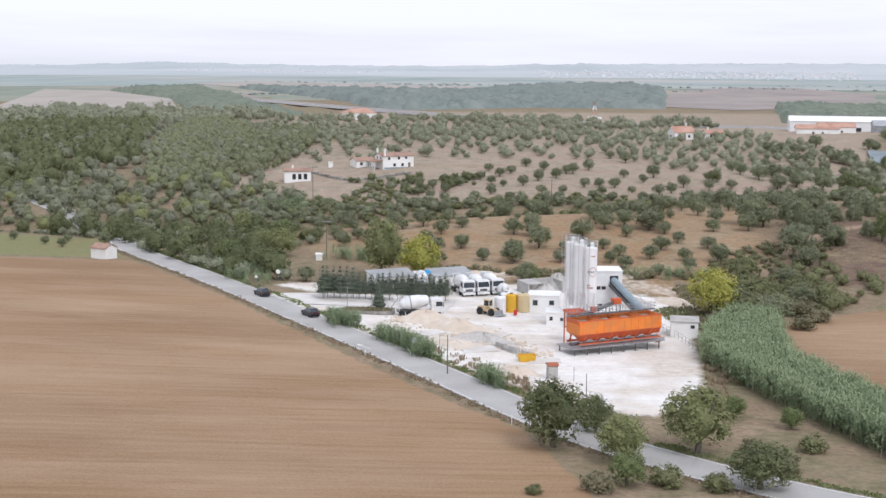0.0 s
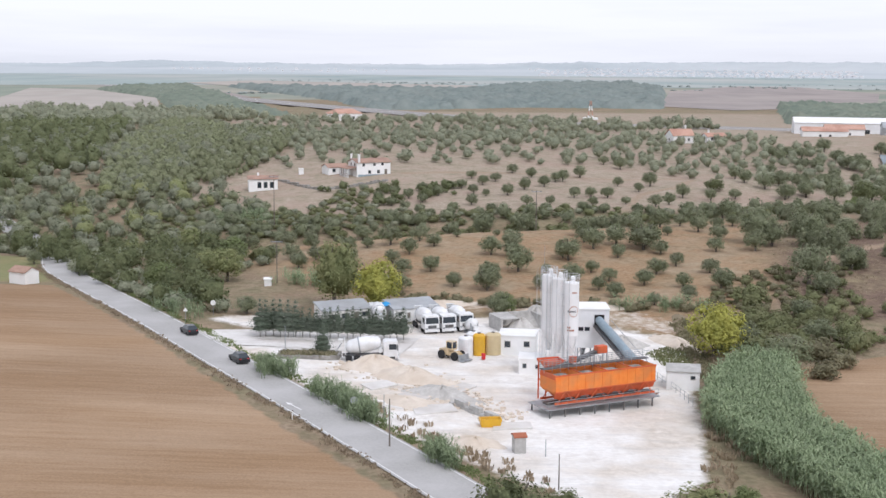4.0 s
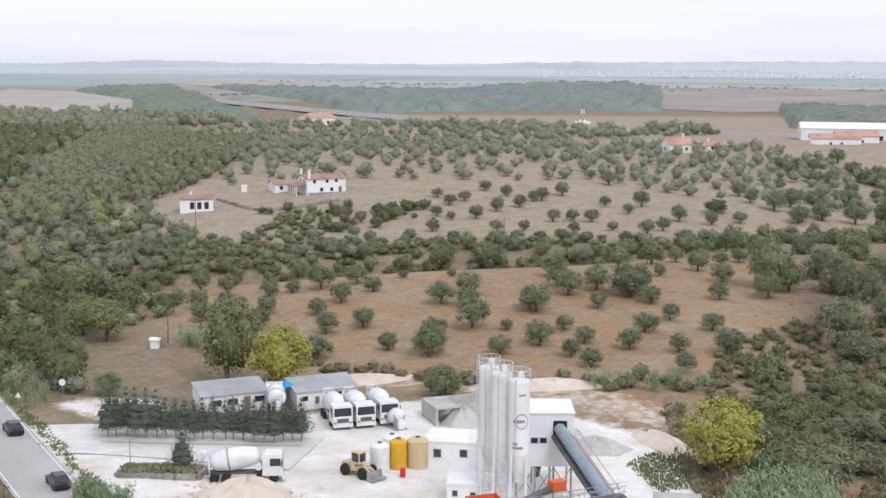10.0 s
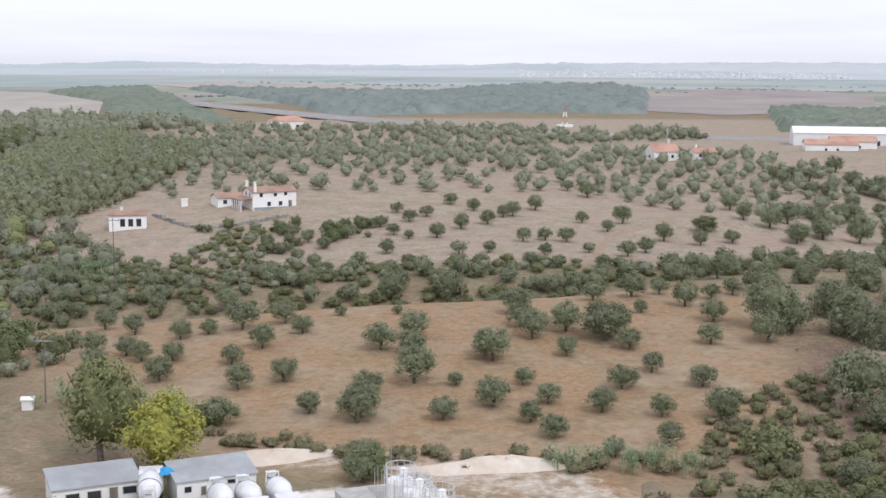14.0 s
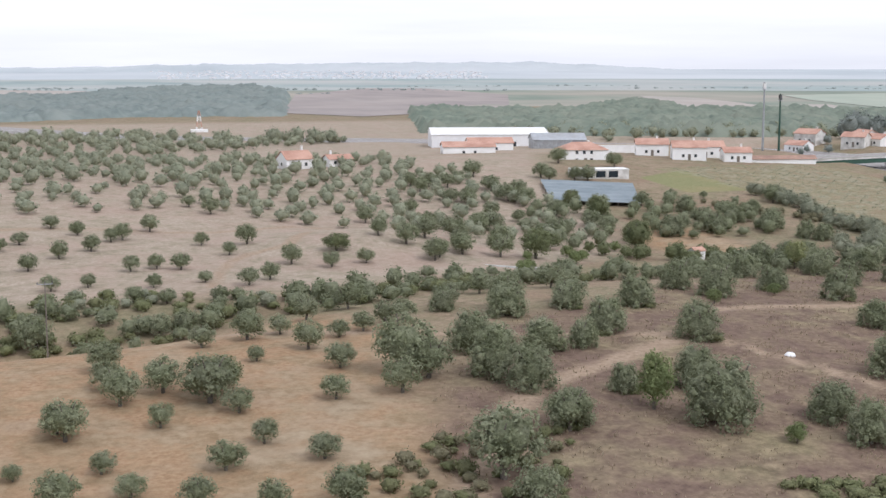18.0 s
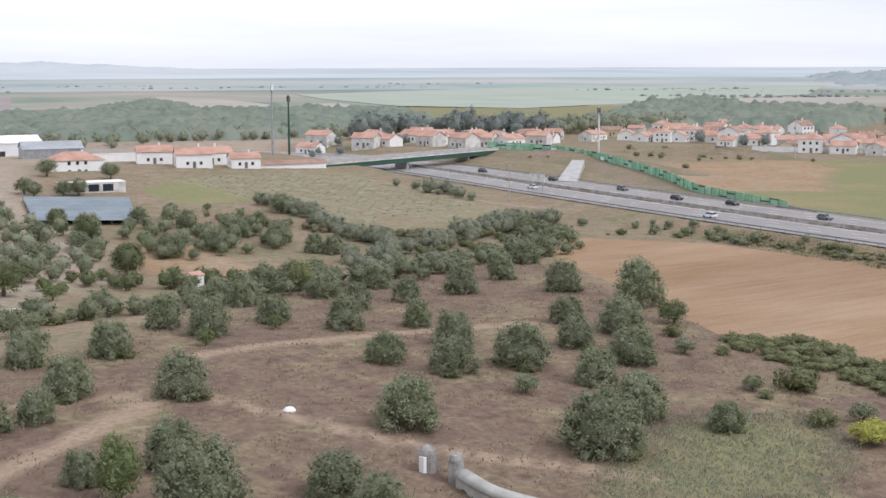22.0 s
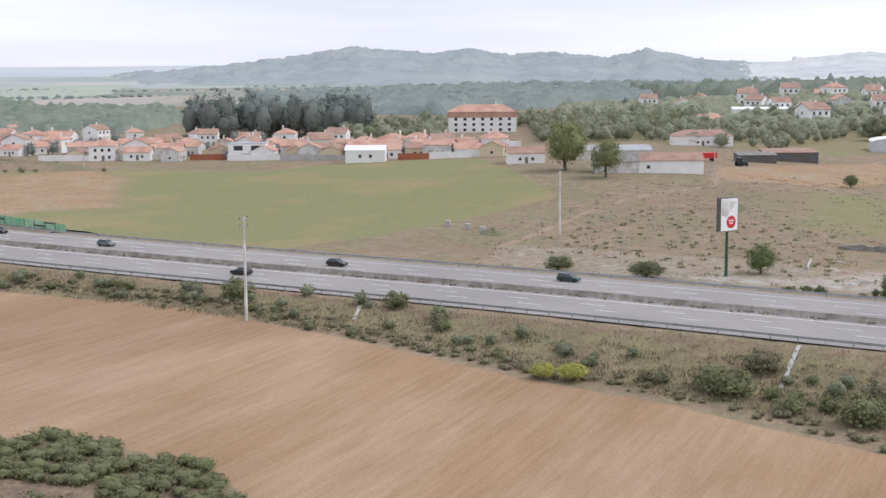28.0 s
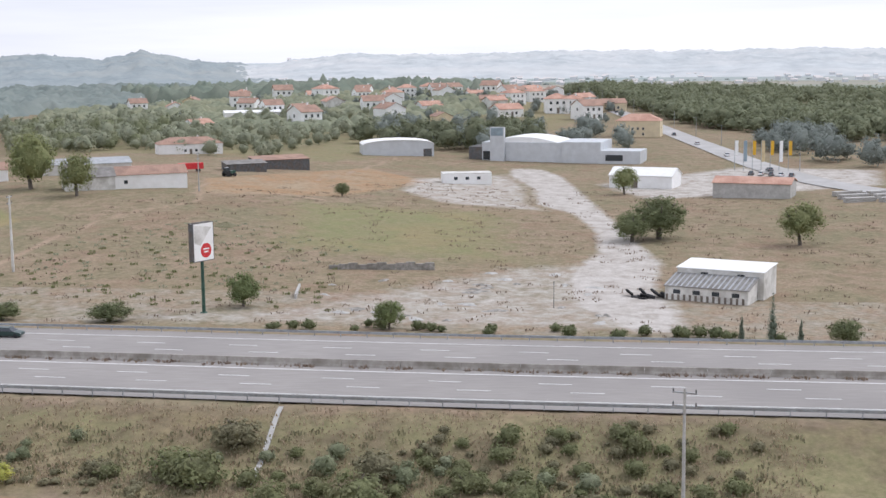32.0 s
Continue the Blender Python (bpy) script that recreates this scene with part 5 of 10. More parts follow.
# the concrete plant
def silo(x, y, top, label, marked=False):
    ob = thing("cement_silo", label, "silo", pose(x, y, 0), "cement silos")
    r = 1.05
    part("shell", Mesh().lathe([(0.28, 3.4), (0.3, 3.6), (r, 6.3), (r, 8.3), (r + 0.02, 8.32), (r, 8.36), (r, 11.2), (r + 0.02, 11.22), (r, 11.26), (r, top - 1.2), (r * 0.9, top - 1.05), (0.2, top - 0.95)], 28), M_SILO, ob, smooth=False)
    ring = Mesh()
    for i in range(14):
        a = 2 * math.pi * i / 14
        ring.tube((r * math.cos(a), r * math.sin(a), top - 1.15), (r * 1.05 * math.cos(a), r * 1.05 * math.sin(a), top), 0.022, n=5)
        for z in (top, top - 0.5):
            b = 2 * math.pi * (i + 1) / 14
            ring.tube((r * 1.05 * math.cos(a), r * 1.05 * math.sin(a), z), (r * 1.05 * math.cos(b), r * 1.05 * math.sin(b), z), 0.035, n=5)
    part("top_railing", ring, M_PALESTEEL, ob, "galvanised railing round the silo top")
    part("filter", Mesh().lathe([(0.3, top - 1.0), (0.3, top - 0.3), (0.12, top - 0.22)], 12, 0.2, 0.1), M_SILO, ob)
    for i in range(4):
        a = math.pi / 4 + i * math.pi / 2
        part("leg", Mesh().tube((r * math.cos(a), r * math.sin(a), -0.1), (r * math.cos(a), r * math.sin(a), 6.4), 0.1, n=8), M_SILO, ob)
    br = Mesh()
    for i in range(4):
        a, b = math.pi / 4 + i * math.pi / 2, math.pi / 4 + (i + 1) * math.pi / 2
        for z in (1.6, 3.6):
            br.tube((r * math.cos(a), r * math.sin(a), z), (r * math.cos(b), r * math.sin(b), z), 0.05, n=5)
        br.tube((r * math.cos(a), r * math.sin(a), 0.2), (r * math.cos(b), r * math.sin(b), 3.5), 0.04, n=5)
        br.tube((r * math.cos(b), r * math.sin(b), 3.6), (r * math.cos(a), r * math.sin(a), 5.6), 0.04, n=5)
    part("brace", br, M_PALESTEEL, ob)
    lad = Mesh()
    la = radians(205)
    lx, ly = math.cos(la), math.sin(la)
    for s in (-0.22, 0.22):
        lad.tube((lx * 1.2 - ly * s, ly * 1.2 + lx * s, 0), (lx * 1.2 - ly * s, ly * 1.2 + lx * s, top), 0.03, n=5)
    for k in range(int(top / 0.35)):
        lad.tube((lx * 1.2 + ly * 0.22, ly * 1.2 - lx * 0.22, k * 0.35), (lx * 1.2 - ly * 0.22, ly * 1.2 + lx * 0.22, k * 0.35), 0.012, n=4)
    part("ladder", lad, M_PALESTEEL, ob)
    cage = Mesh()
    for k in range(3, int(top / 0.8), 2):
        pts = [(lx * (1.2 + 0.42 * (1 - math.cos(q)) ) - ly * 0.38 * math.sin(q), ly * (1.2 + 0.42 * (1 - math.cos(q))) + lx * 0.38 * math.sin(q)) for q in np.linspace(-2.4, 2.4, 7)]
        for p, q in zip(pts[:-1], pts[1:]):
            cage.tube((*p, k * 0.8), (*q, k * 0.8), 0.016, n=4)
    for q in (-1.6, 1.6, 3.1):
        px_, py_ = lx * (1.2 + 0.42 * (1 - math.cos(q))) - ly * 0.38 * math.sin(q), ly * (1.2 + 0.42 * (1 - math.cos(q))) + lx * 0.38 * math.sin(q)
        cage.tube((px_, py_, 2.4), (px_, py_, top), 0.014, n=4)
    part("ladder_cage", cage, M_PALESTEEL, ob)
    pipe = Mesh()
    pa = radians(250)
    pipe.tube((1.14 * math.cos(pa), 1.14 * math.sin(pa), 0.6), (1.14 * math.cos(pa), 1.14 * math.sin(pa), top - 0.8), 0.05, n=6)
    part("filling_pipe", pipe, M_PALESTEEL, ob)
    if marked:
        def wrap(a0, a1, z0, z1, material, name, lab):
            m, n = Mesh(), 8
            v = [((r + 0.012) * math.cos(radians(a)), (r + 0.012) * math.sin(radians(a)), z) for z in (z0, z1) for a in np.linspace(a0, a1, n)]
            m.add(v, [(i, i + 1, n + i + 1, n + i) for i in range(n - 1)])
            part(name, m, material, ob, lab)
        for k in range(6):
            wrap(238 + 11 * k, 245 + 11 * k, 9.55, 9.85, M_DARKMETAL, "marking", "dark letter bar on the silo")
        for k in range(24):
            q = 2 * math.pi * k / 24
            wrap(285 + 34 * math.cos(q) - 4, 285 + 34 * math.cos(q) + 4, 9.7 + 0.72 * math.sin(q) - 0.06, 9.7 + 0.72 * math.sin(q) + 0.06, M_TILE, "marking", "faded red ring of the emblem")
        wrap(236, 262, 7.35, 7.6, M_TILE, "marking", "faded red bar")
        wrap(236, 290, 6.95, 7.2, M_TILE, "marking", "faded red bar")
        wrap(268, 305, 12.2, 12.4, M_TILE, "marking", "faded red bar")
    return ob


silo(19.9, 221.1, 15.2, "tall white cement silo with caged ladder on steel legs")
silo(21.1, 219.1, 15.0, "white cement silo with caged ladder between two others")
silo(22.7, 217.7, 14.7, "white cement silo with faded emblem on its shell", True)
mast = thing("lightning_rod", "thin lightning rod above the silos", "rod", pose(19.2, 221.7, 0))
part("rod", Mesh().tube((0, 0, 0), (0, 0, 18.3), 0.05, 0.02, 6), M_METAL, mast)

tower = thing("mixing_tower", "white clad mixing tower on steel legs", "tower", pose(25.6, 225.8, 0))
part("cladding", Mesh().box(-3.0, -2.8, 3.3, 3.0, 2.8, 8.8), M_PANEL, tower)
part("roof", Mesh().box(-3.1, -2.9, 8.8, 3.1, 2.9, 8.95), M_WHITE, tower)
for gx_ in (-2.8, -0.9, 1.0, 2.8):
    for gy_ in (-2.6, 2.6):
        part("leg", Mesh().box(gx_ - 0.1, gy_ - 0.1, -0.2, gx_ + 0.1, gy_ + 0.1, 3.3), M_METAL, tower)
brm = Mesh()
for a_, b_ in ((-2.8, -0.9), (-0.9, 1.0), (1.0, 2.8)):
    brm.tube((a_, -2.6, 0.2), (b_, -2.6, 3.2), 0.05, n=5).tube((b_, -2.6, 0.2), (a_, -2.6, 3.2), 0.05, n=5)
part("brace", brm, M_METAL, tower)
part("chute", Mesh().lathe([(0.15, 1.9), (0.25, 2.3), (0.5, 3.3)], 12, -0.6, -1.8), M_DARKMETAL, tower)
# near-black plate on the cladding stands for the unlit hole
part("opening", Mesh().box(0.9, -2.85, 6.6, 2.3, -2.78, 8.1), M_DARK, tower, "conveyor opening drawn as a dark plate")
for wx in (-1.0, -0.1):
    w_ = thing("window", "", "")
    w_.parent = tower
    part("frame", Mesh().box(wx - 0.38, -2.84, 5.75, wx + 0.38, -2.79, 6.35), M_METAL, w_)
    part("pane", Mesh().box(wx - 0.32, -2.86, 5.8, wx + 0.32, -2.83, 6.3), M_GLASS, w_)

belt = thing("inclined_conveyor", "covered blue-grey inclined conveyor into the mixing tower", "conveyor", look((27.2, 222.4, 7.3), (31.3, 208.2, 3.6)))
# it runs down its own -z axis
part("cover", Mesh().lathe([(0.6, -15.2), (0.6, 0.3)], 16), M_BLUEGREY, belt)
part("frame", Mesh().box(-0.85, -0.95, -15.3, 0.85, -0.6, 0.2), M_DARKMETAL, belt)
part("side_rail", Mesh().box(-0.98, -0.45, -15.3, -0.86, -0.2, 0.2), M_REDOR, belt, "red side rail")
part("catwalk", Mesh().box(-1.7, -0.9, -15.3, -1.0, -0.82, 0.0).box(-1.72, -0.9, -15.3, -1.66, 0.1, -15.2).box(-1.72, 0.05, -15.3, -1.66, 0.1, 0), M_METAL, belt)

bin_m = pose(19.1, 198.3, 0, 0, 0, 27.6) @ Matrix.Diagonal((1, 0.8, 1.03, 1))
bins = thing("aggregate_bins", "orange steel aggregate bins on red hoppers and a grey base", "hopper", bin_m)
L = 15.1
body = Mesh().add([(0, -0.3, 4.9), (L, -0.3, 4.9), (L, 4.4, 4.9), (0, 4.4, 4.9), (0, -0.3, 2.9), (L, -0.3, 2.9), (L, 4.4, 2.9), (0, 4.4, 2.9), (0.3, 0.5, 2.5), (L - 0.3, 0.5, 2.5), (L - 0.3, 3.6, 2.5), (0.3, 3.6, 2.5)],
                  [(0, 4, 5, 1), (1, 5, 6, 2), (2, 6, 7, 3), (3, 7, 4, 0), (4, 8, 9, 5), (5, 9, 10, 6), (6, 10, 11, 7), (7, 11, 8, 4), (8, 11, 10, 9)])
for i in range(4):
    body.add([(0.12 + L * i / 4, 0.0, 4.9), (L * (i + 1) / 4 - 0.12, 0.0, 4.9), (L * (i + 1) / 4 - 0.12, 4.1, 4.9), (0.12 + L * i / 4, 4.1, 4.9),
              (0.5 + L * i / 4, 0.9, 3.6), (L * (i + 1) / 4 - 0.5, 0.9, 3.6), (L * (i + 1) / 4 - 0.5, 3.2, 3.6), (0.5 + L * i / 4, 3.2, 3.6)],
             [(0, 1, 5, 4), (1, 2, 6, 5), (2, 3, 7, 6), (3, 0, 4, 7), (4, 5, 6, 7)])
part("bin_body", body, M_ORANGE, bins)
for i in range(4):
    # fill takes a darker stone colour for the shade inside the bins
    part("aggregate_fill", Mesh().add([(0.3 + L * i / 4, 0.3, 4.2), (L * (i + 1) / 4 - 0.3, 0.3, 4.15), (L * (i + 1) / 4 - 0.3, 3.9, 4.3), (0.3 + L * i / 4, 3.9, 4.35), (L * (i + 0.5) / 4, 2.1, 4.75)], [(0, 1, 4), (1, 2, 4), (2, 3, 4), (3, 0, 4)]), M_OLDSTONE, bins, "aggregate in the bin, toned dark for the shaded interior")
    part("divider", Mesh().box(L * i / 4 - 0.08, -0.25, 4.4, L * i / 4 + 0.08, 4.35, 5.0), M_REDOR, bins)
part("rim_band", Mesh().box(-0.06, -0.38, 4.78, L + 0.06, -0.3, 4.95).box(-0.06, -0.36, 2.82, L + 0.06, -0.28, 2.94), M_REDOR, bins)
for i in range(12):
    part("stiffener", Mesh().box(0.6 + i * 1.26, -0.36, 2.94, 0.7 + i * 1.26, -0.29, 4.78), M_ORANGE, bins)
for i in range(6):
    x0 = 0.6 + i * 2.4
    part("discharge_hopper", Mesh().add([(x0, 0.4, 2.5), (x0 + 2.1, 0.4, 2.5), (x0 + 2.1, 3.4, 2.5), (x0, 3.4, 2.5), (x0 + 0.7, 1.4, 1.55), (x0 + 1.4, 1.4, 1.55), (x0 + 1.4, 2.5, 1.55), (x0 + 0.7, 2.5, 1.55)],
                                      [(0, 4, 5, 1), (1, 5, 6, 2), (2, 6, 7, 3), (3, 7, 4, 0), (4, 7, 6, 5)]), M_REDOR, bins)
    for yy in (-0.2, 4.1):
        part("truss", Mesh().tube((x0 - 0.3, yy, 1.5), (x0 + 0.9, yy, 2.9), 0.06, n=6).tube((x0 + 0.9, yy, 2.9), (x0 + 2.1, yy, 1.5), 0.06, n=6), M_REDOR, bins)
for yy in (-0.22, 4.0):
    part("lower_beam", Mesh().box(0, yy, 1.3, L, yy + 0.22, 1.55), M_REDOR, bins)
part("lower_skirt", Mesh().add([(0.05, -0.3, 2.9), (L - 0.05, -0.3, 2.9), (L - 0.05, 0.3, 2.0), (0.05, 0.3, 2.0), (0.05, -0.2, 2.9), (L - 0.05, -0.2, 2.9), (L - 0.05, 0.4, 2.0), (0.05, 0.4, 2.0)], [(3, 2, 1, 0), (4, 5, 6, 7), (0, 1, 5, 4), (1, 2, 6, 5), (2, 3, 7, 6), (3, 0, 4, 7)]), M_REDOR, bins, "red-orange lower hopper wall")
part("weigh_belt", Mesh().box(-0.4, 1.4, 1.1, L + 0.6, 2.6, 1.32), M_DARKMETAL, bins)
part("platform", Mesh().box(-1.6, -1.3, 0.95, L + 0.2, 4.6, 1.08), M_METAL, bins)
for i in range(8):
    for yy in (-1.1, 4.3):
        part("base_leg", Mesh().box(-1.2 + i * 2.2, yy, -0.2, -1.05 + i * 2.2, yy + 0.16, 0.95), M_DARKMETAL, bins)
rl = Mesh()
for i in range(13):
    rl.tube((-1.5 + i * 1.38, -1.25, 1.05), (-1.5 + i * 1.38, -1.25, 2.0), 0.025, n=5)
rl.tube((-1.5, -1.25, 2.0), (L, -1.25, 2.0), 0.03, n=5).tube((-1.5, -1.25, 1.55), (L, -1.25, 1.55), 0.025, n=5)
part("platform_railing", rl, M_METAL, bins)
part("top_walkway", Mesh().box(-0.5, 2.4, 5.25, L + 0.4, 3.6, 5.36), M_DARKMETAL, bins)
tr = Mesh()
for i in range(14):
    for yy in (2.4, 3.6):
        tr.tube((-0.4 + i * 1.2, yy, 4.9), (-0.4 + i * 1.2, yy, 6.3), 0.03, n=5)
for yy in (2.4, 3.6):
    for zz in (5.8, 6.3):
        tr.tube((-0.5, yy, zz), (L + 0.4, yy, zz), 0.035, n=5)
part("walkway_railing", tr, M_METAL, bins)
part("feed_conveyor", Mesh().add([(1.0, 4.5, 4.2), (1.0, 5.4, 4.2), (9.2, 5.4, 6.3), (9.2, 4.5, 6.3), (1.0, 4.5, 4.6), (1.0, 5.4, 4.6), (9.2, 5.4, 6.7), (9.2, 4.5, 6.7)], [(0, 1, 2, 3), (7, 6, 5, 4), (0, 4, 5, 1), (1, 5, 6, 2), (2, 6, 7, 3), (3, 7, 4, 0)]), M_DARKMETAL, bins)
part("drive_box", Mesh().box(8.6, 4.2, 6.2, 10.0, 5.4, 7.1), M_REDOR, bins, "orange drive housing")
part("drive_box", Mesh().box(4.4, 3.9, 5.4, 5.2, 4.7, 6.2), M_REDOR, bins, "orange drive housing")
st = Mesh()
for i in range(6):
    st.box(L + 0.3, 0.6 + i * 0.3, 1.0 - i * 0.19, L + 1.3, 0.85 + i * 0.3, 1.05 - i * 0.19)
part("stair", st, M_TILE2, bins, "rusty steel stair")

feeder = thing("loading_hopper", "small orange loading hopper on a steel frame", "hopper", pose(19.3, 206.8, 0, 0, 0, 20))
part("hopper_body", Mesh().add([(-1.4, -1.3, 5.0), (1.4, -1.3, 5.0), (1.4, 1.3, 5.0), (-1.4, 1.3, 5.0), (-0.6, -0.5, 3.9), (0.6, -0.5, 3.9), (0.6, 0.5, 3.9), (-0.6, 0.5, 3.9)], [(0, 4, 5, 1), (1, 5, 6, 2), (2, 6, 7, 3), (3, 7, 4, 0), (4, 7, 6, 5)]), M_REDOR, feeder)
part("rim", Mesh().box(-1.5, -1.4, 4.9, 1.5, -1.25, 5.25).box(-1.5, 1.25, 4.9, 1.5, 1.4, 5.25).box(-1.5, -1.4, 4.9, -1.35, 1.4, 5.25).box(1.35, -1.4, 4.9, 1.5, 1.4, 5.25), M_REDOR, feeder)
for a_ in (-1.3, 1.3):
    for b_ in (-1.2, 1.2):
        part("leg", Mesh().box(a_ - 0.08, b_ - 0.08, -0.2, a_ + 0.08, b_ + 0.08, 5.0), M_REDOR, feeder)
part("cross_beam", Mesh().box(-1.4, -1.28, 2.3, 1.4, -1.12, 2.5).box(-1.4, 1.12, 2.3, 1.4, 1.28, 2.5), M_REDOR, feeder)

building("plant_office", "white flat-roofed plant office with small windows", "office", 16.4, 235.6, 5.6, 5.2, 2.9, -8, "flat", 0, M_WHITE, M_WHITE,
         [("f", 1.5, 1.8, 0.8, 0.8), ("f", -1.4, 1.7, 0.8, 0.9), ("l", -1.4, 1.8, 0.7, 0.9)], [("l", 0.9, 1.05, 0.9, 2.0)])
building("control_cabin", "low white control cabin with two small windows", "cabin", 17.6, 222.3, 3.4, 3.2, 2.2, -5, "shed", 0.25, M_WHITE, M_WHITE, [("f", -0.9, 1.3, 0.5, 0.6), ("f", 0.9, 1.2, 0.5, 0.5)], over=0.1)
building("pump_shed", "small white shed with a grey roof and a green door", "shed", 38.0, 215.6, 4.4, 4.0, 2.5, -9, "shed", 0.2, M_WHITE, M_CONCRETE, [("f", 1.3, 1.8, 0.6, 0.5)], [("l", -0.8, 1.0, 0.9, 1.9)], over=0.15)
building("long_shed", "white outbuilding with a grey sheet roof and shuttered windows", "outbuilding", -12.0, 257.2, 8.6, 4.4, 2.3, 25, "shed", 0.9, M_WHITE, M_GREYROOF, [("f", -2.4, 1.4, 1.3, 0.8), ("f", -0.3, 1.4, 1.3, 0.8), ("f", 3.2, 1.5, 1.3, 0.7)], [("f", 1.6, 1.0, 0.8, 1.9)], over=0.2)
building("workshop", "white workshop with a grey sheet roof", "outbuilding", -0.6, 260.0, 8.2, 4.4, 2.3, 25, "shed", 0.9, M_WHITE, M_GREYROOF, [("f", -3.0, 1.5, 0.7, 0.6), ("f", 1.5, 1.8, 0.8, 0.4)], [("f", -1.4, 1.2, 0.5, 0.9)], over=0.2)
building("meter_box", "small white meter hut with a red roof", "hut", 13.9, 181.5, 1.3, 1.3, 1.9, 12, "gable", 0.25, M_CONCRETE, M_BRICKR, over=0.12)
building("transformer_kiosk", "small white transformer kiosk", "kiosk", -29.6, 293.6, 1.4, 1.2, 1.5, 5, "gable", 0.25, M_WHITE, M_WHITE, over=0.15, z=ground_z(-29.6, 293.6) - 0.2)
building("field_hut", "small white field hut with a red tiled roof", "hut", -78.0, 296.0, 4.4, 3.6, 2.6, -30, "gable", 0.9, M_WHITE, M_TILE2, over=0.2, z=ground_z(-78.0, 296) - 0.2)

bay = thing("aggregate_bay", "concrete aggregate bay with a heap of gravel", "storage bay", pose(17.0, 253.5, 0, 0, 0, 20))
part("back_wall", Mesh().box(-3.6, 2.6, -0.3, 3.6, 2.9, 2.2), M_CONCRETE, bay)
part("side_wall", Mesh().box(-3.8, -2.6, -0.3, -3.5, 2.9, 2.0), M_CONCRETE, bay)
part("side_wall", Mesh().box(3.5, -2.0, -0.3, 3.8, 2.9, 2.2), M_CONCRETE, bay)
part("roof_slab", Mesh().box(-3.8, -2.6, 2.0, -0.6, 2.9, 2.15), M_CONCRETE, bay)


def heap(name, label, x, y, rx_, ry_, h, material, seed, turn=0, rough_=0.25):
    """A loose pile: a soft cone with gullies."""
    q = np.random.default_rng(seed)
    ph = q.uniform(0, 6.28, 6)
    m = Mesh()
    rings, n = 9, 34
    v = []
    for k in range(rings + 1):
        f = k / rings
        for i in range(n):
            a = 2 * math.pi * i / n
            w = 1 + rough_ * (0.5 * math.sin(2 * a + ph[0]) + 0.35 * math.sin(3 * a + ph[1]) + 0.25 * math.sin(7 * a + ph[2]))
            hh = h * (math.cos(f * math.pi) * 0.5 + 0.5) ** 0.8 * (1 + 0.18 * math.sin(5 * a + 4 * f + ph[3])) + 0.06 * h * math.sin(9 * a + ph[4] + 9 * f)
            v.append((f * rx_ * w * math.cos(a), f * ry_ * w * math.sin(a), hh if k < rings else -0.3))
    m.add(v, [(k * n + i, (k + 1) * n + i, (k + 1) * n + (i + 1) % n, k * n + (i + 1) % n) for k in range(rings) for i in range(n)])
    ob = part(name, m, material, None, smooth=True)
    ob.matrix_basis = pose(x, y, ground_z(x, y), 0, 0, turn)
    return tagged(ob, label, "heap", "loose heaps")


heap("sand_pile", "pale sand heap beside a mixer truck", -4.6, 222.5, 5.0, 4.0, 1.7, M_SAND, 1, 20)
heap("sand_pile", "long low heap of pale sand", 0.8, 216.5, 7.0, 4.5, 1.5, M_SAND, 2, -40)
heap("rubble_pile", "low heap of broken concrete and sand", 5.0, 207.5, 6.0, 3.4, 1.1, M_GRAVEL, 3, -50, 0.4)
heap("rubble_pile", "flat heap of pale rubble", 0.5, 203.0, 5.5, 3.0, 0.7, M_SAND, 4, -55, 0.4)
heap("rubble_pile", "heap of rubble and dry weeds", 9.0, 184.5, 4.0, 2.4, 0.8, M_SAND, 5, -50, 0.4)
heap("gravel_pile", "grey gravel heap in front of the bay", 17.4, 251.5, 3.2, 3.0, 2.0, M_GRAVEL, 6)
heap("gravel_pile", "pale gravel heap behind the bay", 20.5, 257.5, 4.0, 3.5, 2.6, M_GRAVEL, 7)
heap("gravel_pile", "pale gravel heap behind the tower", 33.0, 241.0, 4.0, 3.0, 1.4, M_GRAVEL, 8)
heap("gravel_pile", "low spread of pale gravel behind the tower", 27.5, 247.5, 5.0, 3.5, 1.2, M_GRAVEL, 9)
heap("earth_bank", "low bank of orange earth behind the yard", 4.0, 272.0, 11.0, 2.6, 0.9, M_SAND, 10, 12)
heap("earth_bank", "low bank of pale earth behind the yard", 30.0, 268.5, 10.0, 3.0, 1.0, M_SAND, 11, 3)
heap("earth_bank", "long pale earth bank beside the ditch", 41.5, 243.0, 2.6, 9.0, 0.9, M_SAND, 12, 20)

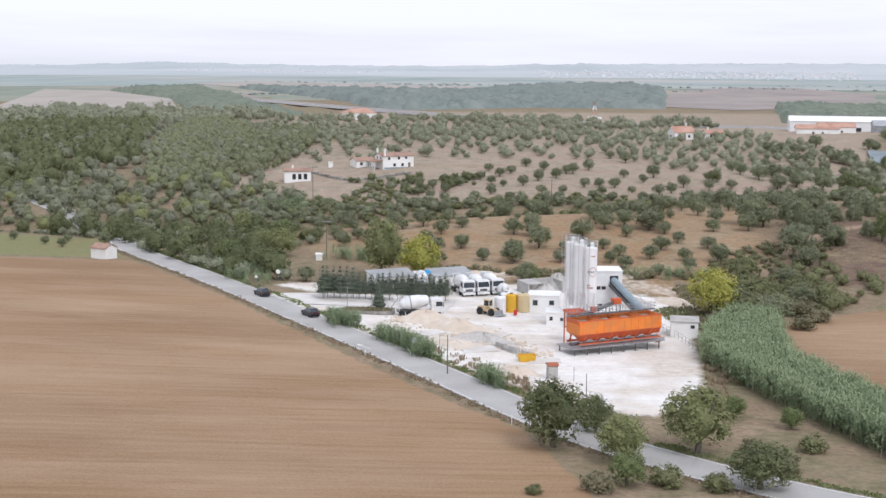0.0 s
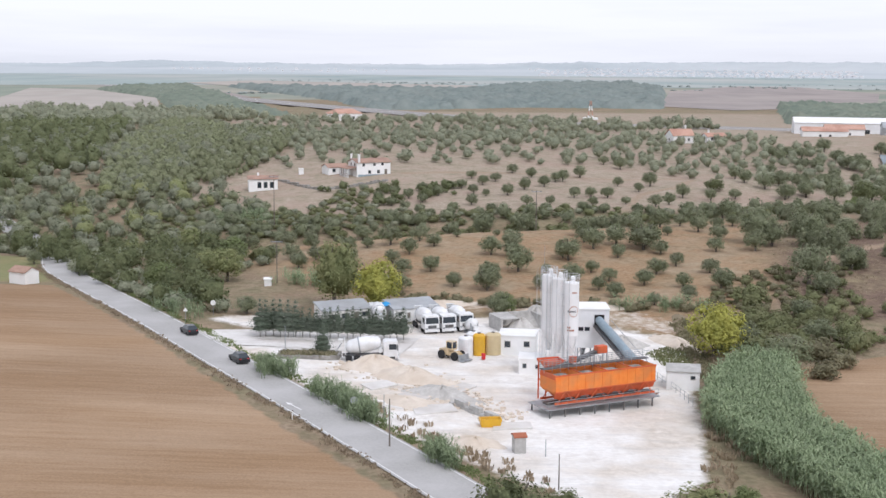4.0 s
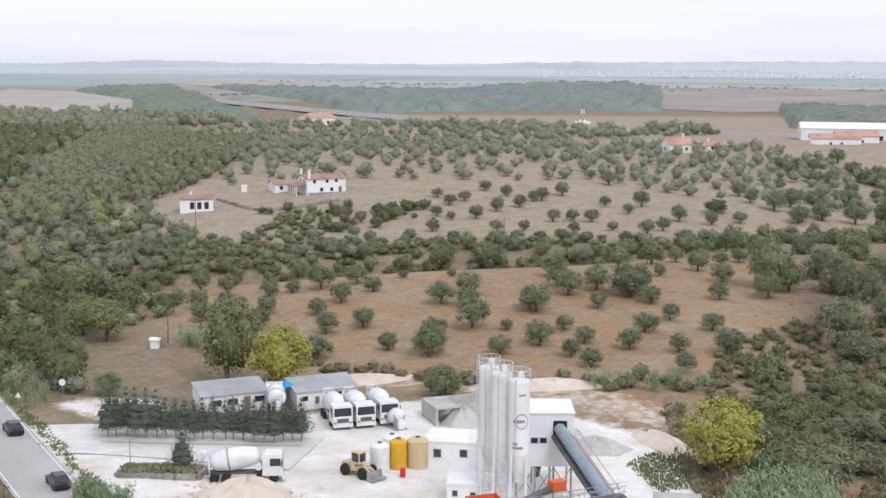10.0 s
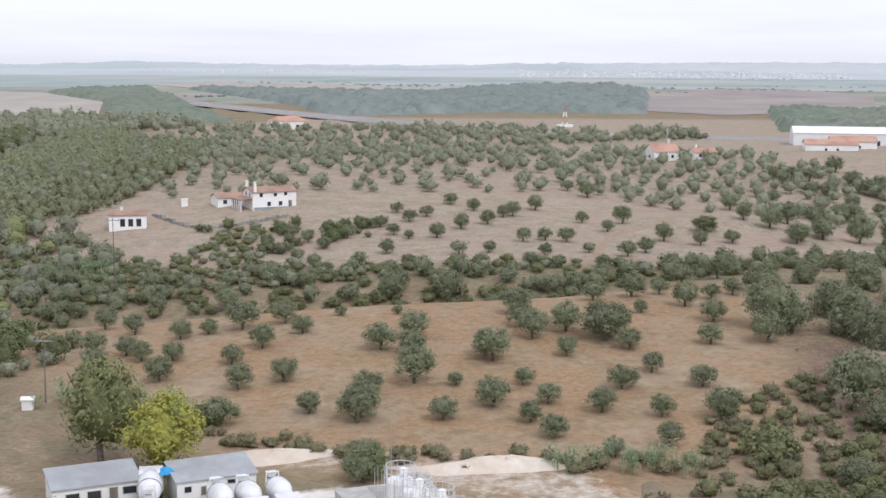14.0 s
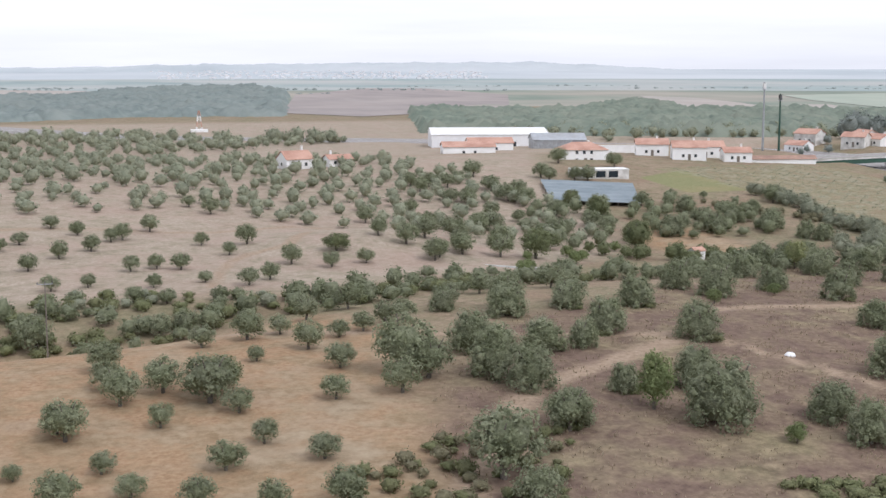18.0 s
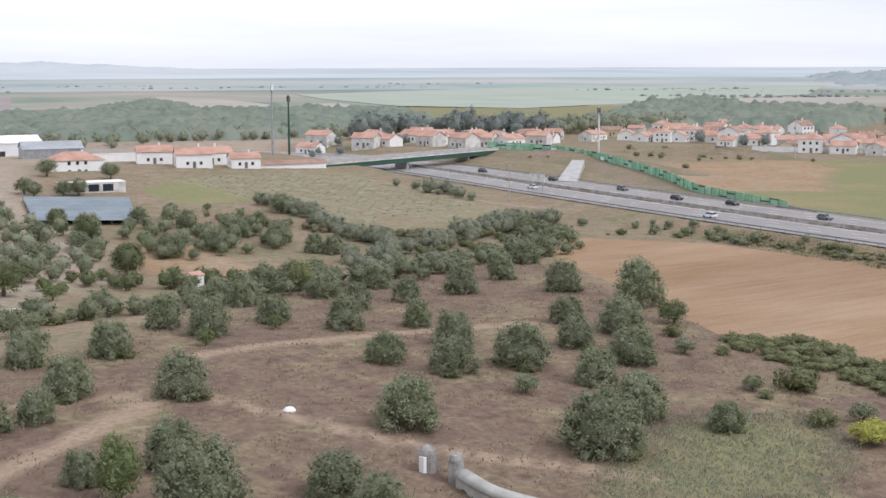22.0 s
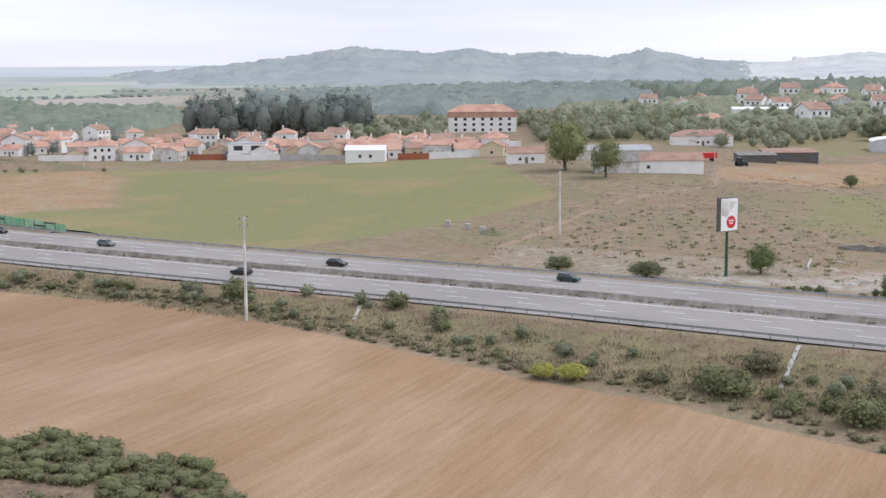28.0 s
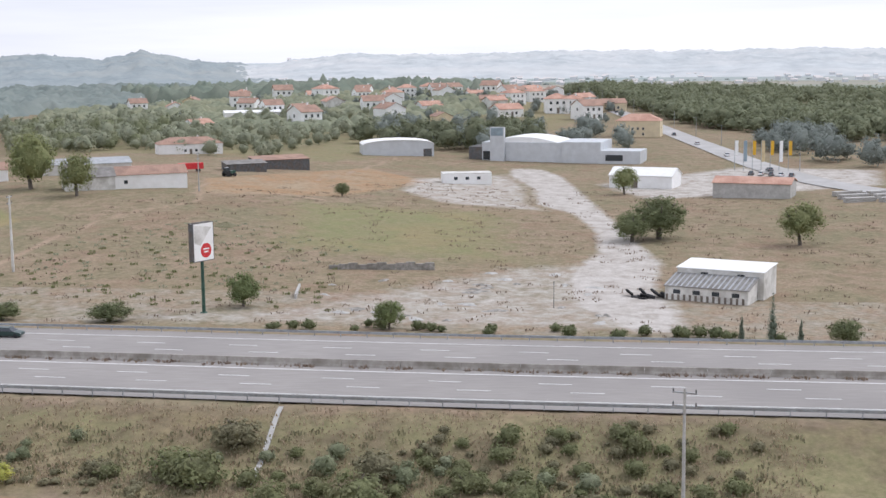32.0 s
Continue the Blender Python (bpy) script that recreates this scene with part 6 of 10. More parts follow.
blocks = thing("block_row", "low row of stacked concrete blocks", "blocks", pose(9.0, 198.5, 0, 0, 0, -58))
for i in range(9):
    part("block", Mesh().box(-5.2 + i * 1.15, -0.3 + 0.1 * (i % 2), -0.1, -4.1 + i * 1.15, 0.5 + 0.1 * (i % 3), 0.55 + 0.1 * (i % 2)), M_CONCRETE, blocks)
    if i % 3:
        part("block", Mesh().box(-5.2 + i * 1.15, -0.2, 0.62, -4.1 + i * 1.15, 0.45, 1.15), M_CONCRETE, blocks)
skip = thing("yellow_skip", "yellow steel skip beside rubble", "skip", pose(11.0, 192.6, 0, 0, 0, 8))
part("body", Mesh().add([(-1.1, -0.6, 0.1), (1.1, -0.6, 0.1), (1.1, 0.6, 0.1), (-1.1, 0.6, 0.1), (-1.3, -0.75, 1.2), (1.3, -0.75, 1.2), (1.3, 0.75, 1.2), (-1.3, 0.75, 1.2), (-1.2, -0.65, 1.2), (1.2, -0.65, 1.2), (1.2, 0.65, 1.2), (-1.2, 0.65, 1.2), (-1.0, -0.5, 0.3), (1.0, -0.5, 0.3), (1.0, 0.5, 0.3), (-1.0, 0.5, 0.3)],
     [(0, 1, 5, 4), (1, 2, 6, 5), (2, 3, 7, 6), (3, 0, 4, 7), (3, 2, 1, 0), (4, 5, 9, 8), (5, 6, 10, 9), (6, 7, 11, 10), (7, 4, 8, 11), (8, 9, 13, 12), (9, 10, 14, 13), (10, 11, 15, 14), (11, 8, 12, 15), (12, 13, 14, 15)]), M_YELLOW, skip)
part("skid", Mesh().box(-1.1, -0.5, -0.05, 1.1, -0.35, 0.1).box(-1.1, 0.35, -0.05, 1.1, 0.5, 0.1), M_DARKMETAL, skip)

for x, y, r, h, mt, lab in ((10.4, 233.0, 0.95, 2.9, M_YELLOW, "upright yellow admixture tank"), (8.4, 232.4, 1.1, 2.6, M_TRUCK, "upright white admixture tank"), (12.5, 233.6, 1.2, 2.9, M_BEIGE, "upright beige admixture tank"), (9.6, 235.4, 1.1, 2.7, M_TRUCK, "upright white tank behind the others")):
    tk = thing("tank", lab, "tank", pose(x, y, 0), "admixture tanks")
    part("shell", Mesh().lathe([(r, -0.05), (r, h), (r * 0.8, h + 0.22), (0.25, h + 0.34)], 22), mt, tk)
    part("lid", Mesh().lathe([(0.26, h + 0.33), (0.26, h + 0.45), (0.1, h + 0.47)], 12), M_DARKMETAL, tk)
    part("band", Mesh().lathe([(r + 0.02, h * 0.5), (r + 0.02, h * 0.5 + 0.08)], 22), mt, tk)
for x, y in ((11.0, 229.8), (7.6, 230.2)):
    dr = thing("red_drum", "small red steel drum in the yard", "drum", pose(x, y, 0))
    part("shell", Mesh().lathe([(0.3, 0), (0.3, 0.85), (0.27, 0.88)], 14), M_REDP, dr)

# vehicles
def wheel(parent, x, y, r, w):
    wh = thing("wheel", "", "")
    wh.parent = parent
    wh.matrix_basis = pose(x, y, r, 90)
    part("tyre", Mesh().lathe([(r * 0.62, -w / 2), (r * 0.95, -w / 2), (r, -w / 3), (r, w / 3), (r * 0.95, w / 2), (r * 0.62, w / 2)], 18), M_RUBBER, wh)
    part("rim", Mesh().lathe([(r * 0.6, -w / 2 + 0.03), (r * 0.3, -w / 2 + 0.06), (r * 0.3, w / 2 - 0.06), (r * 0.6, w / 2 - 0.03)], 14), M_METAL, wh)


def mixer_truck(x, y, rz, label):
    t = thing("mixer_truck", label, "truck", pose(x, y, ground_z(x, y), 0, 0, rz), "concrete mixer trucks")
    part("cab", Mesh().prism([(1.9, 0.75), (4.05, 0.75), (4.1, 1.5), (3.95, 2.95), (2.2, 3.0), (1.9, 2.8)], -1.2, 1.2), M_TRUCK, t)
    part("windscreen", Mesh().add([(4.12, -1.08, 1.75), (4.12, 1.08, 1.75), (3.99, 1.02, 2.7), (3.99, -1.02, 2.7)], [(0, 1, 2, 3)]), M_GLASS, t)
    for s in (-1.22, 1.22):
        part("side_window", Mesh().box(2.7, s - 0.01, 1.8, 3.8, s + 0.01, 2.6), M_GLASS, t)
        part("mirror", Mesh().box(3.9, s * 1.12 - 0.06, 1.7, 4.02, s * 1.12 + 0.06, 2.5), M_DARKMETAL, t)
        part("headlight", Mesh().box(4.08, s * 0.78 - 0.2, 0.8, 4.13, s * 0.78 + 0.2, 1.05), M_METAL, t)
    part("grille", Mesh().box(4.08, -0.7, 0.95, 4.14, 0.7, 1.45), M_DARKMETAL, t)
    part("bumper", Mesh().box(3.95, -1.22, 0.4, 4.2, 1.22, 0.8), M_TRUCK, t)
    part("chassis", Mesh().box(-4.0, -0.45, 0.75, 3.6, 0.45, 1.05), M_DARKMETAL, t)
    drum = part("drum", Mesh().lathe([(0.5, -2.9), (0.85, -2.6), (1.15, -1.2), (1.2, 0.3), (0.95, 1.7), (0.45, 2.3), (0.3, 2.35)], 24), M_TRUCK, t, smooth=True)
    drum.matrix_basis = pose(-1.3, 0, 2.3, 0, 81, 0) @ pose(0, 0, 0, 180)
    part("drum_ring", Mesh().lathe([(1.22, 0.2), (1.26, 0.3), (1.22, 0.4)], 24), M_METAL, t).matrix_basis = drum.matrix_basis
    part("water_tank", Mesh().lathe([(0.35, -0.9), (0.38, -0.8), (0.38, 0.8), (0.35, 0.9)], 14), M_TRUCK, t).matrix_basis = pose(1.5, 0, 1.6, 90)
    part("hopper", Mesh().add([(-4.6, -0.55, 3.2), (-3.9, -0.55, 3.2), (-3.9, 0.55, 3.2), (-4.6, 0.55, 3.2), (-4.4, -0.3, 2.7), (-4.0, -0.3, 2.7), (-4.0, 0.3, 2.7), (-4.4, 0.3, 2.7)], [(0, 4, 5, 1), (1, 5, 6, 2), (2, 6, 7, 3), (3, 7, 4, 0)]), M_TRUCK, t)
    part("chute", Mesh().add([(-4.0, -0.3, 2.9), (-4.0, 0.3, 2.9), (-4.9, 0.35, 1.5), (-4.9, -0.35, 1.5), (-4.1, -0.3, 2.6), (-4.1, 0.3, 2.6), (-5.0, 0.35, 1.3), (-5.0, -0.35, 1.3)], [(0, 1, 2, 3), (7, 6, 5, 4), (0, 3, 7, 4), (1, 5, 6, 2)]), M_METAL, t)
    part("rear_frame", Mesh().tube((-3.6, -0.8, 1.0), (-3.7, -0.6, 3.4), 0.06, n=6).tube((-3.6, 0.8, 1.0), (-3.7, 0.6, 3.4), 0.06, n=6).tube((-3.7, -0.6, 3.3), (-3.7, 0.6, 3.3), 0.06, n=6), M_TRUCK, t)
    for wx in (3.1, 1.7, -1.9, -3.1):
        for s in (-0.95, 0.95):
            wheel(t, wx, s, 0.5, 0.32)
    return t


mixer_truck(1.9, 251.4, -72, "white concrete mixer truck parked nose out")
mixer_truck(4.5, 252.3, -70, "white concrete mixer truck parked between two others")
mixer_truck(7.3, 253.6, -70, "white concrete mixer truck with a dark grille")
mixer_truck(-5.6, 227.4, 6, "white concrete mixer truck parked beside a sand heap")
mixer_truck(-6.0, 256.0, 100, "old white mixer truck parked behind trimmed trees")
tarp = thing("tarpaulin", "crumpled blue tarpaulin on an old truck", "tarpaulin", pose(-4.9, 258.6, 2.6, 0, 0, 20))
part("sheet", Mesh().add([(-0.9, -0.7, 0), (0.9, -0.8, 0.1), (1.0, 0.7, -0.1), (-0.8, 0.8, 0), (0, 0, 0.75), (0.4, -0.3, 0.6), (-0.5, 0.2, 0.55)], [(0, 1, 5), (0, 5, 4), (5, 1, 2), (4, 5, 2), (4, 2, 3), (6, 4, 3), (0, 6, 3), (0, 4, 6)]), M_BLUE, tarp)
pump = thing("small_mixer", "small white stationary drum on a frame", "mixer", pose(9.5, 249.0, 0, 0, 0, -60))
dd = part("drum", Mesh().lathe([(0.4, -1.3), (0.85, -0.9), (0.95, 0.1), (0.5, 1.2), (0.3, 1.25)], 20), M_TRUCK, pump, smooth=True)
dd.matrix_basis = pose(0, 0, 1.5, 0, 65, 0)
part("stand", Mesh().box(-1.2, -0.7, 0, -1.0, 0.7, 1.2).box(0.7, -0.7, 0, 0.9, 0.7, 1.8).box(-1.3, -0.75, -0.05, 1.5, 0.75, 0.15), M_METAL, pump)
part("control_box", Mesh().box(1.0, -0.4, 0.1, 1.5, 0.4, 1.3), M_TRUCK, pump)

loader = thing("wheel_loader", "dirty yellow wheel loader with a grey bucket", "loader", pose(6.4, 229.8, 0, 0, 0, -40) @ Matrix.Diagonal((0.84, 0.84, 0.9, 1)))
part("engine_body", Mesh().prism([(-2.6, 0.7), (-0.3, 0.7), (-0.3, 1.7), (-2.4, 1.6)], -0.75, 0.75), M_LOADER, loader)
part("front_frame", Mesh().box(-0.3, -0.5, 0.6, 1.6, 0.5, 1.3), M_LOADER, loader)
part("cab", Mesh().box(-0.9, -0.65, 1.6, 0.5, 0.65, 1.8).box(-0.9, -0.65, 2.85, 0.5, 0.65, 3.0).box(-0.9, -0.65, 1.8, -0.78, -0.53, 2.85).box(-0.9, 0.53, 1.8, -0.78, 0.65, 2.85).box(0.38, -0.65, 1.8, 0.5, -0.53, 2.85).box(0.38, 0.53, 1.8, 0.5, 0.65, 2.85), M_LOADER, loader)
part("cab_glass", Mesh().box(-0.84, -0.6, 1.82, 0.44, 0.6, 2.83), M_GLASS, loader)
part("bucket", Mesh().prism([(2.5, 0.1), (3.5, 0.1), (3.55, 0.25), (2.7, 0.3), (2.6, 1.1), (2.4, 1.1)], -1.3, 1.3), M_METAL, loader)
for s in (-0.45, 0.45):
    part("lift_arm", Mesh().prism([(0.8, 1.3), (1.1, 1.5), (2.6, 0.6), (2.5, 0.4)], s - 0.1, s + 0.1), M_LOADER, loader)
for wx in (-1.7, 1.3):
    for s in (-0.95, 0.95):
        wheel(loader, wx, s, 0.72, 0.5)


def car(x, y, rz, paint, label, z=None, estate=False, name="car", group="cars on the road"):
    c = thing(name, label, "car", pose(x, y, ground_z(x, y) + 0.12 if z is None else z, 0, 0, rz), group)
    b = Mesh()
    prof = [(-2.1, 0.28), (2.05, 0.28), (2.15, 0.5), (2.08, 0.72), (1.0, 0.92), (-1.95, 0.95), (-2.15, 0.75)]
    n = len(prof)
    v = [(px_, s * (0.86 if pz < 0.6 else 0.84), pz) for s in (-1, 1) for px_, pz in prof]
    b.add(v, [tuple(range(n)), tuple(range(2 * n - 1, n - 1, -1))] + [((i + 1) % n, i, n + i, n + (i + 1) % n) for i in range(n)])
    part("body", b, paint, c)
    top = [(1.0, 0.92), (0.25, 1.42), (-1.45 if not estate else -1.85, 1.44), (-2.0, 0.95)]
    g = Mesh()
    v = [(px_, s * (0.8 if pz < 1.0 else 0.6), pz) for s in (-1, 1) for px_, pz in top]
    g.add(v, [(0, 1, 2, 3), (7, 6, 5, 4), (1, 0, 4, 5), (3, 2, 6, 7)])
    part("glasshouse", g, M_GLASS, c)
    v = [(px_, s * 0.61, pz + dz) for dz in (0.0, 0.05) for s in (-1, 1) for px_, pz in (top[1], top[2])]
    part("roof", Mesh().add(v, [(0, 1, 3, 2), (6, 7, 5, 4), (0, 4, 5, 1), (1, 5, 7, 3), (3, 7, 6, 2), (2, 6, 4, 0)]), paint, c)
    for s in (-0.6, 0.6):
        part("headlight", Mesh().box(2.06, s - 0.16, 0.58, 2.13, s + 0.16, 0.7), M_METAL, c)
        part("tail_light", Mesh().box(-2.14, s - 0.14, 0.7, -2.06, s + 0.14, 0.85), M_REDP, c)
    for wx in (-1.3, 1.32):
        for s in (-0.78, 0.78):
            wheel(c, wx, s, 0.31, 0.2)
    return c


car(-35.0, 242.6, 119, M_CARBLACK, "black hatchback driving on the country road")
car(-24.0, 223.0, 119, M_CARBLACK, "black saloon driving on the country road")
MCARS = [(300, 12.6, M_CARGREEN, "dark green hatchback on the motorway", 1), (345, 8.6, M_CARBLACK, "black saloon on the motorway", 1), (358, -8.6, M_CARBLACK, "black estate car on the motorway", -1), (405, 8.8, M_CARGREY, "dark grey saloon on the motorway", 1),
         (432, -12.8, M_CARWHITE, "white car on the near carriageway", -1), (448, 12.6, M_CARBLACK, "black car on the far carriageway", 1), (470, 8.8, M_CARBLACK, "black saloon on the far carriageway", 1), (500, 12.6, M_CARGREY, "grey car on the far carriageway", 1), (520, -8.8, M_CARWHITE, "white car heading for the bridge", -1), (545, 12.4, M_CARBLACK, "black van-like car near the bridge", 1), (578, 8.8, M_CARBLACK, "black car under the bridge", 1)]
for s_, o_, paint, lab, way in MCARS:
    k_ = int(np.argmin(np.abs(MW[:, 1] - s_)))
    a_ = math.degrees(math.atan2(*(MW[k_ + 1] - MW[k_ - 1])[::-1]))
    p_ = offset(MW, o_)[k_]
    car(p_[0], p_[1], a_ + (0 if way < 0 else 180), paint, lab, MWAY_Z + 0.01, estate=paint is M_CARGREEN, group="cars on the motorway")

# the country house and its outbuilding
hz = 6.4
house = building("country_house", "white two-storey country house with tiled roof and tall chimneys", "house", -20.8, 469.9, 11.8, 7.0, 4.4, 28, "gable", 1.1, M_WHITE, M_TILE2,
                 [("f", -3.6, 3.7, 0.8, 0.9), ("f", 0.2, 3.7, 0.8, 0.8), ("f", 3.0, 3.8, 0.8, 0.8), ("f", -1.5, 1.4, 0.9, 1.0), ("f", 1.6, 1.4, 0.9, 1.0), ("l", -1.5, 3.8, 0.8, 0.9), ("l", 1.2, 3.8, 0.8, 0.9)], [("f", 4.2, 1.1, 0.9, 2.0)], [(-5.2, -3.4, 2.6), (-5.0, 3.2, 2.4)], z=hz, deep=3)
part("base_band", Mesh().box(-5.55, -3.56, 0, 5.55, -3.5, 0.6), M_BLUEGREY, house, "blue-grey painted base band")
building("house_wing", "low tiled wing of the country house with a brick porch", "house", -32.2, 473.5, 7.0, 5.5, 2.4, 28, "gable", 1.0, M_WHITE, M_TILE2, [("f", -1.6, 1.4, 1.0, 1.0)], [("f", 1.2, 1.1, 1.6, 2.2)], z=hz, deep=3)
porch = thing("porch", "tiled white porch with slender columns", "porch", pose(-27.5, 466.5, hz, 0, 0, -62))
part("roof", Mesh().add([(-3.4, -1.6, 2.5), (3.4, -1.6, 2.5), (3.4, 1.6, 3.0), (-3.4, 1.6, 3.0), (-3.4, -1.6, 2.65), (3.4, -1.6, 2.65), (3.4, 1.6, 3.15), (-3.4, 1.6, 3.15)], [(3, 2, 1, 0), (4, 5, 6, 7), (0, 1, 5, 4), (1, 2, 6, 5), (2, 3, 7, 6), (3, 0, 4, 7)]), M_TILE2, porch)
for i in range(5):
    part("column", Mesh().box(-3.2 + i * 1.55, -1.5, -2, -2.95 + i * 1.55, -1.25, 2.5), M_WHITE, porch)
part("brick_wall", Mesh().box(-3.3, 1.7, -2, 1.2, 1.9, 2.3), M_BRICKR, porch, "red brick porch wall")
building("garden_pavilion", "white garden pavilion with an open arcade and tiled roof", "pavilion", -52.6, 449.5, 8.8, 5.2, 3.2, 12, "gable", 0.9, M_WHITE, M_TILE2, [("f", -1.2, 1.4, 1.1, 1.8), ("f", 0.7, 1.4, 1.1, 1.8), ("f", 2.6, 1.4, 1.1, 1.8)], (), [(-1.4, 0, 1.7)], z=3.7, deep=3)
building("well_house", "tiny white well house", "well house", -43.4, 473.8, 1.6, 1.6, 1.8, 8, "flat", 0, M_WHITE, M_WHITE, z=6.2, deep=2)
wall_line = thing("stone_terrace", "long low dry-stone terrace wall below the house", "wall", pose(0, 0, 0))
for k, (x, y, a) in enumerate(along(smooth_line([(-48.8, 462.4), (-35.2, 444.7), (-24.8, 446.7), (-14.5, 455.3)], 3), 1.6)):
    part("stone", Mesh().box(-0.85, -0.4 - 0.1 * (k % 3), -1.0, 0.85, 0.4, 0.5 + 0.15 * (k % 4)), M_OLDSTONE, wall_line).matrix_basis = Matrix.Translation((x, y, ground_z(x, y))) @ Matrix.Rotation(a, 4, "Z")

# houses, warehouse and works round the fields
WIN3 = [("f", -2.2, 1.6, 0.9, 1.0), ("f", 2.2, 1.6, 0.9, 1.0), ("l", 0, 1.6, 0.9, 1.0)]
WIN6 = [("f", -2.6, 1.5, 0.9, 1.1), ("f", 2.6, 1.5, 0.9, 1.1), ("f", -2.6, 4.2, 0.9, 1.1), ("f", 0.0, 4.2, 0.9, 1.1), ("f", 2.6, 4.2, 0.9, 1.1), ("l", 0, 4.2, 0.9, 1.1), ("r", 0, 4.2, 0.9, 1.1)]
building("farmhouse", "white farmhouse with a red gabled roof among olives", "house", 100, 592, 9.5, 7.5, 3.2, 18, "gable", 2.6, M_WHITE, M_TILE, WIN3, [("f", 0, 1.1, 1, 2.1)], [(3, 1, 4.0)], z=10.2, deep=3)
building("farm_annex", "low white annex with a tiled roof", "house", 115, 597, 8.5, 6, 2.6, 15, "gable", 1.4, M_WHITE, M_TILE, WIN3, [], [(-2, 1, 2.6)], z=10.2, deep=3)
building("far_farmhouse", "distant white farmhouse with an orange tiled roof", "house", -62, 880, 22, 12, 4.5, 10, "hip", 3.0, M_WHITE, M_TILE, [("f", -5, 2, 1.4, 1.6), ("f", 0, 2, 1.4, 1.6), ("f", 5, 2, 1.4, 1.6)])
building("warehouse", "large white warehouse with a shallow pitched roof", "warehouse", 212, 745, 52, 36, 7.2, -12, "gable", 2.2, M_PANEL, M_WHITE, [("f", -10, 2.5, 3, 3), ("f", 10, 2.5, 3, 3)], z=5.5, deep=3)
building("warehouse_shed", "long grey lean-to beside the warehouse", "shed", 226, 690, 22, 16, 5, -12, "gable", 2.5, M_METAL, M_GREYROOF, z=7.5, deep=3)
building("tiled_shed", "low white shed with a red tiled roof", "shed", 176, 652, 20, 9, 3.6, -8, "gable", 1.8, M_WHITE, M_TILE, WIN3, z=9.0, deep=3)
building("tiled_shed", "low white shed with a red tiled roof beside the warehouse", "shed", 192, 676, 18, 9, 3.8, -8, "gable", 2.0, M_WHITE, M_TILE, WIN3, z=8.6, deep=3)
building("village_house", "white house with a red hipped roof above the net field", "house", 205, 607, 17, 11, 5.0, -10, "hip", 2.6, M_WHITE, M_TILE, WIN6, [("f", 0.5, 1.1, 1, 2.1)], [(3, 2, 2.8)], z=8.8, deep=3)
building("carport", "flat white open carport", "carport", 190, 553, 18, 7, 2.6, -8, "flat", 0, M_WORN, M_WHITE, [("f", -4, 1.2, 3, 2), ("f", 0, 1.2, 3, 2), ("f", 4, 1.2, 3, 2)], deep=3)
building("long_wall_house", "long low white wall with a red tiled coping", "wall", 278, 597, 26, 4, 2.4, -8, "gable", 1.2, M_WHITE, M_TILE2, z=7.2, deep=3)
for x, y, w, d, h, rz, lab in ((246, 606, 12, 10, 4.5, -20, "white house with a red gabled roof by the bridge"), (258, 618, 14, 9, 4.0, -15, "white house with red roof and chimneys by the bridge"), (262, 600, 10, 8, 3.4, -15, "small white house with a red roof by the bridge"), (240, 625, 12, 9, 4.2, -20, "white house with a tiled roof behind the others")):
    building("village_house", lab, "house", x, y, w, d, h, rz, "gable", d * 0.22, M_WHITE, M_TILE, WIN3, [("f", 0, 1.1, 1, 2.1)], [(2, 1, d * 0.22 + 0.9)], deep=3, group="village houses")
building("white_yard_wall", "long white yard wall behind a dry field", "wall", 228, 640, 34, 1.2, 2.6, -10, "flat", 0, M_WHITE, M_WHITE, deep=3)
net = thing("net_field", "field covered with grey-blue shade netting", "shade net")
nz = [(167.4, 543.4), (193.2, 533), (182.3, 501.5), (159.2, 510.5)]
g_ = Mesh()
nn = 12
for j in range(nn + 1):
    for i in range(nn + 1):
        u_, v_ = i / nn, j / nn
        x = (nz[0][0] * (1 - u_) + nz[1][0] * u_) * (1 - v_) + (nz[3][0] * (1 - u_) + nz[2][0] * u_) * v_
        y = (nz[0][1] * (1 - u_) + nz[1][1] * u_) * (1 - v_) + (nz[3][1] * (1 - u_) + nz[2][1] * u_) * v_
        g_.v.append((x, y, ground_z(x, y) + 1.3 - 0.35 * abs(math.sin(j * 1.57)) * 0.6))
g_.f = [(j * (nn + 1) + i, (j + 1) * (nn + 1) + i, (j + 1) * (nn + 1) + i + 1, j * (nn + 1) + i + 1) for j in range(nn) for i in range(nn)]
part("net", g_, M_NET, net)
for i in range(0, nn + 1, 3):
    for j in range(0, nn + 1, 3):
        x, y, z = g_.v[j * (nn + 1) + i]
        part("post", Mesh().tube((x, y, z - 1.6), (x, y, z), 0.06, n=6), M_WOOD, net)

# ---- bridge, barrier, masts, poles ----
bridge = thing("overbridge", "concrete road bridge with a dark green steel parapet over the motorway", "bridge", look((283, 600, 8.9), (390, 629, 8.9)))
bl = math.hypot(107, 29)
part("deck", Mesh().box(-4.5, -0.6, -bl, 4.5, 0.0, 0), M_WORN, bridge)
part("girder", Mesh().box(-4.35, -2.3, -bl + 2, -3.9, -0.7, -2), M_GREEND, bridge, "dark green steel girder")
part("girder", Mesh().box(3.9, -2.3, -bl + 2, 4.35, -0.7, -2), M_GREEND, bridge, "dark green steel girder")
part("parapet", Mesh().box(-4.6, 0.0, -bl, -4.4, 0.55, 0), M_CONCRETE, bridge, "pale parapet")
part("parapet", Mesh().box(4.4, 0.0, -bl, 4.6, 0.55, 0), M_CONCRETE, bridge, "pale parapet")
part("roadway", Mesh().box(-4.4, 0.004, -bl, 4.4, 0.05, 0), M_MOTOR, bridge, "asphalt roadway")
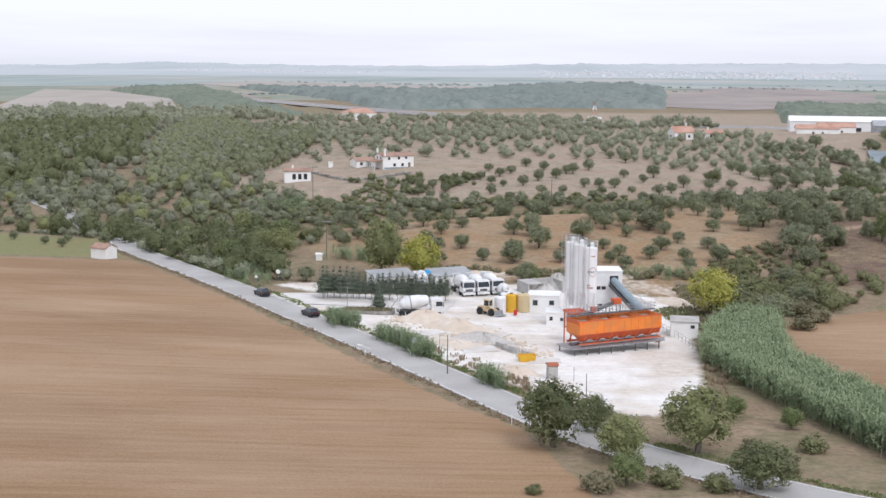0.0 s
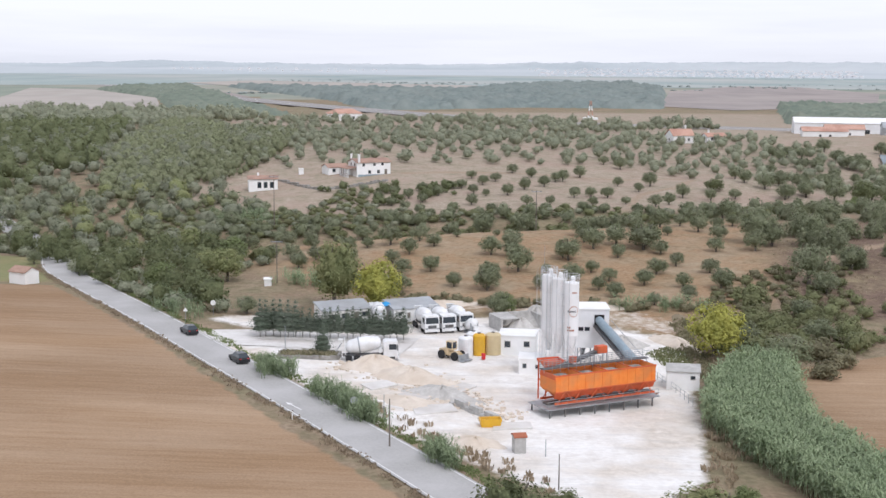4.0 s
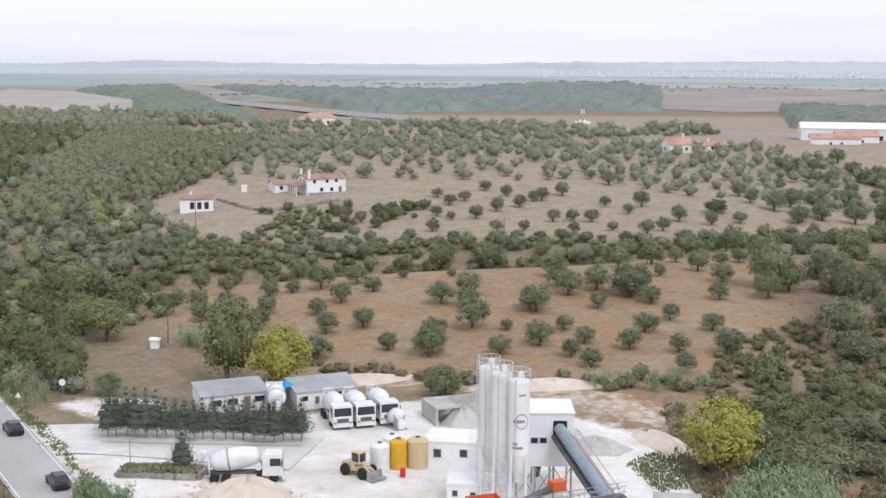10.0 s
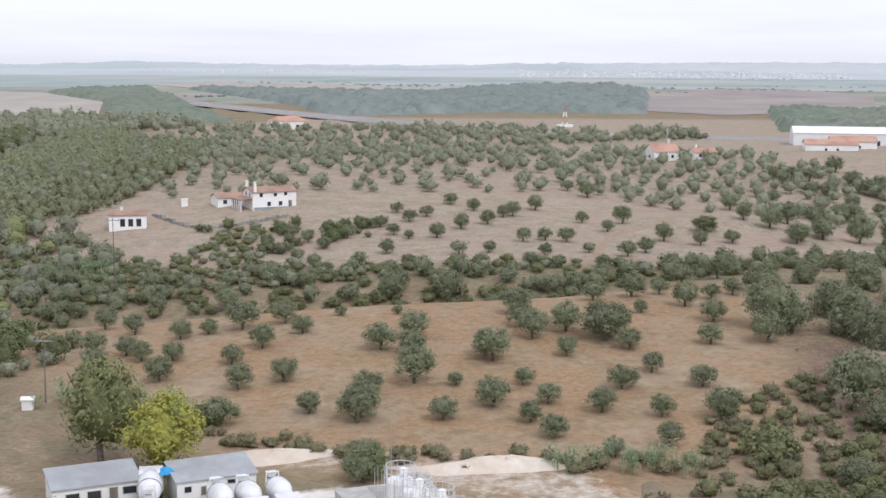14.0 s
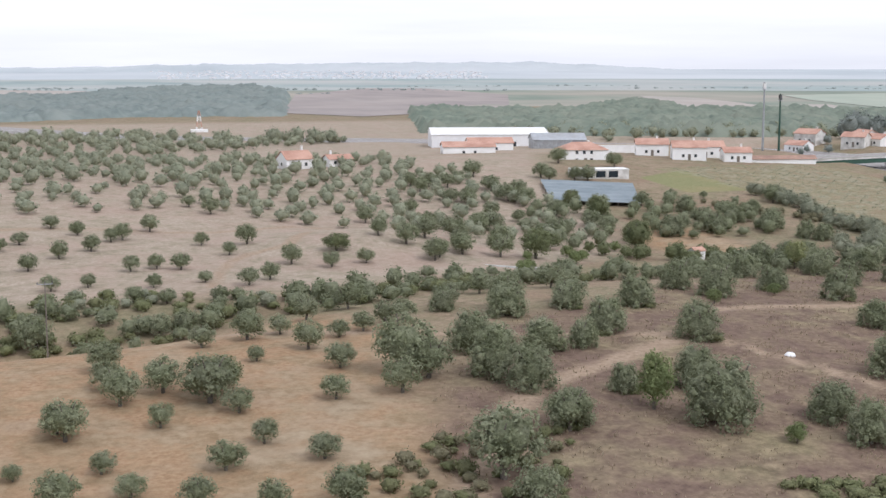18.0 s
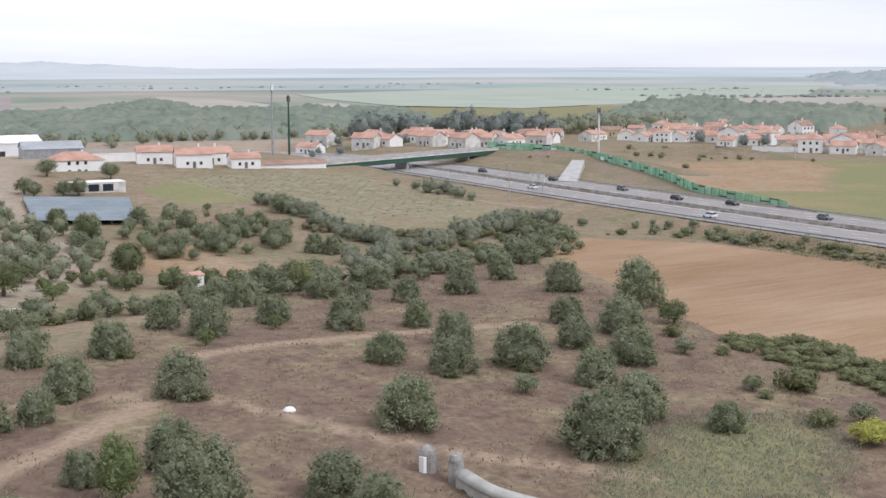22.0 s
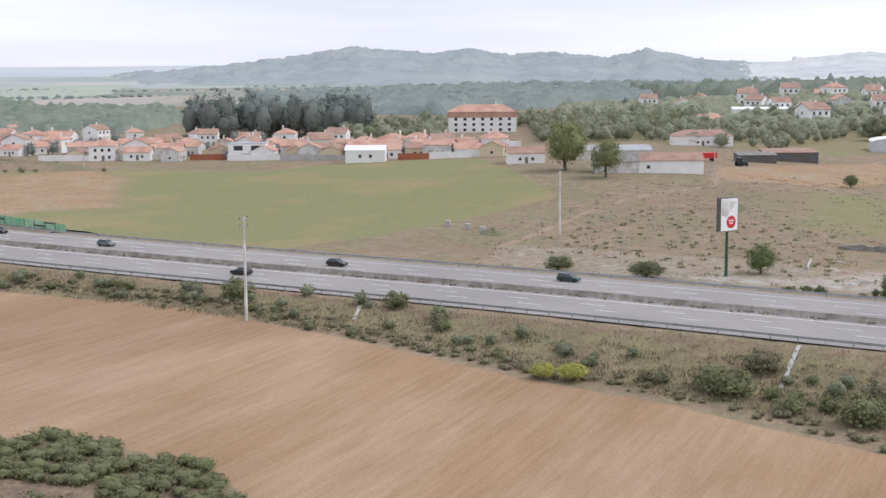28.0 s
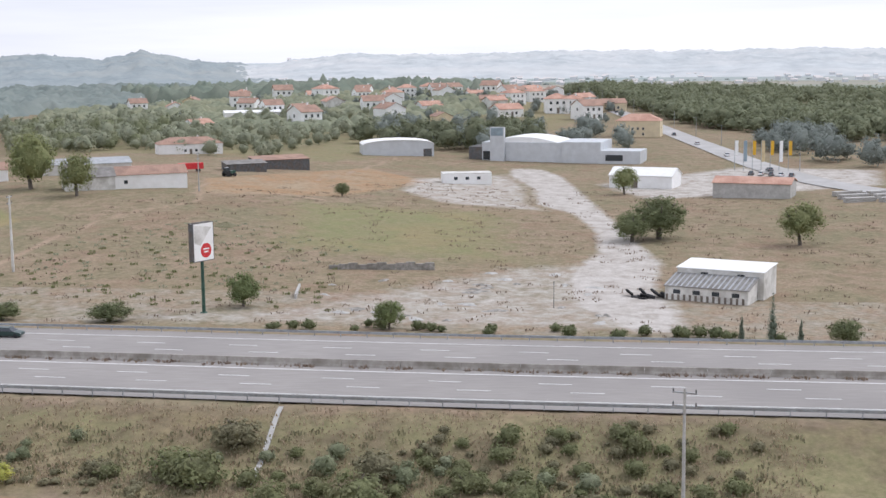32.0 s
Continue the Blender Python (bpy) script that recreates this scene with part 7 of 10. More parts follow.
for k in (0.5, 0.84):
    part("pier", Mesh().box(-3.0, -7.5, -bl * k - 0.6, 3.0, -2.1, -bl * k + 0.6), M_CONCRETE, bridge)
part("abutment", Mesh().box(-4.5, -6.5, -bl - 3, 4.5, -1.3, -bl + 3), M_CONCRETE, bridge)
part("abutment", Mesh().box(-4.5, -6.5, -3, 4.5, -1.3, 6), M_CONCRETE, bridge)
def bank(name, label, x, y, rx_, ry_, h, turn, seed):
    """A low earth bank that follows the land at its foot."""
    q = np.random.default_rng(seed)
    m, rings, n = Mesh(), 10, 40
    c_, s_ = math.cos(radians(turn)), math.sin(radians(turn))
    for k in range(rings + 1):
        f = k / rings
        for i in range(n):
            a = 2 * math.pi * i / n
            u, v = f * rx_ * math.cos(a), f * ry_ * math.sin(a)
            px_, py_ = x + u * c_ - v * s_, y + u * s_ + v * c_
            m.v.append((px_, py_, ground_z(px_, py_) + (h * (0.5 + 0.5 * math.cos(f * math.pi)) ** 0.7 * (1 + 0.12 * q.normal()) if k < rings else -0.5)))
    m.f = [(k * n + i, (k + 1) * n + i, (k + 1) * n + (i + 1) % n, k * n + (i + 1) % n) for k in range(rings) for i in range(n)]
    return tagged(part(name, m, M_BANK, None, smooth=True), label, "embankment")


ramp = bank("embankment", "dry grassy embankment beside the motorway bridge", 402, 582, 16, 62, 3.6, 8, 31)
ramp["category"] = "embankment"
barrier = thing("noise_barrier", "green slatted noise barrier with graffiti along the motorway", "noise barrier")
BAR = smooth_line([(392, 630), (405, 606), (400, 578), (386, 540), (372, 509), (356, 478), (347, 436)], 3)
for k, (x, y, a) in enumerate(along(BAR, 4.0)):
    f_ = k / (len(along(BAR, 4.0)) - 1)
    z = MWAY_Z + 4.3 * max(0, 1 - f_ * 1.25) ** 0.8
    m_ = Matrix.Translation((x, y, z)) @ Matrix.Rotation(a, 4, "Z")
    h_ = 3.0 - 1.2 * max(0, f_ - 0.75) / 0.25
    for j in range(4):
        part("slat", Mesh().box(-1.92, -0.06, 0.05 + j * h_ / 4, 1.92, 0.06, h_ / 4 * (j + 1) - 0.04), M_GREENP if (k * 7 + j) % 9 else M_GREEND, barrier).matrix_basis = m_
    part("post", Mesh().box(-2.08, -0.12, -2.5, -1.92, 0.12, h_ + 0.1), M_CONCRETE if k % 6 == 0 else M_GREEND, barrier).matrix_basis = m_
    if k in (6, 7, 11, 12, 13, 17):
        part("graffiti", Mesh().box(-1.6, -0.08, 0.4, 1.5, -0.065, 1.7), M_WHITE if k % 2 else M_BLUEGREY, barrier, "painted graffiti patch").matrix_basis = m_


slope, cols = Mesh(), ((-13.0, 0), (-6.0, 0.55), (-1.2, 1.0), (1.8, 1.0), (8.0, 0.45), (15.0, 0))
pts_ = along(BAR, 4.0)
for k, (x, y, a) in enumerate(pts_):
    top = MWAY_Z + 4.3 * max(0, 1 - k / (len(pts_) - 1) * 1.25) ** 0.8 + 0.15
    for o, f in cols:
        gx_, gy_ = x - math.sin(a) * o, y + math.cos(a) * o
        g_z = ground_z(gx_, gy_)
        slope.v.append((gx_, gy_, g_z - 0.3 if f == 0 else g_z + max(0.0, top - g_z) * f))
slope.f = [(6 * k + j, 6 * k + j + 1, 6 * k + j + 7, 6 * k + j + 6) for k in range(len(pts_) - 1) for j in range(5)]
tagged(part("embankment", slope, M_BANK, None, smooth=True), "dry grassy embankment carrying the noise barrier", "embankment")


def power_pole(x, y, z, top, label, arms=2, r=0.22, material=None, turn=0):
    p = thing("power_pole", label, "pole", pose(x, y, 0, 0, 0, turn), "power poles")
    part("shaft", Mesh().tube((0, 0, z - 0.5), (0, 0, top), r, r * 0.55, 8), material or M_CONCRETE, p)
    for i in range(arms):
        zz = top - 0.4 - i * 1.3
        part("crossarm", Mesh().box(-1.2, -0.07, zz - 0.07, 1.2, 0.07, zz + 0.07), M_METAL, p)
        for s in (-1.1, 0, 1.1):
            part("insulator", Mesh().lathe([(0.04, zz + 0.05), (0.09, zz + 0.15), (0.05, zz + 0.4)], 8, s, 0), M_DARKMETAL, p)
    return p


power_pole(279.5, 337.0, 1.0, 19.6, "tall pale concrete power pole beside the motorway", 2, 0.3, M_WORN)
power_pole(399.5, 328.4, 2.0, 17.8, "pale concrete power pole in the dry pasture", 2, 0.34, M_WORN)
power_pole(262.7, 205.0, 0.2, 13.6, "pale concrete power pole on the embankment", turn=70)
power_pole(490.0, 553.0, 3.0, 22.0, "concrete power pole at the village edge")
power_pole(300.0, 501.0, 3.0, 14.0, "slim concrete pole beside the near carriageway", 1, 0.16)
power_pole(-40.5, 385.0, ground_z(-40.5, 385), 13.5, "thin wooden power pole in the valley", 1, 0.13, M_WOOD)
power_pole(27.0, 366.0, ground_z(27, 366), 12.0, "thin wooden power pole behind the orchard", 1, 0.13, M_WOOD)
power_pole(-28.2, 296.5, ground_z(-28.2, 296.5), 8.5, "thin wooden pole beside the kiosk", 1, 0.12, M_WOOD)
power_pole(-0.6, 182.0, 0.3, 6.2, "plain wooden pole at the yard edge", 0, 0.11, M_WOOD)
power_pole(17.3, 168.0, 0.3, 4.2, "short wooden post at the yard edge", 0, 0.08, M_WOOD)
power_pole(519, 322, ground_z(519, 322), 17.5, "concrete power pole beside the farm track")
power_pole(372, 218, ground_z(372, 218), 5.0, "short dark lamp post on the pale lot", 1, 0.08, M_DARKMETAL)
for x, y, top, mt, lab in ((304.3, 658.3, 36.2, M_METAL, "tall grey telecom mast with antennas"), (311.5, 657.9, 31.6, M_GREEND, "tall dark green telecom mast"), (432.3, 609.0, 25.5, M_WORN, "slim red and white mast above the village")):
    p = thing("telecom_mast", lab, "mast", pose(x, y, 0), "masts")
    part("shaft", Mesh().tube((0, 0, 3), (0, 0, top), 0.55, 0.3, 10), mt, p)
    for i in range(3):
        a_ = 2.1 * i
        part("antenna", Mesh().box(0.5 * math.cos(a_) - 0.2, 0.5 * math.sin(a_) - 0.2, top - 2.6, 0.5 * math.cos(a_) + 0.2, 0.5 * math.sin(a_) + 0.2, top - 0.4), M_WHITE if mt is M_METAL else M_DARKMETAL, p)
    part("platform", Mesh().lathe([(1.1, top - 2.9), (1.1, top - 2.75)], 14), M_METAL, p)
pyl = thing("lattice_tower", "distant red and white lattice tower", "tower", pose(103, 985, 2))
for i in range(4):
    for a_, b_ in ((-1, -1), (1, -1), (1, 1), (-1, 1)):
        r0, r1 = 1.9 - i * 0.38, 1.9 - (i + 1) * 0.38
        # red struts take the paled tile colour, for haze
        part("corner_strut", Mesh().tube((a_ * r0, b_ * r0, i * 3.4), (a_ * r1, b_ * r1, i * 3.4 + 3.4), 0.2, n=4), M_TILE if i % 2 else M_WHITE, pyl)
        part("brace", Mesh().tube((a_ * r0, b_ * r0, i * 3.4), (-b_ * r1, a_ * r1, i * 3.4 + 3.4), 0.12, n=4), M_TILE if i % 2 else M_WHITE, pyl)
part("foot_building", Mesh().box(-5, -3, -1, 5, 3, 2.0), M_WHITE, pyl)
gantry = thing("road_sign", "large motorway direction sign seen from behind", "road sign", pose(320, 512.6, MWAY_Z - 0.5, 0, 0, -80))
part("panel", Mesh().box(-3.2, -0.08, 3.6, 3.2, 0.08, 6.0), M_WORN, gantry)
for s in (-2.2, 2.2):
    part("post", Mesh().box(s - 0.1, 0.1, -1, s + 0.1, 0.3, 5.8), M_METAL, gantry)
for s in (3.8, 4.8, 5.6):
    part("rail", Mesh().box(-3.2, 0.08, s, 3.2, 0.16, s + 0.1), M_METAL, gantry)

board = thing("billboard", "two-sided billboard with a red roundel on a dark green pole", "billboard", pose(360.0, 278.0, 1.4, 0, 0, 0))
part("pole", Mesh().tube((0, 0, -0.8), (0, 0, 9.6), 0.32, 0.28, 14), M_GREEND, board)
part("foot", Mesh().lathe([(0.7, -0.6), (0.7, 0.15), (0.4, 0.35)], 14), M_GREEND, board)
for turn, lab in ((-30, "face"), (150, "back")):
    rot = pose(0, 0, 9.3, 0, 0, turn)
    if lab == "face":
        part("side_lattice", Mesh().box(-2.4, -0.3, 0, -2.28, 0.3, 6.4), M_DARKMETAL, board, "dark end of the billboard frame").matrix_basis = rot
    f_ = part("panel", Mesh().box(-2.3, -0.55, 0, 2.3, -0.35, 6.4), M_WHITE, board, "white advertising panel")
    f_.matrix_basis = rot
    for x0_, z0_, x1_, z1_ in ((-2.42, -0.12, 2.42, 0), (-2.42, 6.4, 2.42, 6.52), (-2.42, 0, -2.3, 6.4), (2.3, 0, 2.42, 6.4)):
        part("frame_bar", Mesh().box(x0_, -0.56, z0_, x1_, -0.3, z1_), M_DARKMETAL, board).matrix_basis = rot
    for i in range(5):
        part("lattice", Mesh().tube((-2.2, -0.3, i * 1.5), (2.2, -0.3, i * 1.5), 0.06, n=5), M_DARKMETAL, board).matrix_basis = rot
    if lab == "face":
        part("roundel", Mesh().lathe([(1.25, -0.01), (1.25, 0.02)], 28), M_REDP, board, "red roundel").matrix_basis = rot @ pose(0.5, -0.57, 1.7, 90)
        for j, w_ in enumerate((0.7, 0.5)):
            part("text_bar", Mesh().box(0.5 - w_, -0.61, 1.85 - j * 0.5, 0.5 + w_, -0.595, 2.1 - j * 0.5), M_WHITE, board, "white bar on the roundel").matrix_basis = rot
        part("image_patch", Mesh().add([(-2.2, -0.56, 3.2), (-0.8, -0.56, 2.6), (1.9, -0.56, 5.6), (-2.2, -0.56, 6.2)], [(0, 1, 2, 3)]), M_WORN, board, "grey picture area").matrix_basis = rot

# the aqueduct: a covered stone channel on low arches, seen in two stretches
M_LICHEN = mat("whitewashed_old_stone", (0.36, 0.35, 0.32), (0.58, 0.57, 0.54), 0.9, 0.95, 0.4, (0.24, 0.23, 0.20), 0.45, 0.55)


def aqueduct(line, label, low=None):
    """A smooth coping swept along a line, over a wall of low arches."""
    aq = thing("aqueduct", label, "aqueduct", None, "aqueduct stretches")
    pts = along(smooth_line(line, 1.5), 1.5)
    z0, z1 = (ground_z(*pts[0][:2]) + 1.5, ground_z(*pts[-1][:2]) + 2.2) if low is None else (low, low)
    sec = [(-0.85, -0.45), (-0.85, -0.05), (-0.6, 0.22), (0, 0.36), (0.6, 0.22), (0.85, -0.05), (0.85, -0.45)]
    m = Mesh()
    zs = np.linspace(z0, z1, len(pts))
    for (x, y, a), z in zip(pts, zs):
        m.v += [(x - math.sin(a) * u, y + math.cos(a) * u, z + w) for u, w in sec]
    m.f = [(7 * k + i, 7 * k + 7 + i, 7 * k + 7 + (i + 1) % 7, 7 * k + (i + 1) % 7) for k in range(len(pts) - 1) for i in range(7)] + [tuple(range(7)), tuple(range(7 * len(pts) - 1, 7 * len(pts) - 8, -1))]
    part("coping", m, M_LICHEN, aq, smooth=True)
    arch = [(-1.5, -0.45), (1.5, -0.45), (1.5, -3.6), (1.05, -3.6)] + [(1.05 * math.cos(q), -2.2 + 1.0 * math.sin(q)) for q in np.linspace(0, math.pi, 9)] + [(-1.05, -3.6), (-1.5, -3.6)]
    me = Mesh().prism(arch, -0.7, 0.7).data("aqueduct_arch")
    for (x, y, a), z in list(zip(pts, zs))[1::2]:
        part("arch", me, M_LICHEN, aq).matrix_basis = Matrix.Translation((x, y, z)) @ Matrix.Rotation(a, 4, "Z")
    return aq


aqueduct([(129.6, 291.8), (129.4, 285.6), (132.1, 279.6), (137.4, 271.6), (143, 262), (149, 252)], "grey lichened stone aqueduct on low arches running downhill")
aqueduct([(101.0, 426.0), (108, 420), (116, 414), (124, 409)], "pale stone aqueduct stretch below olive trees", 3.4)
head = thing("stone_terminal", "rounded stone end of the aqueduct", "stonework", pose(129.8, 293.0, ground_z(129.8, 293.0) + 1.2, 0, 0, 40))
part("end_stone", Mesh().lathe([(0.8, -1.2), (0.8, 1.2), (0.6, 1.7), (0.2, 1.9)], 14), M_OLDSTONE, head)
cyl = thing("stone_shaft", "domed cylindrical stone inspection shaft with a white door", "shaft", pose(129.0, 297.0, ground_z(129.0, 297.0), 0, 0, 0))
part("drum", Mesh().lathe([(0.95, -0.5), (0.95, 1.9), (0.85, 2.3), (0.55, 2.65), (0.15, 2.8)], 18), M_OLDSTONE, cyl)
part("buttress", Mesh().prism([(0.6, -0.5), (1.7, -0.5), (0.8, 1.3), (0.6, 1.3)], -0.5, 0.5), M_OLDSTONE, cyl)
part("door", Mesh().box(-0.98, -0.75, 0.0, -0.6, 0.1, 1.7), M_WHITE, cyl, "white painted door")
rk = thing("white_rock", "pale boulder beside the track", "boulder", pose(125.7, 320.4, ground_z(125.7, 320.4)))
part("stone", Mesh().lathe([(0.7, -0.2), (0.8, 0.15), (0.55, 0.45), (0.2, 0.55)], 7), M_WHITE, rk)
building("pump_house", "tiny white pump house with a red roof by the pond", "hut", 160.5, 421.5, 3.0, 2.4, 2.0, 20, "gable", 0.7, M_WHITE, M_TILE, over=0.15)

# embankment drains
for (x0, y0), (x1, y1) in (((290.2, 249.8), (270.6, 249.3)), ((300.5, 326), (286, 320.5))):
    d_ = strip("drain", smooth_line([(x0, y0), (x1, y1)], 2), -0.3, 0.3, 0, M_CONCRETE, "pale concrete drain down the embankment", "drain", above=0.15, kind="")

# ---- trees with a place of their own ----
tree("oak_tree", 11.6, 146.0, 8.6, "dark green leafy oak beside the country road")
tree("oak_tree", 16.8, 153.0, 5.0, "dark oak crown close to another tree")
tree("poplar_tree", 18.4, 140.2, 6.2, "bushy green tree at the road bend", tall=0.8)
tree("poplar_tree", 27.2, 144.8, 8.4, "light green round tree on bare ground", tall=0.84)
tree("oak_tree", 31.5, 131.5, 7.4, "dark tree beside the road bend", tall=0.75)
tree("poplar_tree", -14.2, 270.5, 9.6, "tall green poplar behind the outbuildings", tall=1.15)
tree("yellow_tree", -6.6, 265.5, 9.4, "yellowing broad tree behind the outbuildings")
tree("yellow_tree", 45.8, 232.0, 9.6, "yellow-green tree beside the ditch", tall=0.9)
tree("green_tree", 47.5, 222.5, 5.0, "green bush below the yellow tree", tall=0.7)
tree("green_tree", 97.5, 302.0, 5.0, "tall light green poplar-like tree among olives", tall=1.35)
tree("green_tree", 108.5, 288.5, 2.6, "fresh green shrub among olives", tall=0.9)
tree("poplar_tree", 172.0, 400.0, 5.0, "light green tree in the thicket", tall=1.1)
tree("oak_tree", 159.6, 451.0, 6.4, "dark round evergreen tree by the pond")
tree("oak_tree", 134.0, 444.0, 7.5, "dark spreading evergreen tree by the pond", tall=0.6)
tree("oak_tree", 83.5, 430.5, 6.6, "dark dome-shaped evergreen bush on the hill", tall=0.62)
tree("oak_tree", 206.2, 338.7, 5.2, "round dark green bush at the field edge", tall=0.85)
tree("oak_tree", 48.0, 322.0, 7.0, "large dark thorny bush on the knoll", tall=0.7)
tree("green_tree", 366.5, 272.5, 6.6, "round green bush beside the billboard", tall=0.85)
tree("oak_tree", 350.0, 309.5, 7.0, "low dark round shrub behind the guard rail", tall=0.5)
tree("oak_tree", 350.5, 291.5, 8.0, "broad low dark shrub behind the guard rail", tall=0.45)
tree("green_tree", 348.5, 244.5, 5.6, "green bush behind the far guard rail", tall=0.8)
tree("oak_tree", 468.0, 193.0, 15.0, "large dark oak beside the pale driveway", tall=0.78)
tree("oak_tree", 462.0, 200.0, 10.0, "dark oak beside the pale driveway", tall=0.8)
tree("poplar_tree", 458.5, 160.0, 11.0, "round green tree in the dry meadow", tall=0.85)
tree("oak_tree", 342.0, 173.5, 6.0, "round green shrub behind the far guard rail", tall=0.75)
tree("poplar_tree", 514.0, 370.0, 15.0, "tall green tree beside the farm", tall=1.0)
tree("poplar_tree", 500.0, 351.5, 11.0, "green tree beside the farm track", tall=1.0)
tree("poplar_tree", 577.0, 196.0, 9.0, "green tree beside the builders' yard", tall=0.9)
tree("oak_tree", 531.5, 282.0, 5.0, "small round bush in the stubble field", tall=0.9)
for x, y, w in ((-74.5, 322.0, 3.2), (-87.0, 331.0, 3.6), (-95.0, 322.0, 2.6), (-101.0, 328.0, 2.4), (-97.5, 336.0, 2.6), (-112.0, 338.0, 2.8)):
    tree("olive_tree", x, y, w, "small olive tree in the roadside meadow", group="olive trees")


def cone_tree(x, y, h, w, label, name="cypress_tree", bare=0.0, material=None):
    ob = thing(name, label, "tree", Matrix.Translation((x, y, ground_z(x, y))))
    part("trunk", Mesh().tube((0, 0, -0.3), (0, 0, h * 0.8), 0.10, 0.03, 6), M_PALEBARK, ob)
    blobs = [(0.05 * math.sin(i * 2.1), 0.05 * math.cos(i * 1.7), bare + (h - bare) * (i + 0.5) / 7, w * 0.5 * (0.82 + 0.18 * min(1, i) - 0.93 * (i / 7) ** 1.15), (h - bare) * 0.12) for i in range(7)]
    part("crown", cloud_mesh("cone_crown", *leaf_cloud(blobs, 2000, 0.075, int(abs(x * 7 + y)) % 997, up=0.5, core=0.7), material or M_CYPRESS), None, ob)
    return ob


cone_tree(-12.8, 230.6, 5.0, 3.7, "dense dark conifer at the plant entrance", "conifer")
for x, y, h in ((344.1, 188.9, 4.0), (343.6, 184.3, 7.6), (343.4, 180.0, 3.6)):
    cone_tree(x, y, h, h * 0.27, "slim dark cypress behind the guard rail")
rowt = np.random.default_rng(3)
for i in range(21):
    f_ = i / 20
    x, y = -24.0 + 23.0 * f_ + rowt.normal() * 0.15, 242.6 - 0.8 * f_ + rowt.normal() * 0.3
    ob = cone_tree(x, y, (6.1 if i < 6 else 5.0) + rowt.uniform(-0.4, 0.4), (4.0 if i < 6 else 3.1) + rowt.uniform(-0.3, 0.3), "trimmed conifer in the entrance row with a bare trunk", "row_conifer", 1.15)
    ob["group"] = "entrance row of conifers"
kerb = strip("planter_kerb", smooth_line([(-24, 239.8), (-1, 240.2)], 3), -0.12, 0.12, 0, M_CONCRETE, "low concrete kerb below the row of conifers", "kerb", above=0.25, kind="")


def reeds(name, label, places, height, seed, material=None, blades=26, category="reeds", loose=0.28):
    """Upright blades in clumps, joined: nobody could count them."""
    r = np.random.default_rng(seed)
    n = len(places) * blades
    base = np.repeat(np.array(places), blades, 0) + r.normal(size=(n, 2)) * loose
    z = np.repeat(land(np.array(places)[:, 0], np.array(places)[:, 1]), blades)
    h = height * r.uniform(0.55, 1.1, n)
    lean = r.normal(size=(n, 2)) * 0.22 * h[:, None]
    a = r.uniform(0, 6.28, n)
    side = np.stack([np.cos(a), np.sin(a)], 1) * (0.05 + 0.03 * height)
    p0 = np.c_[base - side, z]
    p1 = np.c_[base + side, z]
    p2 = np.c_[base + lean * 0.4 + side * 1.6, z + h * 0.6]
    p3 = np.c_[base + lean * 0.4 - side * 1.6, z + h * 0.6]
    p4 = np.c_[base + lean, z + h * (1 - 0.12 * r.random(n))]
    pts = np.stack([p0, p1, p2, p3, p4], 1).reshape(-1, 3)
    i = np.arange(n)[:, None] * 5
    me = bpy.data.meshes.new(name)
    me.from_pydata(pts.tolist(), [], (i + [0, 1, 2, 3]).tolist() + (i + [3, 2, 4]).tolist())
    me.materials.append(material or M_CANE)
    return tagged(new(name, me), label, category, kind="stuff")


def canes(name, label, places, height, seed, stalks=7, leaves=7, loose=0.4, material=None):
    """Tall reeds: thin stalks with long leaves that arch over, joined: nobody could count them."""
    r = np.random.default_rng(seed)
    n = len(places) * stalks
    base = np.repeat(np.array(places), stalks, 0) + r.normal(size=(n, 2)) * loose
    z = np.repeat(land(np.array(places)[:, 0], np.array(places)[:, 1]), stalks)
    h = height * r.uniform(0.7, 1.12, n)
    lean = r.normal(size=(n, 2)) * 0.1 * h[:, None]
    a = r.uniform(0, 6.28, n)
    side = np.stack([np.cos(a), np.sin(a)], 1) * 0.03
    stem = np.stack([np.c_[base - side, z - 0.2], np.c_[base + side, z - 0.2], np.c_[base + lean + side * 0.4, z + h], np.c_[base + lean - side * 0.4, z + h]], 1).reshape(-1, 3)
    k = np.repeat(np.arange(n), leaves)
    u = r.uniform(0.25, 1.0, len(k))
    root = np.c_[base[k] + lean[k] * u[:, None], z[k] + h[k] * u]
    b = r.uniform(0, 6.28, len(k))
    out = np.c_[np.cos(b), np.sin(b), np.zeros(len(k))]
    wide = np.c_[-np.sin(b), np.cos(b), np.zeros(len(k))] * (0.025 * height * r.uniform(0.6, 1.1, len(k)))[:, None]
    ln = (0.24 * height * r.uniform(0.6, 1.2, len(k)))[:, None]
    mid = root + out * ln * 0.5 + (0, 0, 1) * ln * 0.42
    tip = root + out * ln * 1.05 + (0, 0, 1) * ln * r.uniform(-0.2, 0.5, (len(k), 1))
    leaf_ = np.stack([root - wide * 0.5, root + wide * 0.5, mid + wide, mid - wide, tip], 1).reshape(-1, 3)
    i = np.arange(len(k))[:, None] * 5 + 4 * n
    me = bpy.data.meshes.new(name)
    me.from_pydata(np.concatenate([stem, leaf_]).tolist(), [], np.arange(4 * n).reshape(-1, 4).tolist() + (i + [0, 1, 2, 3]).tolist() + (i + [3, 2, 4]).tolist())
    me.materials.append(material or M_CANE)
    return tagged(new(name, me), label, "reeds", kind="stuff")


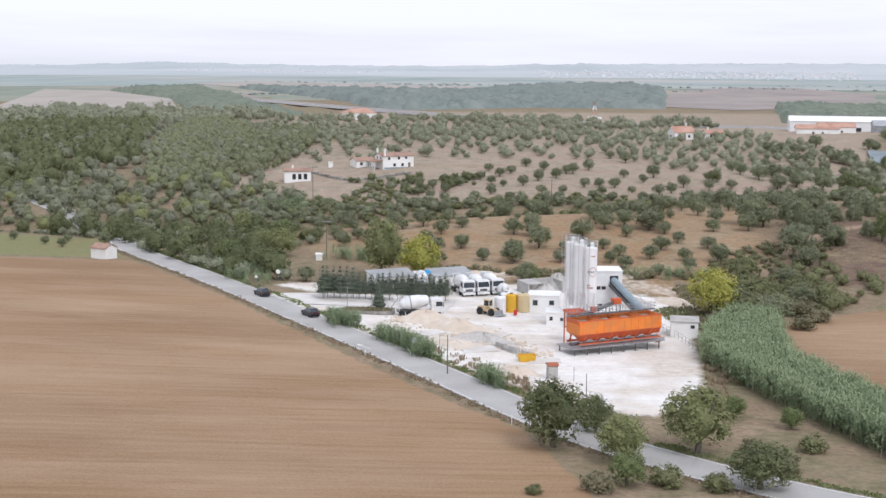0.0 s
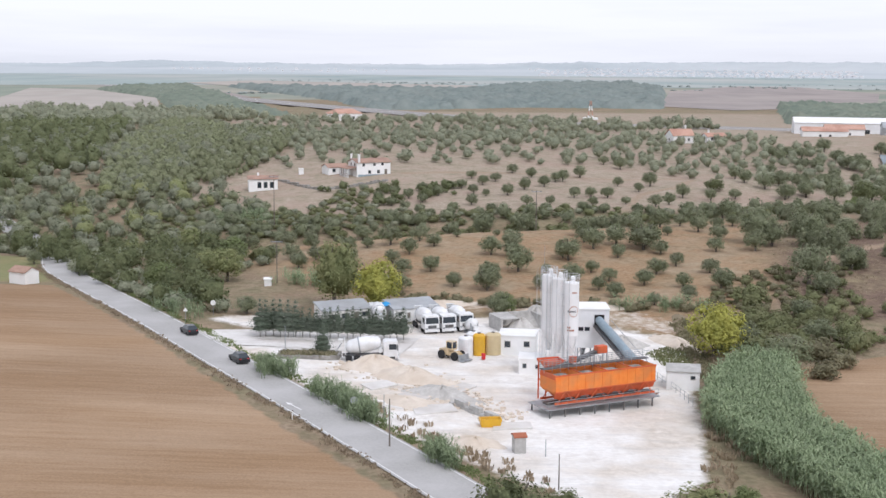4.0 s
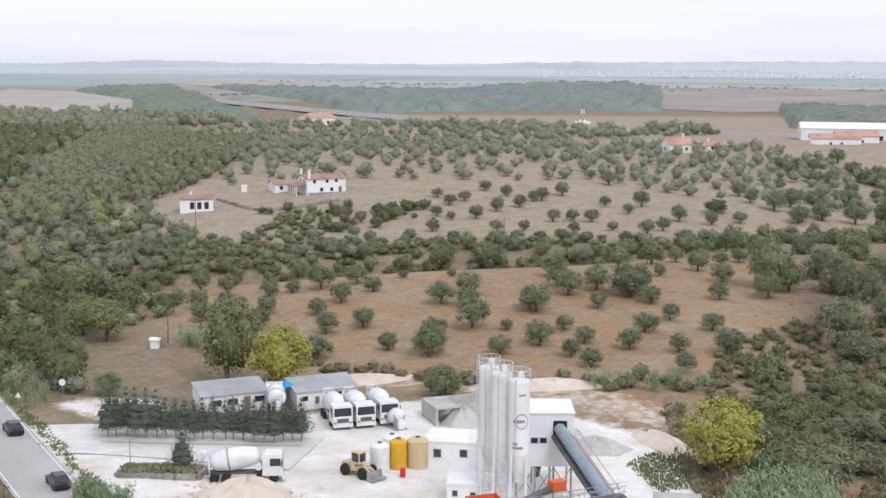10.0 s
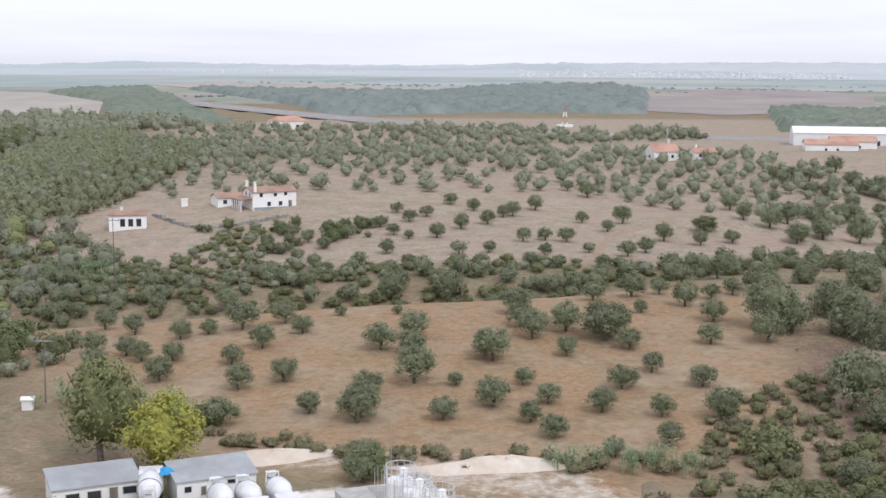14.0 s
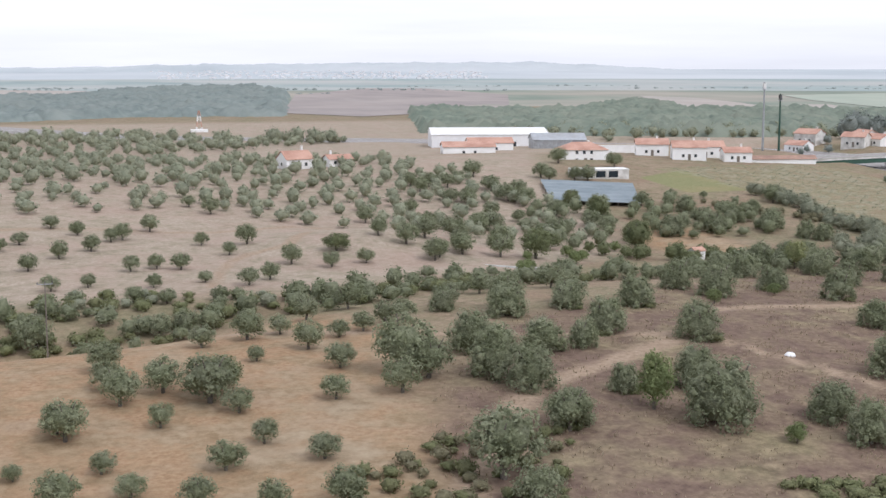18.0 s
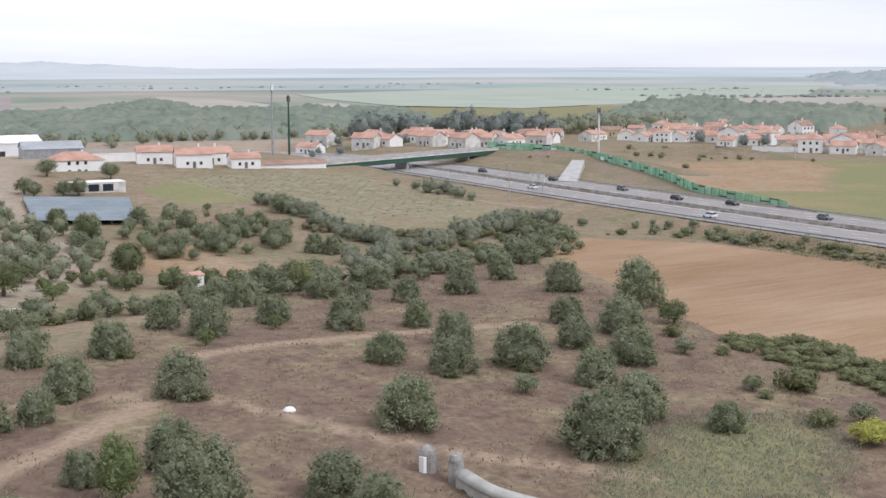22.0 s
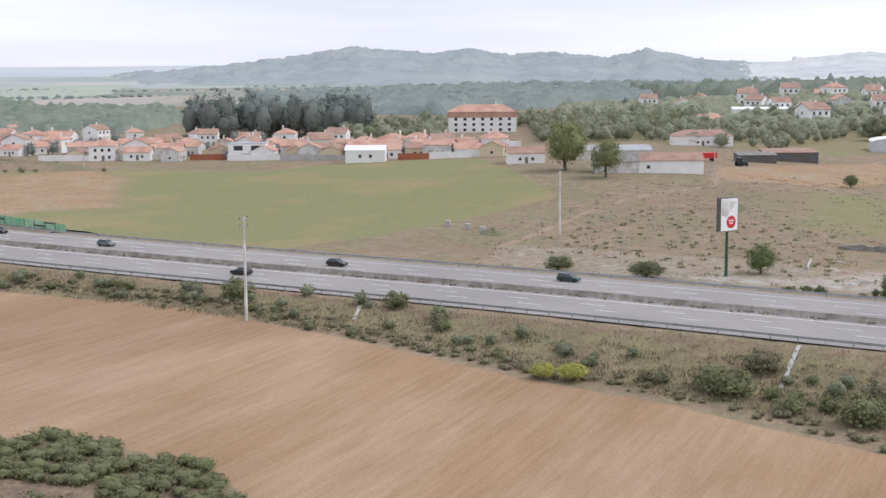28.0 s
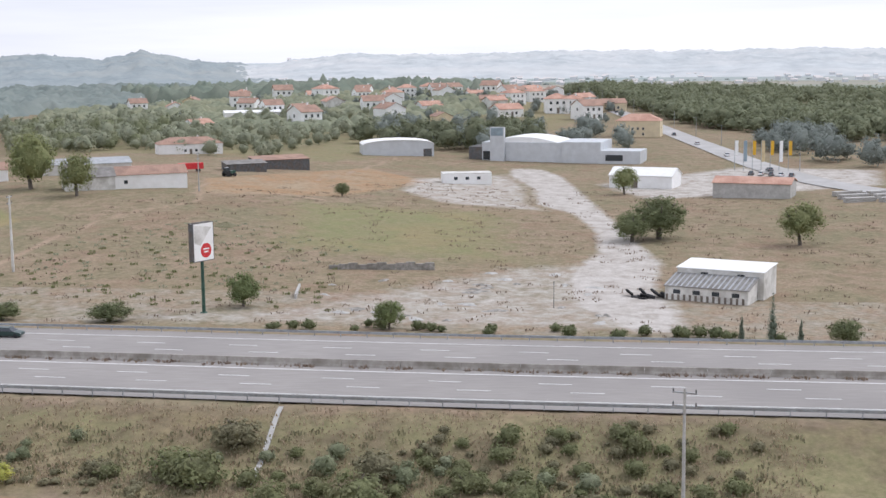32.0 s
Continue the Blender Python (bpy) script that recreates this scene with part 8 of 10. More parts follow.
CANE = [(37.5, 196), (40.5, 210), (46, 222), (54, 225), (54, 218), (51, 204), (49, 190), (54, 165), (62, 140), (50, 140), (45, 158), (40, 178)]
canes("giant_reeds", "tall dense stand of grey-green giant reeds", scatter(CANE, 1050, 21, 0.7), 3.7, 22, 8, 8)
canes("roadside_reeds", "green reeds beside the country road", np.concatenate([near_line([(-19, 218), (-15.5, 213.5)], 46, 0.9, 23), near_line([(-10.5, 206), (-2, 190.5)], 90, 0.8, 24), near_line([(4.2, 178.5), (6.5, 174)], 26, 0.8, 25), near_line([(-38, 258), (-50, 285)], 60, 2.0, 26)]), 2.4, 27, 9, 7, 0.3)
canes("valley_reeds", "pale green reeds in the valley bottom", np.concatenate([near_line([(-25, 296), (-8, 286)], 80, 2.0, 28), scatter([(-60, 395), (-40, 388), (-46, 410), (-62, 412)], 60, 29), scatter([(48, 232), (52, 228), (54, 236)], 20, 30), near_line([(36, 268), (50, 266)], 20, 1.2, 31)]), 2.6, 32, 8, 7)
reeds("dry_weeds", "dry straw-coloured weeds among the olive trees", scatter(WEEDS, 1500, 33, 1.0), 0.38, 34, M_DRY, 8, "weeds", 0.8)
reeds("embankment_weeds", "dry brown weeds covering the motorway embankment", np.concatenate([scatter([(262, 190), (286, 190), (290, 250), (296, 330), (300, 410), (288, 410), (278, 320), (266, 260)], 1300, 35, 0.8)]), 0.4, 36, M_DRY, 8, "weeds", 0.7)
reeds("embankment_grass", "tawny and olive grass on the motorway embankment", scatter([(262, 190), (286, 190), (290, 250), (296, 330), (300, 410), (288, 410), (278, 320), (266, 260)], 1300, 235, 0.7), 0.4, 236, M_DRY, 6, "grass", 0.8)
reeds("embankment_scrub", "brown-green scrub on the motorway embankment", scatter([(262, 190), (282, 190), (284, 250), (290, 330), (296, 410), (288, 410), (278, 320), (266, 260)], 420, 37, 1.2), 0.6, 38, M_SCRUB, 12, "scrub", 0.6)
reeds("yard_weeds", "dry weeds along the yard edge and ditch", np.concatenate([near_line([(44, 248), (46, 235), (44, 222)], 60, 0.8, 39), near_line([(-6, 204), (8, 180), (16, 168)], 50, 1.0, 40), near_line([(30, 160), (36, 175), (38, 190)], 40, 1.2, 41)]), 0.8, 42, M_DRY, 14, "weeds")
reeds("pasture_tufts", "small green tufts in the dry pasture", scatter([(380, 270), (385, 325), (450, 330), (470, 300), (440, 262)], 130, 43, 2.5), 0.5, 44, M_PALEHAZELEAF, 12, "tufts", 0.45)
reeds("garden_rows", "rows of low green plants in the garden field", np.array([(225 + i * 4.2 + (j * 37 + i * 53) % 19 * 0.16, 478 + j * 5.5 + i * 1.2 + (i * 29 + j * 11) % 17 * 0.25) for i in range(14) for j in range(18) if inside(np.array([225 + i * 4.2]), np.array([478 + j * 5.5 + i * 1.2]), GARDEN)[0]]), 0.4, 45, M_PALEHAZELEAF, 12, "crop", 0.6)
wood("slope_thicket", "dark brambles and scrub on the slope beside the ditch", scatter([(48, 258), (56, 285), (65, 298), (77, 297), (85, 297), (66, 235), (59, 235), (60, 256)], 85, 221, 1.5), (1.4, 3.2), M_BRAMBLE, 170, 0.085, 221, 0.55)
wood("slope_scrub", "brown-green scrub on the slope beside the ditch", scatter([(48, 258), (56, 285), (65, 298), (77, 297), (85, 297), (66, 235), (59, 235), (60, 256)], 80, 321, 1.5), (1.2, 2.8), M_SCRUB, 150, 0.09, 321, 0.6)
wood("embankment_thicket", "green brambles and bushes at the foot of the motorway embankment", scatter([(279, 238), (286, 232), (282, 221), (286, 212), (283, 204), (284, 195), (264, 197), (261, 218), (275, 231)], 26, 222, 2.6), (1.6, 4.0), M_BRAMBLE, 300, 0.085, 222, 0.55)
wood("embankment_broom", "brown-green broom on the motorway embankment", scatter([(279, 238), (286, 232), (282, 221), (286, 212), (283, 204), (284, 195), (264, 197), (261, 218), (275, 231)], 55, 322, 1.6), (0.8, 2.4), M_SCRUB, 170, 0.09, 322, 0.55)
wood("field_edge_scrub", "low scrub along the edge of the ploughed field", scatter([(291, 402), (293, 370), (291, 345), (284, 320), (275, 288), (272, 259), (259, 234), (255, 233), (265, 257), (269, 286), (276, 315), (283, 340), (288, 366), (287, 398)], 190, 223, 1.0), (0.8, 2.0), M_SCRUB, 110, 0.11, 223, 0.5)
wood("slope_bushes", "green bushes on the slope beside the ditch", scatter([(46, 232), (54, 228), (75, 240), (95, 262), (70, 275), (56, 255)], 60, 46, 2.6), (1.6, 4.5), M_BRAMBLE, 260, 0.08, 47, 0.7)
wood("knoll_edge_shrubs", "dark scrub at the foot of the olive knoll", near_line([(-5, 280), (10, 274), (25, 270), (50, 268), (62, 270)], 70, 1.5, 48), (1.2, 3.0), M_SCRUB, 240, 0.08, 49, 0.6)
wood("house_shrubs", "dark shrubs below the country house", near_line([(-30, 440), (-10, 436), (5, 440), (0, 425), (-12, 415)], 40, 3.0, 50), (2.0, 4.5), M_OAK, 260, 0.08, 53, 0.7)

# ---- the village and the works beyond the motorway ----
def proto_house(w, d, h, roof, wall_mat, roof_mat, two_floor, label):
    ob = building("village_house", label, "house", 0, 0, w, d, h, 0, roof, d * 0.24, wall_mat, roof_mat, WIN6 if two_floor else WIN3, [("f", 0.3, 1.1, 1.0, 2.1)], [(w * 0.25, d * 0.15, d * 0.24 + 0.8)], z=0, group="village houses", deep=3)
    return ob


PROTO = [
    proto_house(11, 9, 3.2, "gable", M_WHITE, M_TILE, False, "white single-storey village house with an orange tiled roof"),
    proto_house(10, 9, 5.8, "hip", M_WHITE, M_TILE, True, "white two-storey village house with a hipped red roof"),
    proto_house(12, 8, 3.4, "gable", M_CREAM, M_TILE2, False, "cream village house with a weathered tiled roof"),
    proto_house(9, 10, 5.6, "gable", M_WHITE, M_TILE2, True, "white two-storey village house with a brown tiled roof"),
    proto_house(10, 8, 4.2, "gable", M_WORN, M_TILE, False, "worn white village house with a red roof"),
]
VILLAGE_FRONT = [(544, 587), (566, 578), (579, 572), (557, 539), (557, 517), (563, 506), (556, 613), (560, 601), (579, 593), (582, 577), (555, 541), (570, 528), (571, 512), (572, 497), (560, 463), (568, 451), (546, 640), (561, 653), (566, 640)]
VILLAGE_MID = [(546, 686), (567, 687), (581, 678), (597, 666), (605, 735), (620, 725), (632, 714), (647, 702), (659, 691), (650, 658), (638, 628), (649, 616), (600, 620), (610, 560), (605, 520), (610, 490), (640, 560), (655, 540)]
VILLAGE_NORTH = [(352, 712), (374, 700), (385, 700), (404, 692), (408, 672), (425, 681), (444, 684), (464, 687), (480, 700), (511, 704), (421, 730), (433, 723), (452, 726), (469, 725), (490, 728), (511, 732), (530, 720), (568, 749), (601, 771), (618, 770), (600, 733), (625, 740), (650, 747), (640, 719), (650, 814), (666, 791), (692, 776), (365, 725), (387, 713), (417, 705), (438, 694), (477, 700), (434, 743), (465, 739), (503, 741)]
VILLAGE_BANK = [(542, 709), (541, 695), (560, 703), (555, 684), (572, 686), (571, 671), (571, 655), (571, 640), (569, 624), (590, 752), (600, 742), (612, 732), (617, 718), (620, 698), (621, 680)]
VILLAGE_HILL = [(1059, 440), (1293, 459), (1190, 404), (1088, 359), (1004, 328), (1128, 331), (1174, 319), (1226, 305), (1119, 280), (1219, 273), (1114, 255), (1235, 242), (1209, 223), (1062, 203), (1020, 185), (862, 416), (1140, 401), (1095, 449), (1113, 389), (1121, 362), (1060, 250), (1090, 300), (980, 300), (1010, 260), (1040, 330), (950, 250), (1053, 511), (1235, 480), (985, 416), (1152, 429), (960, 396), (932, 373), (992, 363), (966, 334), (910, 316), (1148, 310), (1035, 263), (1198, 256), (1101, 236), (988, 220), (1018, 210), (939, 202), (1138, 496), (1042, 481), (880, 360), (900, 285), (1250, 340), (1290, 380), (1330, 300), (1180, 350), (1300, 260), (1390, 330)]
VILLAGE_ROWS = [(528 + 27 * u_ + 9 * (u_ > 0.3) + o_, 590 - 172 * u_ + 0.45 * o_) for o_ in (4, 19, 35) for u_ in np.linspace(0, 1, 17)]
vr = np.random.default_rng(11)
taken = VILLAGE_BANK + VILLAGE_FRONT + VILLAGE_MID + [(538, 566), (590, 548), (595, 600), (620, 590), (552, 560), (554, 523), (543, 462), (618, 530)]
VILLAGE_ROWS = [p for p in VILLAGE_ROWS if all(math.hypot(p[0] - q[0], p[1] - q[1]) > 10.0 for q in taken)]
for group_, lift in ((VILLAGE_BANK, 0), (VILLAGE_FRONT, 0), (VILLAGE_MID, 0), (VILLAGE_NORTH, 0), (VILLAGE_HILL, 1), (VILLAGE_ROWS, 0)):
    for x, y in group_:
        k_ = int(vr.integers(5)) if group_ is not VILLAGE_NORTH else int(vr.choice((0, 4, 2, 0)))
        s_ = vr.uniform(1.15, 1.6) if lift else vr.uniform(0.9, 1.15)
        h_ = copy_thing(PROTO[k_], pose(x, y, ground_z(x, y), 0, 0, -65 + vr.normal() * 14 + (90 if vr.random() < 0.3 else 0)))
        h_.scale = (s_, s_, s_)
for p_ in PROTO:
    p_.matrix_basis = pose(*{0: (538, 566), 1: (590, 548), 2: (595, 600), 3: (620, 590), 4: (552, 560)}[PROTO.index(p_)], 4.0, 0, 0, -60)
building("modern_house", "flat-roofed modern white house with wide windows", "house", 554, 523, 15, 9, 6.5, -62, "flat", 0, M_WHITE, M_GREYROOF, [("f", -3.5, 4.8, 3.6, 1.8), ("f", 3.5, 4.8, 3.6, 1.8), ("f", 0, 1.6, 5, 1.8)], deep=3)
building("white_barn", "plain white village barn with two small windows", "barn", 543, 462, 15, 8, 4.6, -66, "gable", 1.6, M_WHITE, M_WHITE, [("f", -2, 2.4, 1, 1.2), ("f", 2, 2.4, 1, 1.2)], deep=3)
building("yellow_house", "ochre house with an orange roof", "house", 618, 530, 13, 9, 5, -62, "hip", 2.2, M_OCHRE, M_TILE, WIN3, deep=3)
for x, y, l_, rz, mt, lab in ((535, 575, 34, -62, M_WORN, "long white garden wall at the meadow edge"), (547, 537, 16, -65, M_BRICKR, "red brick garden wall at the meadow edge"), (548, 515, 24, -72, M_WHITE, "white garden wall at the meadow edge"), (549, 488, 30, -80, M_CONCRETE, "grey block wall at the meadow edge"), (551, 446, 12, -72, M_BRICKR, "low red brick wall at the meadow edge"), (556, 433, 16, -68, M_WHITE, "bright white garden wall at the meadow edge"), (524, 592, 22, -60, M_WHITE, "white garden wall below the village"), (566, 418, 26, -60, M_WHITE, "white wall beside the meadow")):
    building("garden_wall", lab, "wall", x, y, l_, 0.5, 2.2, rz, "flat", 0, mt, mt, deep=2, group="garden walls")
APT = building("apartment_block", "four-storey apartment block with white walls and red hipped roof", "apartment block", 795, 528, 38, 16, 12, -62, "hip", 4.0, M_WHITE, M_TILE,
               [("f", -15 + 5 * i, 2.0 + 3.0 * j, 1.6, 1.5) for i in range(7) for j in range(4)] + [("l", -4 + 4 * i, 2 + 3.0 * j, 1.4, 1.5) for i in range(3) for j in range(4)], (), [(-10, 0, 5.2), (8, 0, 5.2)], z=2.0, deep=3)
part("upper_band", Mesh().box(-19.1, -8.1, 8.8, 19.1, 8.1, 11.9), M_TILE, APT, "terracotta painted upper storey")

building("farm_barn", "long white farm barn with a red tiled roof", "barn", 524, 340, 24, 9, 4.0, -62, "gable", 2.2, M_WHITE, M_TILE2, [("f", -6, 2, 1, 1)], [("l", 0, 1.6, 2.4, 3.0)], deep=3)
building("farm_shed", "grey-roofed white farm shed with a dark doorway", "shed", 516, 354, 14, 9, 3.6, -62, "gable", 2.4, M_WORN, M_FIBRE, [], [("l", 0.0, 1.6, 2.6, 3.2)], deep=3)
building("greenhouse_shed", "long low shed with a pale sheet roof", "shed", 560, 372, 30, 12, 3.2, -62, "gable", 1.6, M_WORN, M_GREYROOF, WIN3, deep=3)
building("farm_cottage", "white farm cottage with a brown tiled roof", "house", 536, 394, 13, 9, 3.6, -62, "gable", 2.0, M_WHITE, M_TILE2, WIN3, [("f", 0, 1.1, 1, 2.1)], deep=3)
building("farm_cottage", "white cottage with a grey roof", "house", 588, 398, 12, 9, 4.2, 28, "gable", 2.6, M_WHITE, M_GREYROOF, WIN3, deep=3)
building("white_wall_yard", "long white yard wall of the farm", "wall", 590, 430, 22, 1.0, 4.0, -62, "flat", 0, M_WHITE, M_WHITE, deep=3)
building("country_villa", "white villa with brown tiled roofs", "house", 676, 369, 26, 11, 4.2, -66, "hip", 2.6, M_WHITE, M_TILE2, WIN3, [("f", 0, 1.1, 1, 2.1)], [(4, 2, 3)], deep=3)
building("long_hall", "long low white hall on the hill", "hall", 954, 394, 60, 14, 5, -70, "gable", 1.2, M_WHITE, M_WHITE, deep=8, z=6)
# solid walls coloured dark stand for the shade inside both open barns
building("open_barn", "open-sided barn with a red sheet roof, its shaded inside drawn as dark walls", "barn", 612, 318, 20, 9, 3.4, -60, "shed", 1.0, M_DARKMETAL, M_TILE2, deep=3)
building("open_barn", "low open barn, its shaded inside drawn as dark walls", "barn", 592, 326, 14, 7, 2.6, -60, "shed", 0.8, M_DARKMETAL, M_FIBRE, deep=3)
tract = thing("trailer", "red farm trailer in the farm yard", "trailer", pose(575, 340, ground_z(575, 340), 0, 0, -60))
part("box", Mesh().box(-4, -1.3, 1.0, 4, 1.3, 3.0), M_REDP, tract)
for wx in (-2.4, 2.4):
    for s in (-1.2, 1.2):
        wheel(tract, wx, s, 0.55, 0.35)
trc = thing("tractor", "dark tractor in the farm yard", "tractor", pose(566, 325, ground_z(566, 325), 0, 0, -40))
part("hood", Mesh().box(0, -0.6, 0.9, 2.4, 0.6, 1.9), M_GREEND, trc)
part("cab", Mesh().box(-1.4, -0.8, 1.0, 0.1, 0.8, 3.0), M_GLASS, trc)
for wx, r_ in ((-0.8, 1.0), (1.8, 0.6)):
    for s in (-1.0, 1.0):
        wheel(trc, wx, s, r_, 0.5)

arch_hall = thing("arched_hall", "pale metal hall with an arched roof", "hall", pose(706, 287, 1.5, 0, 0, -76))
prof = [(-15, -3), (15, -3), (15, 6.0)] + [(15 * math.cos(q), 6.0 + 1.9 * math.sin(q)) for q in np.linspace(0.15, math.pi - 0.15, 9)] + [(-15, 6.0)]
part("shell", Mesh().prism([(x_, z_ - 0.12 if z_ > 6 else z_) for x_, z_ in prof], -8, 8), M_GREYCLAD, arch_hall)
part("roof", Mesh().prism([(15.2 * math.cos(q), 6.0 + 1.9 * math.sin(q) + 0.1) for q in np.linspace(0.05, math.pi - 0.05, 11)] + [(15.2 * math.cos(q), 6.0 + 1.9 * math.sin(q) - 0.1) for q in np.linspace(math.pi - 0.05, 0.05, 11)], -8.3, 8.3), M_WHITE, arch_hall)
part("door", Mesh().box(10.5, -8.1, -0.2, 14, -8.0, 4.0), M_DARKMETAL, arch_hall)
works = thing("works_hall", "pale grey works hall with a curved white roof", "factory hall", pose(688, 226, 0.5, 0, 0, -103))
part("main_block", Mesh().box(-24, -1, -3, 10, 26, 8.2), M_GREYCLAD, works)
part("curved_roof", Mesh().prism([(-22 + 30 * u_, 8.2 + 2.2 * math.sin(math.pi * u_)) for u_ in np.linspace(0, 1, 13)], 0, 25), M_WHITE, works)
part("side_block", Mesh().box(10, -2, -3, 26, 22, 8.6), M_GREYCLAD, works)
part("office_block", Mesh().box(26, -2, -3, 42, 14, 5.2), M_GREYCLAD, works)
part("glazing", Mesh().box(28, -2.1, 1.2, 35, -1.95, 3.6), M_GLASS, works)
part("glazing", Mesh().box(-23.5, -1.1, 1.0, -18, -0.95, 4.5), M_GLASS, works)
part("entrance", Mesh().box(-30, 0, -3, -24, 14, 6.2), M_DARKMETAL, works)
part("sign_tower", Mesh().box(-20, -3, -3, -14, -1.2, 14.5), M_GREYCLAD, works)
part("sign_face", Mesh().box(-19.6, -3.1, 11.0, -14.4, -3.0, 14.2), M_BLUEGREY, works, "blue-grey sign without letters")
building("white_bungalow", "long low white building in the pale lot", "bungalow", 604, 250, 17, 8, 3.6, -80, "flat", 0, M_WHITE, M_WORN, [("f", -4, 2, 1.2, 1), ("f", 0, 2, 1.2, 1), ("f", 4, 2, 1.2, 1)], deep=3)
building("builders_shed", "white gabled builders' shed", "shed", 602, 188, 22, 12, 4.2, -110, "gable", 2.4, M_WHITE, M_WHITE, [], [("f", -2, 1.2, 2, 2.4)], deep=3)
building("builders_shed", "grey block store with a red sheet roof", "shed", 566, 156, 24, 12, 4.6, -108, "gable", 1.6, M_CONCRETE, M_TILE, [], deep=3)
building("beige_house", "beige house with a hipped red roof beside the road", "house", 817, 178, 22, 12, 8, -100, "hip", 3.4, M_CREAM, M_TILE, WIN6, deep=3)
for i, mt in enumerate((M_WHITE, M_BLUEGREY, M_YELLOW, M_BEIGE, M_YELLOW, M_WHITE, M_YELLOW)):
    x, y = 648 - i * 1.2, 152 - i * 3.1
    fl = thing("flagpole", "tall flagpole with a narrow banner", "flag", pose(x, y, ground_z(x, y), 0, 0, -90), "flagpoles")
    part("pole", Mesh().tube((0, 0, -0.3), (0, 0, 11.5), 0.12, 0.07, 8), M_METAL, fl)
    part("banner", Mesh().box(0.1, -0.03, 3.5 if i % 2 else 6, 1.3, 0.03, 11.3), mt, fl)
for i in range(9):
    x, y = 545 + (i % 3) * 9, 128 - (i // 3) * 10
    st_ = thing("stacked_slabs", "stack of pale building slabs", "building material", pose(x, y, ground_z(x, y), 0, 0, -70 + i * 3), "stacked slabs")
    for j in range(3):
        part("slab", Mesh().box(-5, -1.0, j * 0.5, 5, 1.0, j * 0.5 + 0.4), M_CONCRETE, st_)
for i in range(5):
    car(632 - i * 2.5, 148 - i * 3.2, -15, M_CARWHITE if i % 2 else M_CARGREY, "car parked below the flagpoles", group="parked cars")

barn = building("lot_barn", "white barn with a flat pale roof on the lot", "barn", 391.5, 185.5, 16.5, 9, 5.0, -113, "shed", 0.5, M_WORN, M_WHITE, [("f", -3, 4.2, 1.4, 0.5), ("f", 4, 4.2, 1.4, 0.5)], z=-0.3, over=0.2, deep=2)
lean = building("lean_to", "stained lean-to with corrugated roof and dark openings", "shed", 384.2, 189.2, 15.5, 6.5, 2.6, -113, "shed", 1.4, M_WORN, M_FIBRE, [("f", -5.5, 1.7, 1.4, 0.8), ("f", -1.8, 1.7, 1.4, 0.8), ("f", 1.8, 1.7, 1.4, 0.8), ("f", 5.5, 1.7, 1.4, 0.8)], z=-0.3, over=0.25, deep=2)
for i in range(14):
    part("plank", Mesh().box(-7.6 + i * 1.1, -3.32, -0.2, -7.15 + i * 1.1, -3.27, 1.2), M_WOOD, lean)
for i in range(16):
    part("corrugation", Mesh().add([(-7.9 + i * 1.0, -3.5, 2.76), (-7.5 + i * 1.0, -3.5, 2.82), (-7.5 + i * 1.0, 3.5, 4.2), (-7.9 + i * 1.0, 3.5, 4.14)], [(0, 1, 2, 3)]), M_GREYROOF, lean)
for i in range(12):
    a_, r_ = i * 2.4, 0.9 + 0.25 * i
    x, y = 386 + r_ * math.cos(a_) * 0.7, 200.5 + r_ * math.sin(a_)
    ty = thing("old_tyre", "old black tyre in a heap beside the barn", "tyre", pose(x, y, -0.1 + 0.35 * (i % 3), 20 * (i % 3), 15 * (i % 2)), "heap of tyres")
    part("tyre", Mesh().lathe([(0.45, -0.2), (0.8, -0.2), (0.95, 0), (0.8, 0.2), (0.45, 0.2)], 16), M_RUBBER, ty)
ruin = thing("ruined_wall", "long low concrete wall of a demolished building", "ruin", pose(411.5, 254.0, 0.4, 0, 0, -83))
for i in range(11):
    part("segment", Mesh().box(-11 + i * 2, -0.25, -0.5, -9.02 + i * 2, 0.25, 1.5 + 0.2 * (i % 3)), M_OLDSTONE, ruin)
ruin2 = thing("ruined_wall", "short leaning concrete wall in weeds", "ruin", pose(382, 266, 0.8, 0, 0, 8))
for i in range(5):
    part("segment", Mesh().box(-7 + i * 2.8, -0.2, -0.5, -4.3 + i * 2.8, 0.2, 1.3 - 0.1 * i), M_CONCRETE, ruin2)
for x, y in ((405, 361), (402, 354), (398, 348)):
    rb = thing("concrete_post", "broken concrete block in the pasture", "block", pose(x, y, ground_z(x, y), 0, 0, 20))
    part("block", Mesh().box(-0.8, -0.6, -0.2, 0.8, 0.6, 1.4), M_CONCRETE, rb)
heap("earth_heap", "low dark heap of earth and weeds in the pasture", 397, 345, 5, 3, 1.2, M_SCRUB, 51, 30)
heap("earth_heap", "low heap of rubble and weeds", 462, 300, 4, 3, 0.8, M_SCRUB, 52, 30)
bank("earth_bank", "dry scrubby earth bank below the village", 478, 586, 14, 52, 3.2, 28, 53)
debris = np.random.default_rng(19)
for i in range(30):
    x, y = debris.uniform(355, 415), debris.uniform(205, 265)
    rb = heap("debris_slab", "broken slab of old pavement", x, y, debris.uniform(0.8, 2.4), debris.uniform(0.6, 1.6), 0.25, M_OLDSTONE if i % 2 else M_CONCRETE, 60 + i, debris.uniform(0, 180), 0.5)
    rb["category"], rb["group"] = "rubble", "broken slabs"
ROAD_EAST = smooth_line([(470, 40), (563, 112), (640, 137), (760, 152), (900, 166), (1150, 200), (1400, 230)], 12)
strip("road", ROAD_EAST, -6, 6, 0, M_ASPHALT, "grey asphalt road towards the town", "road", above=0.25)
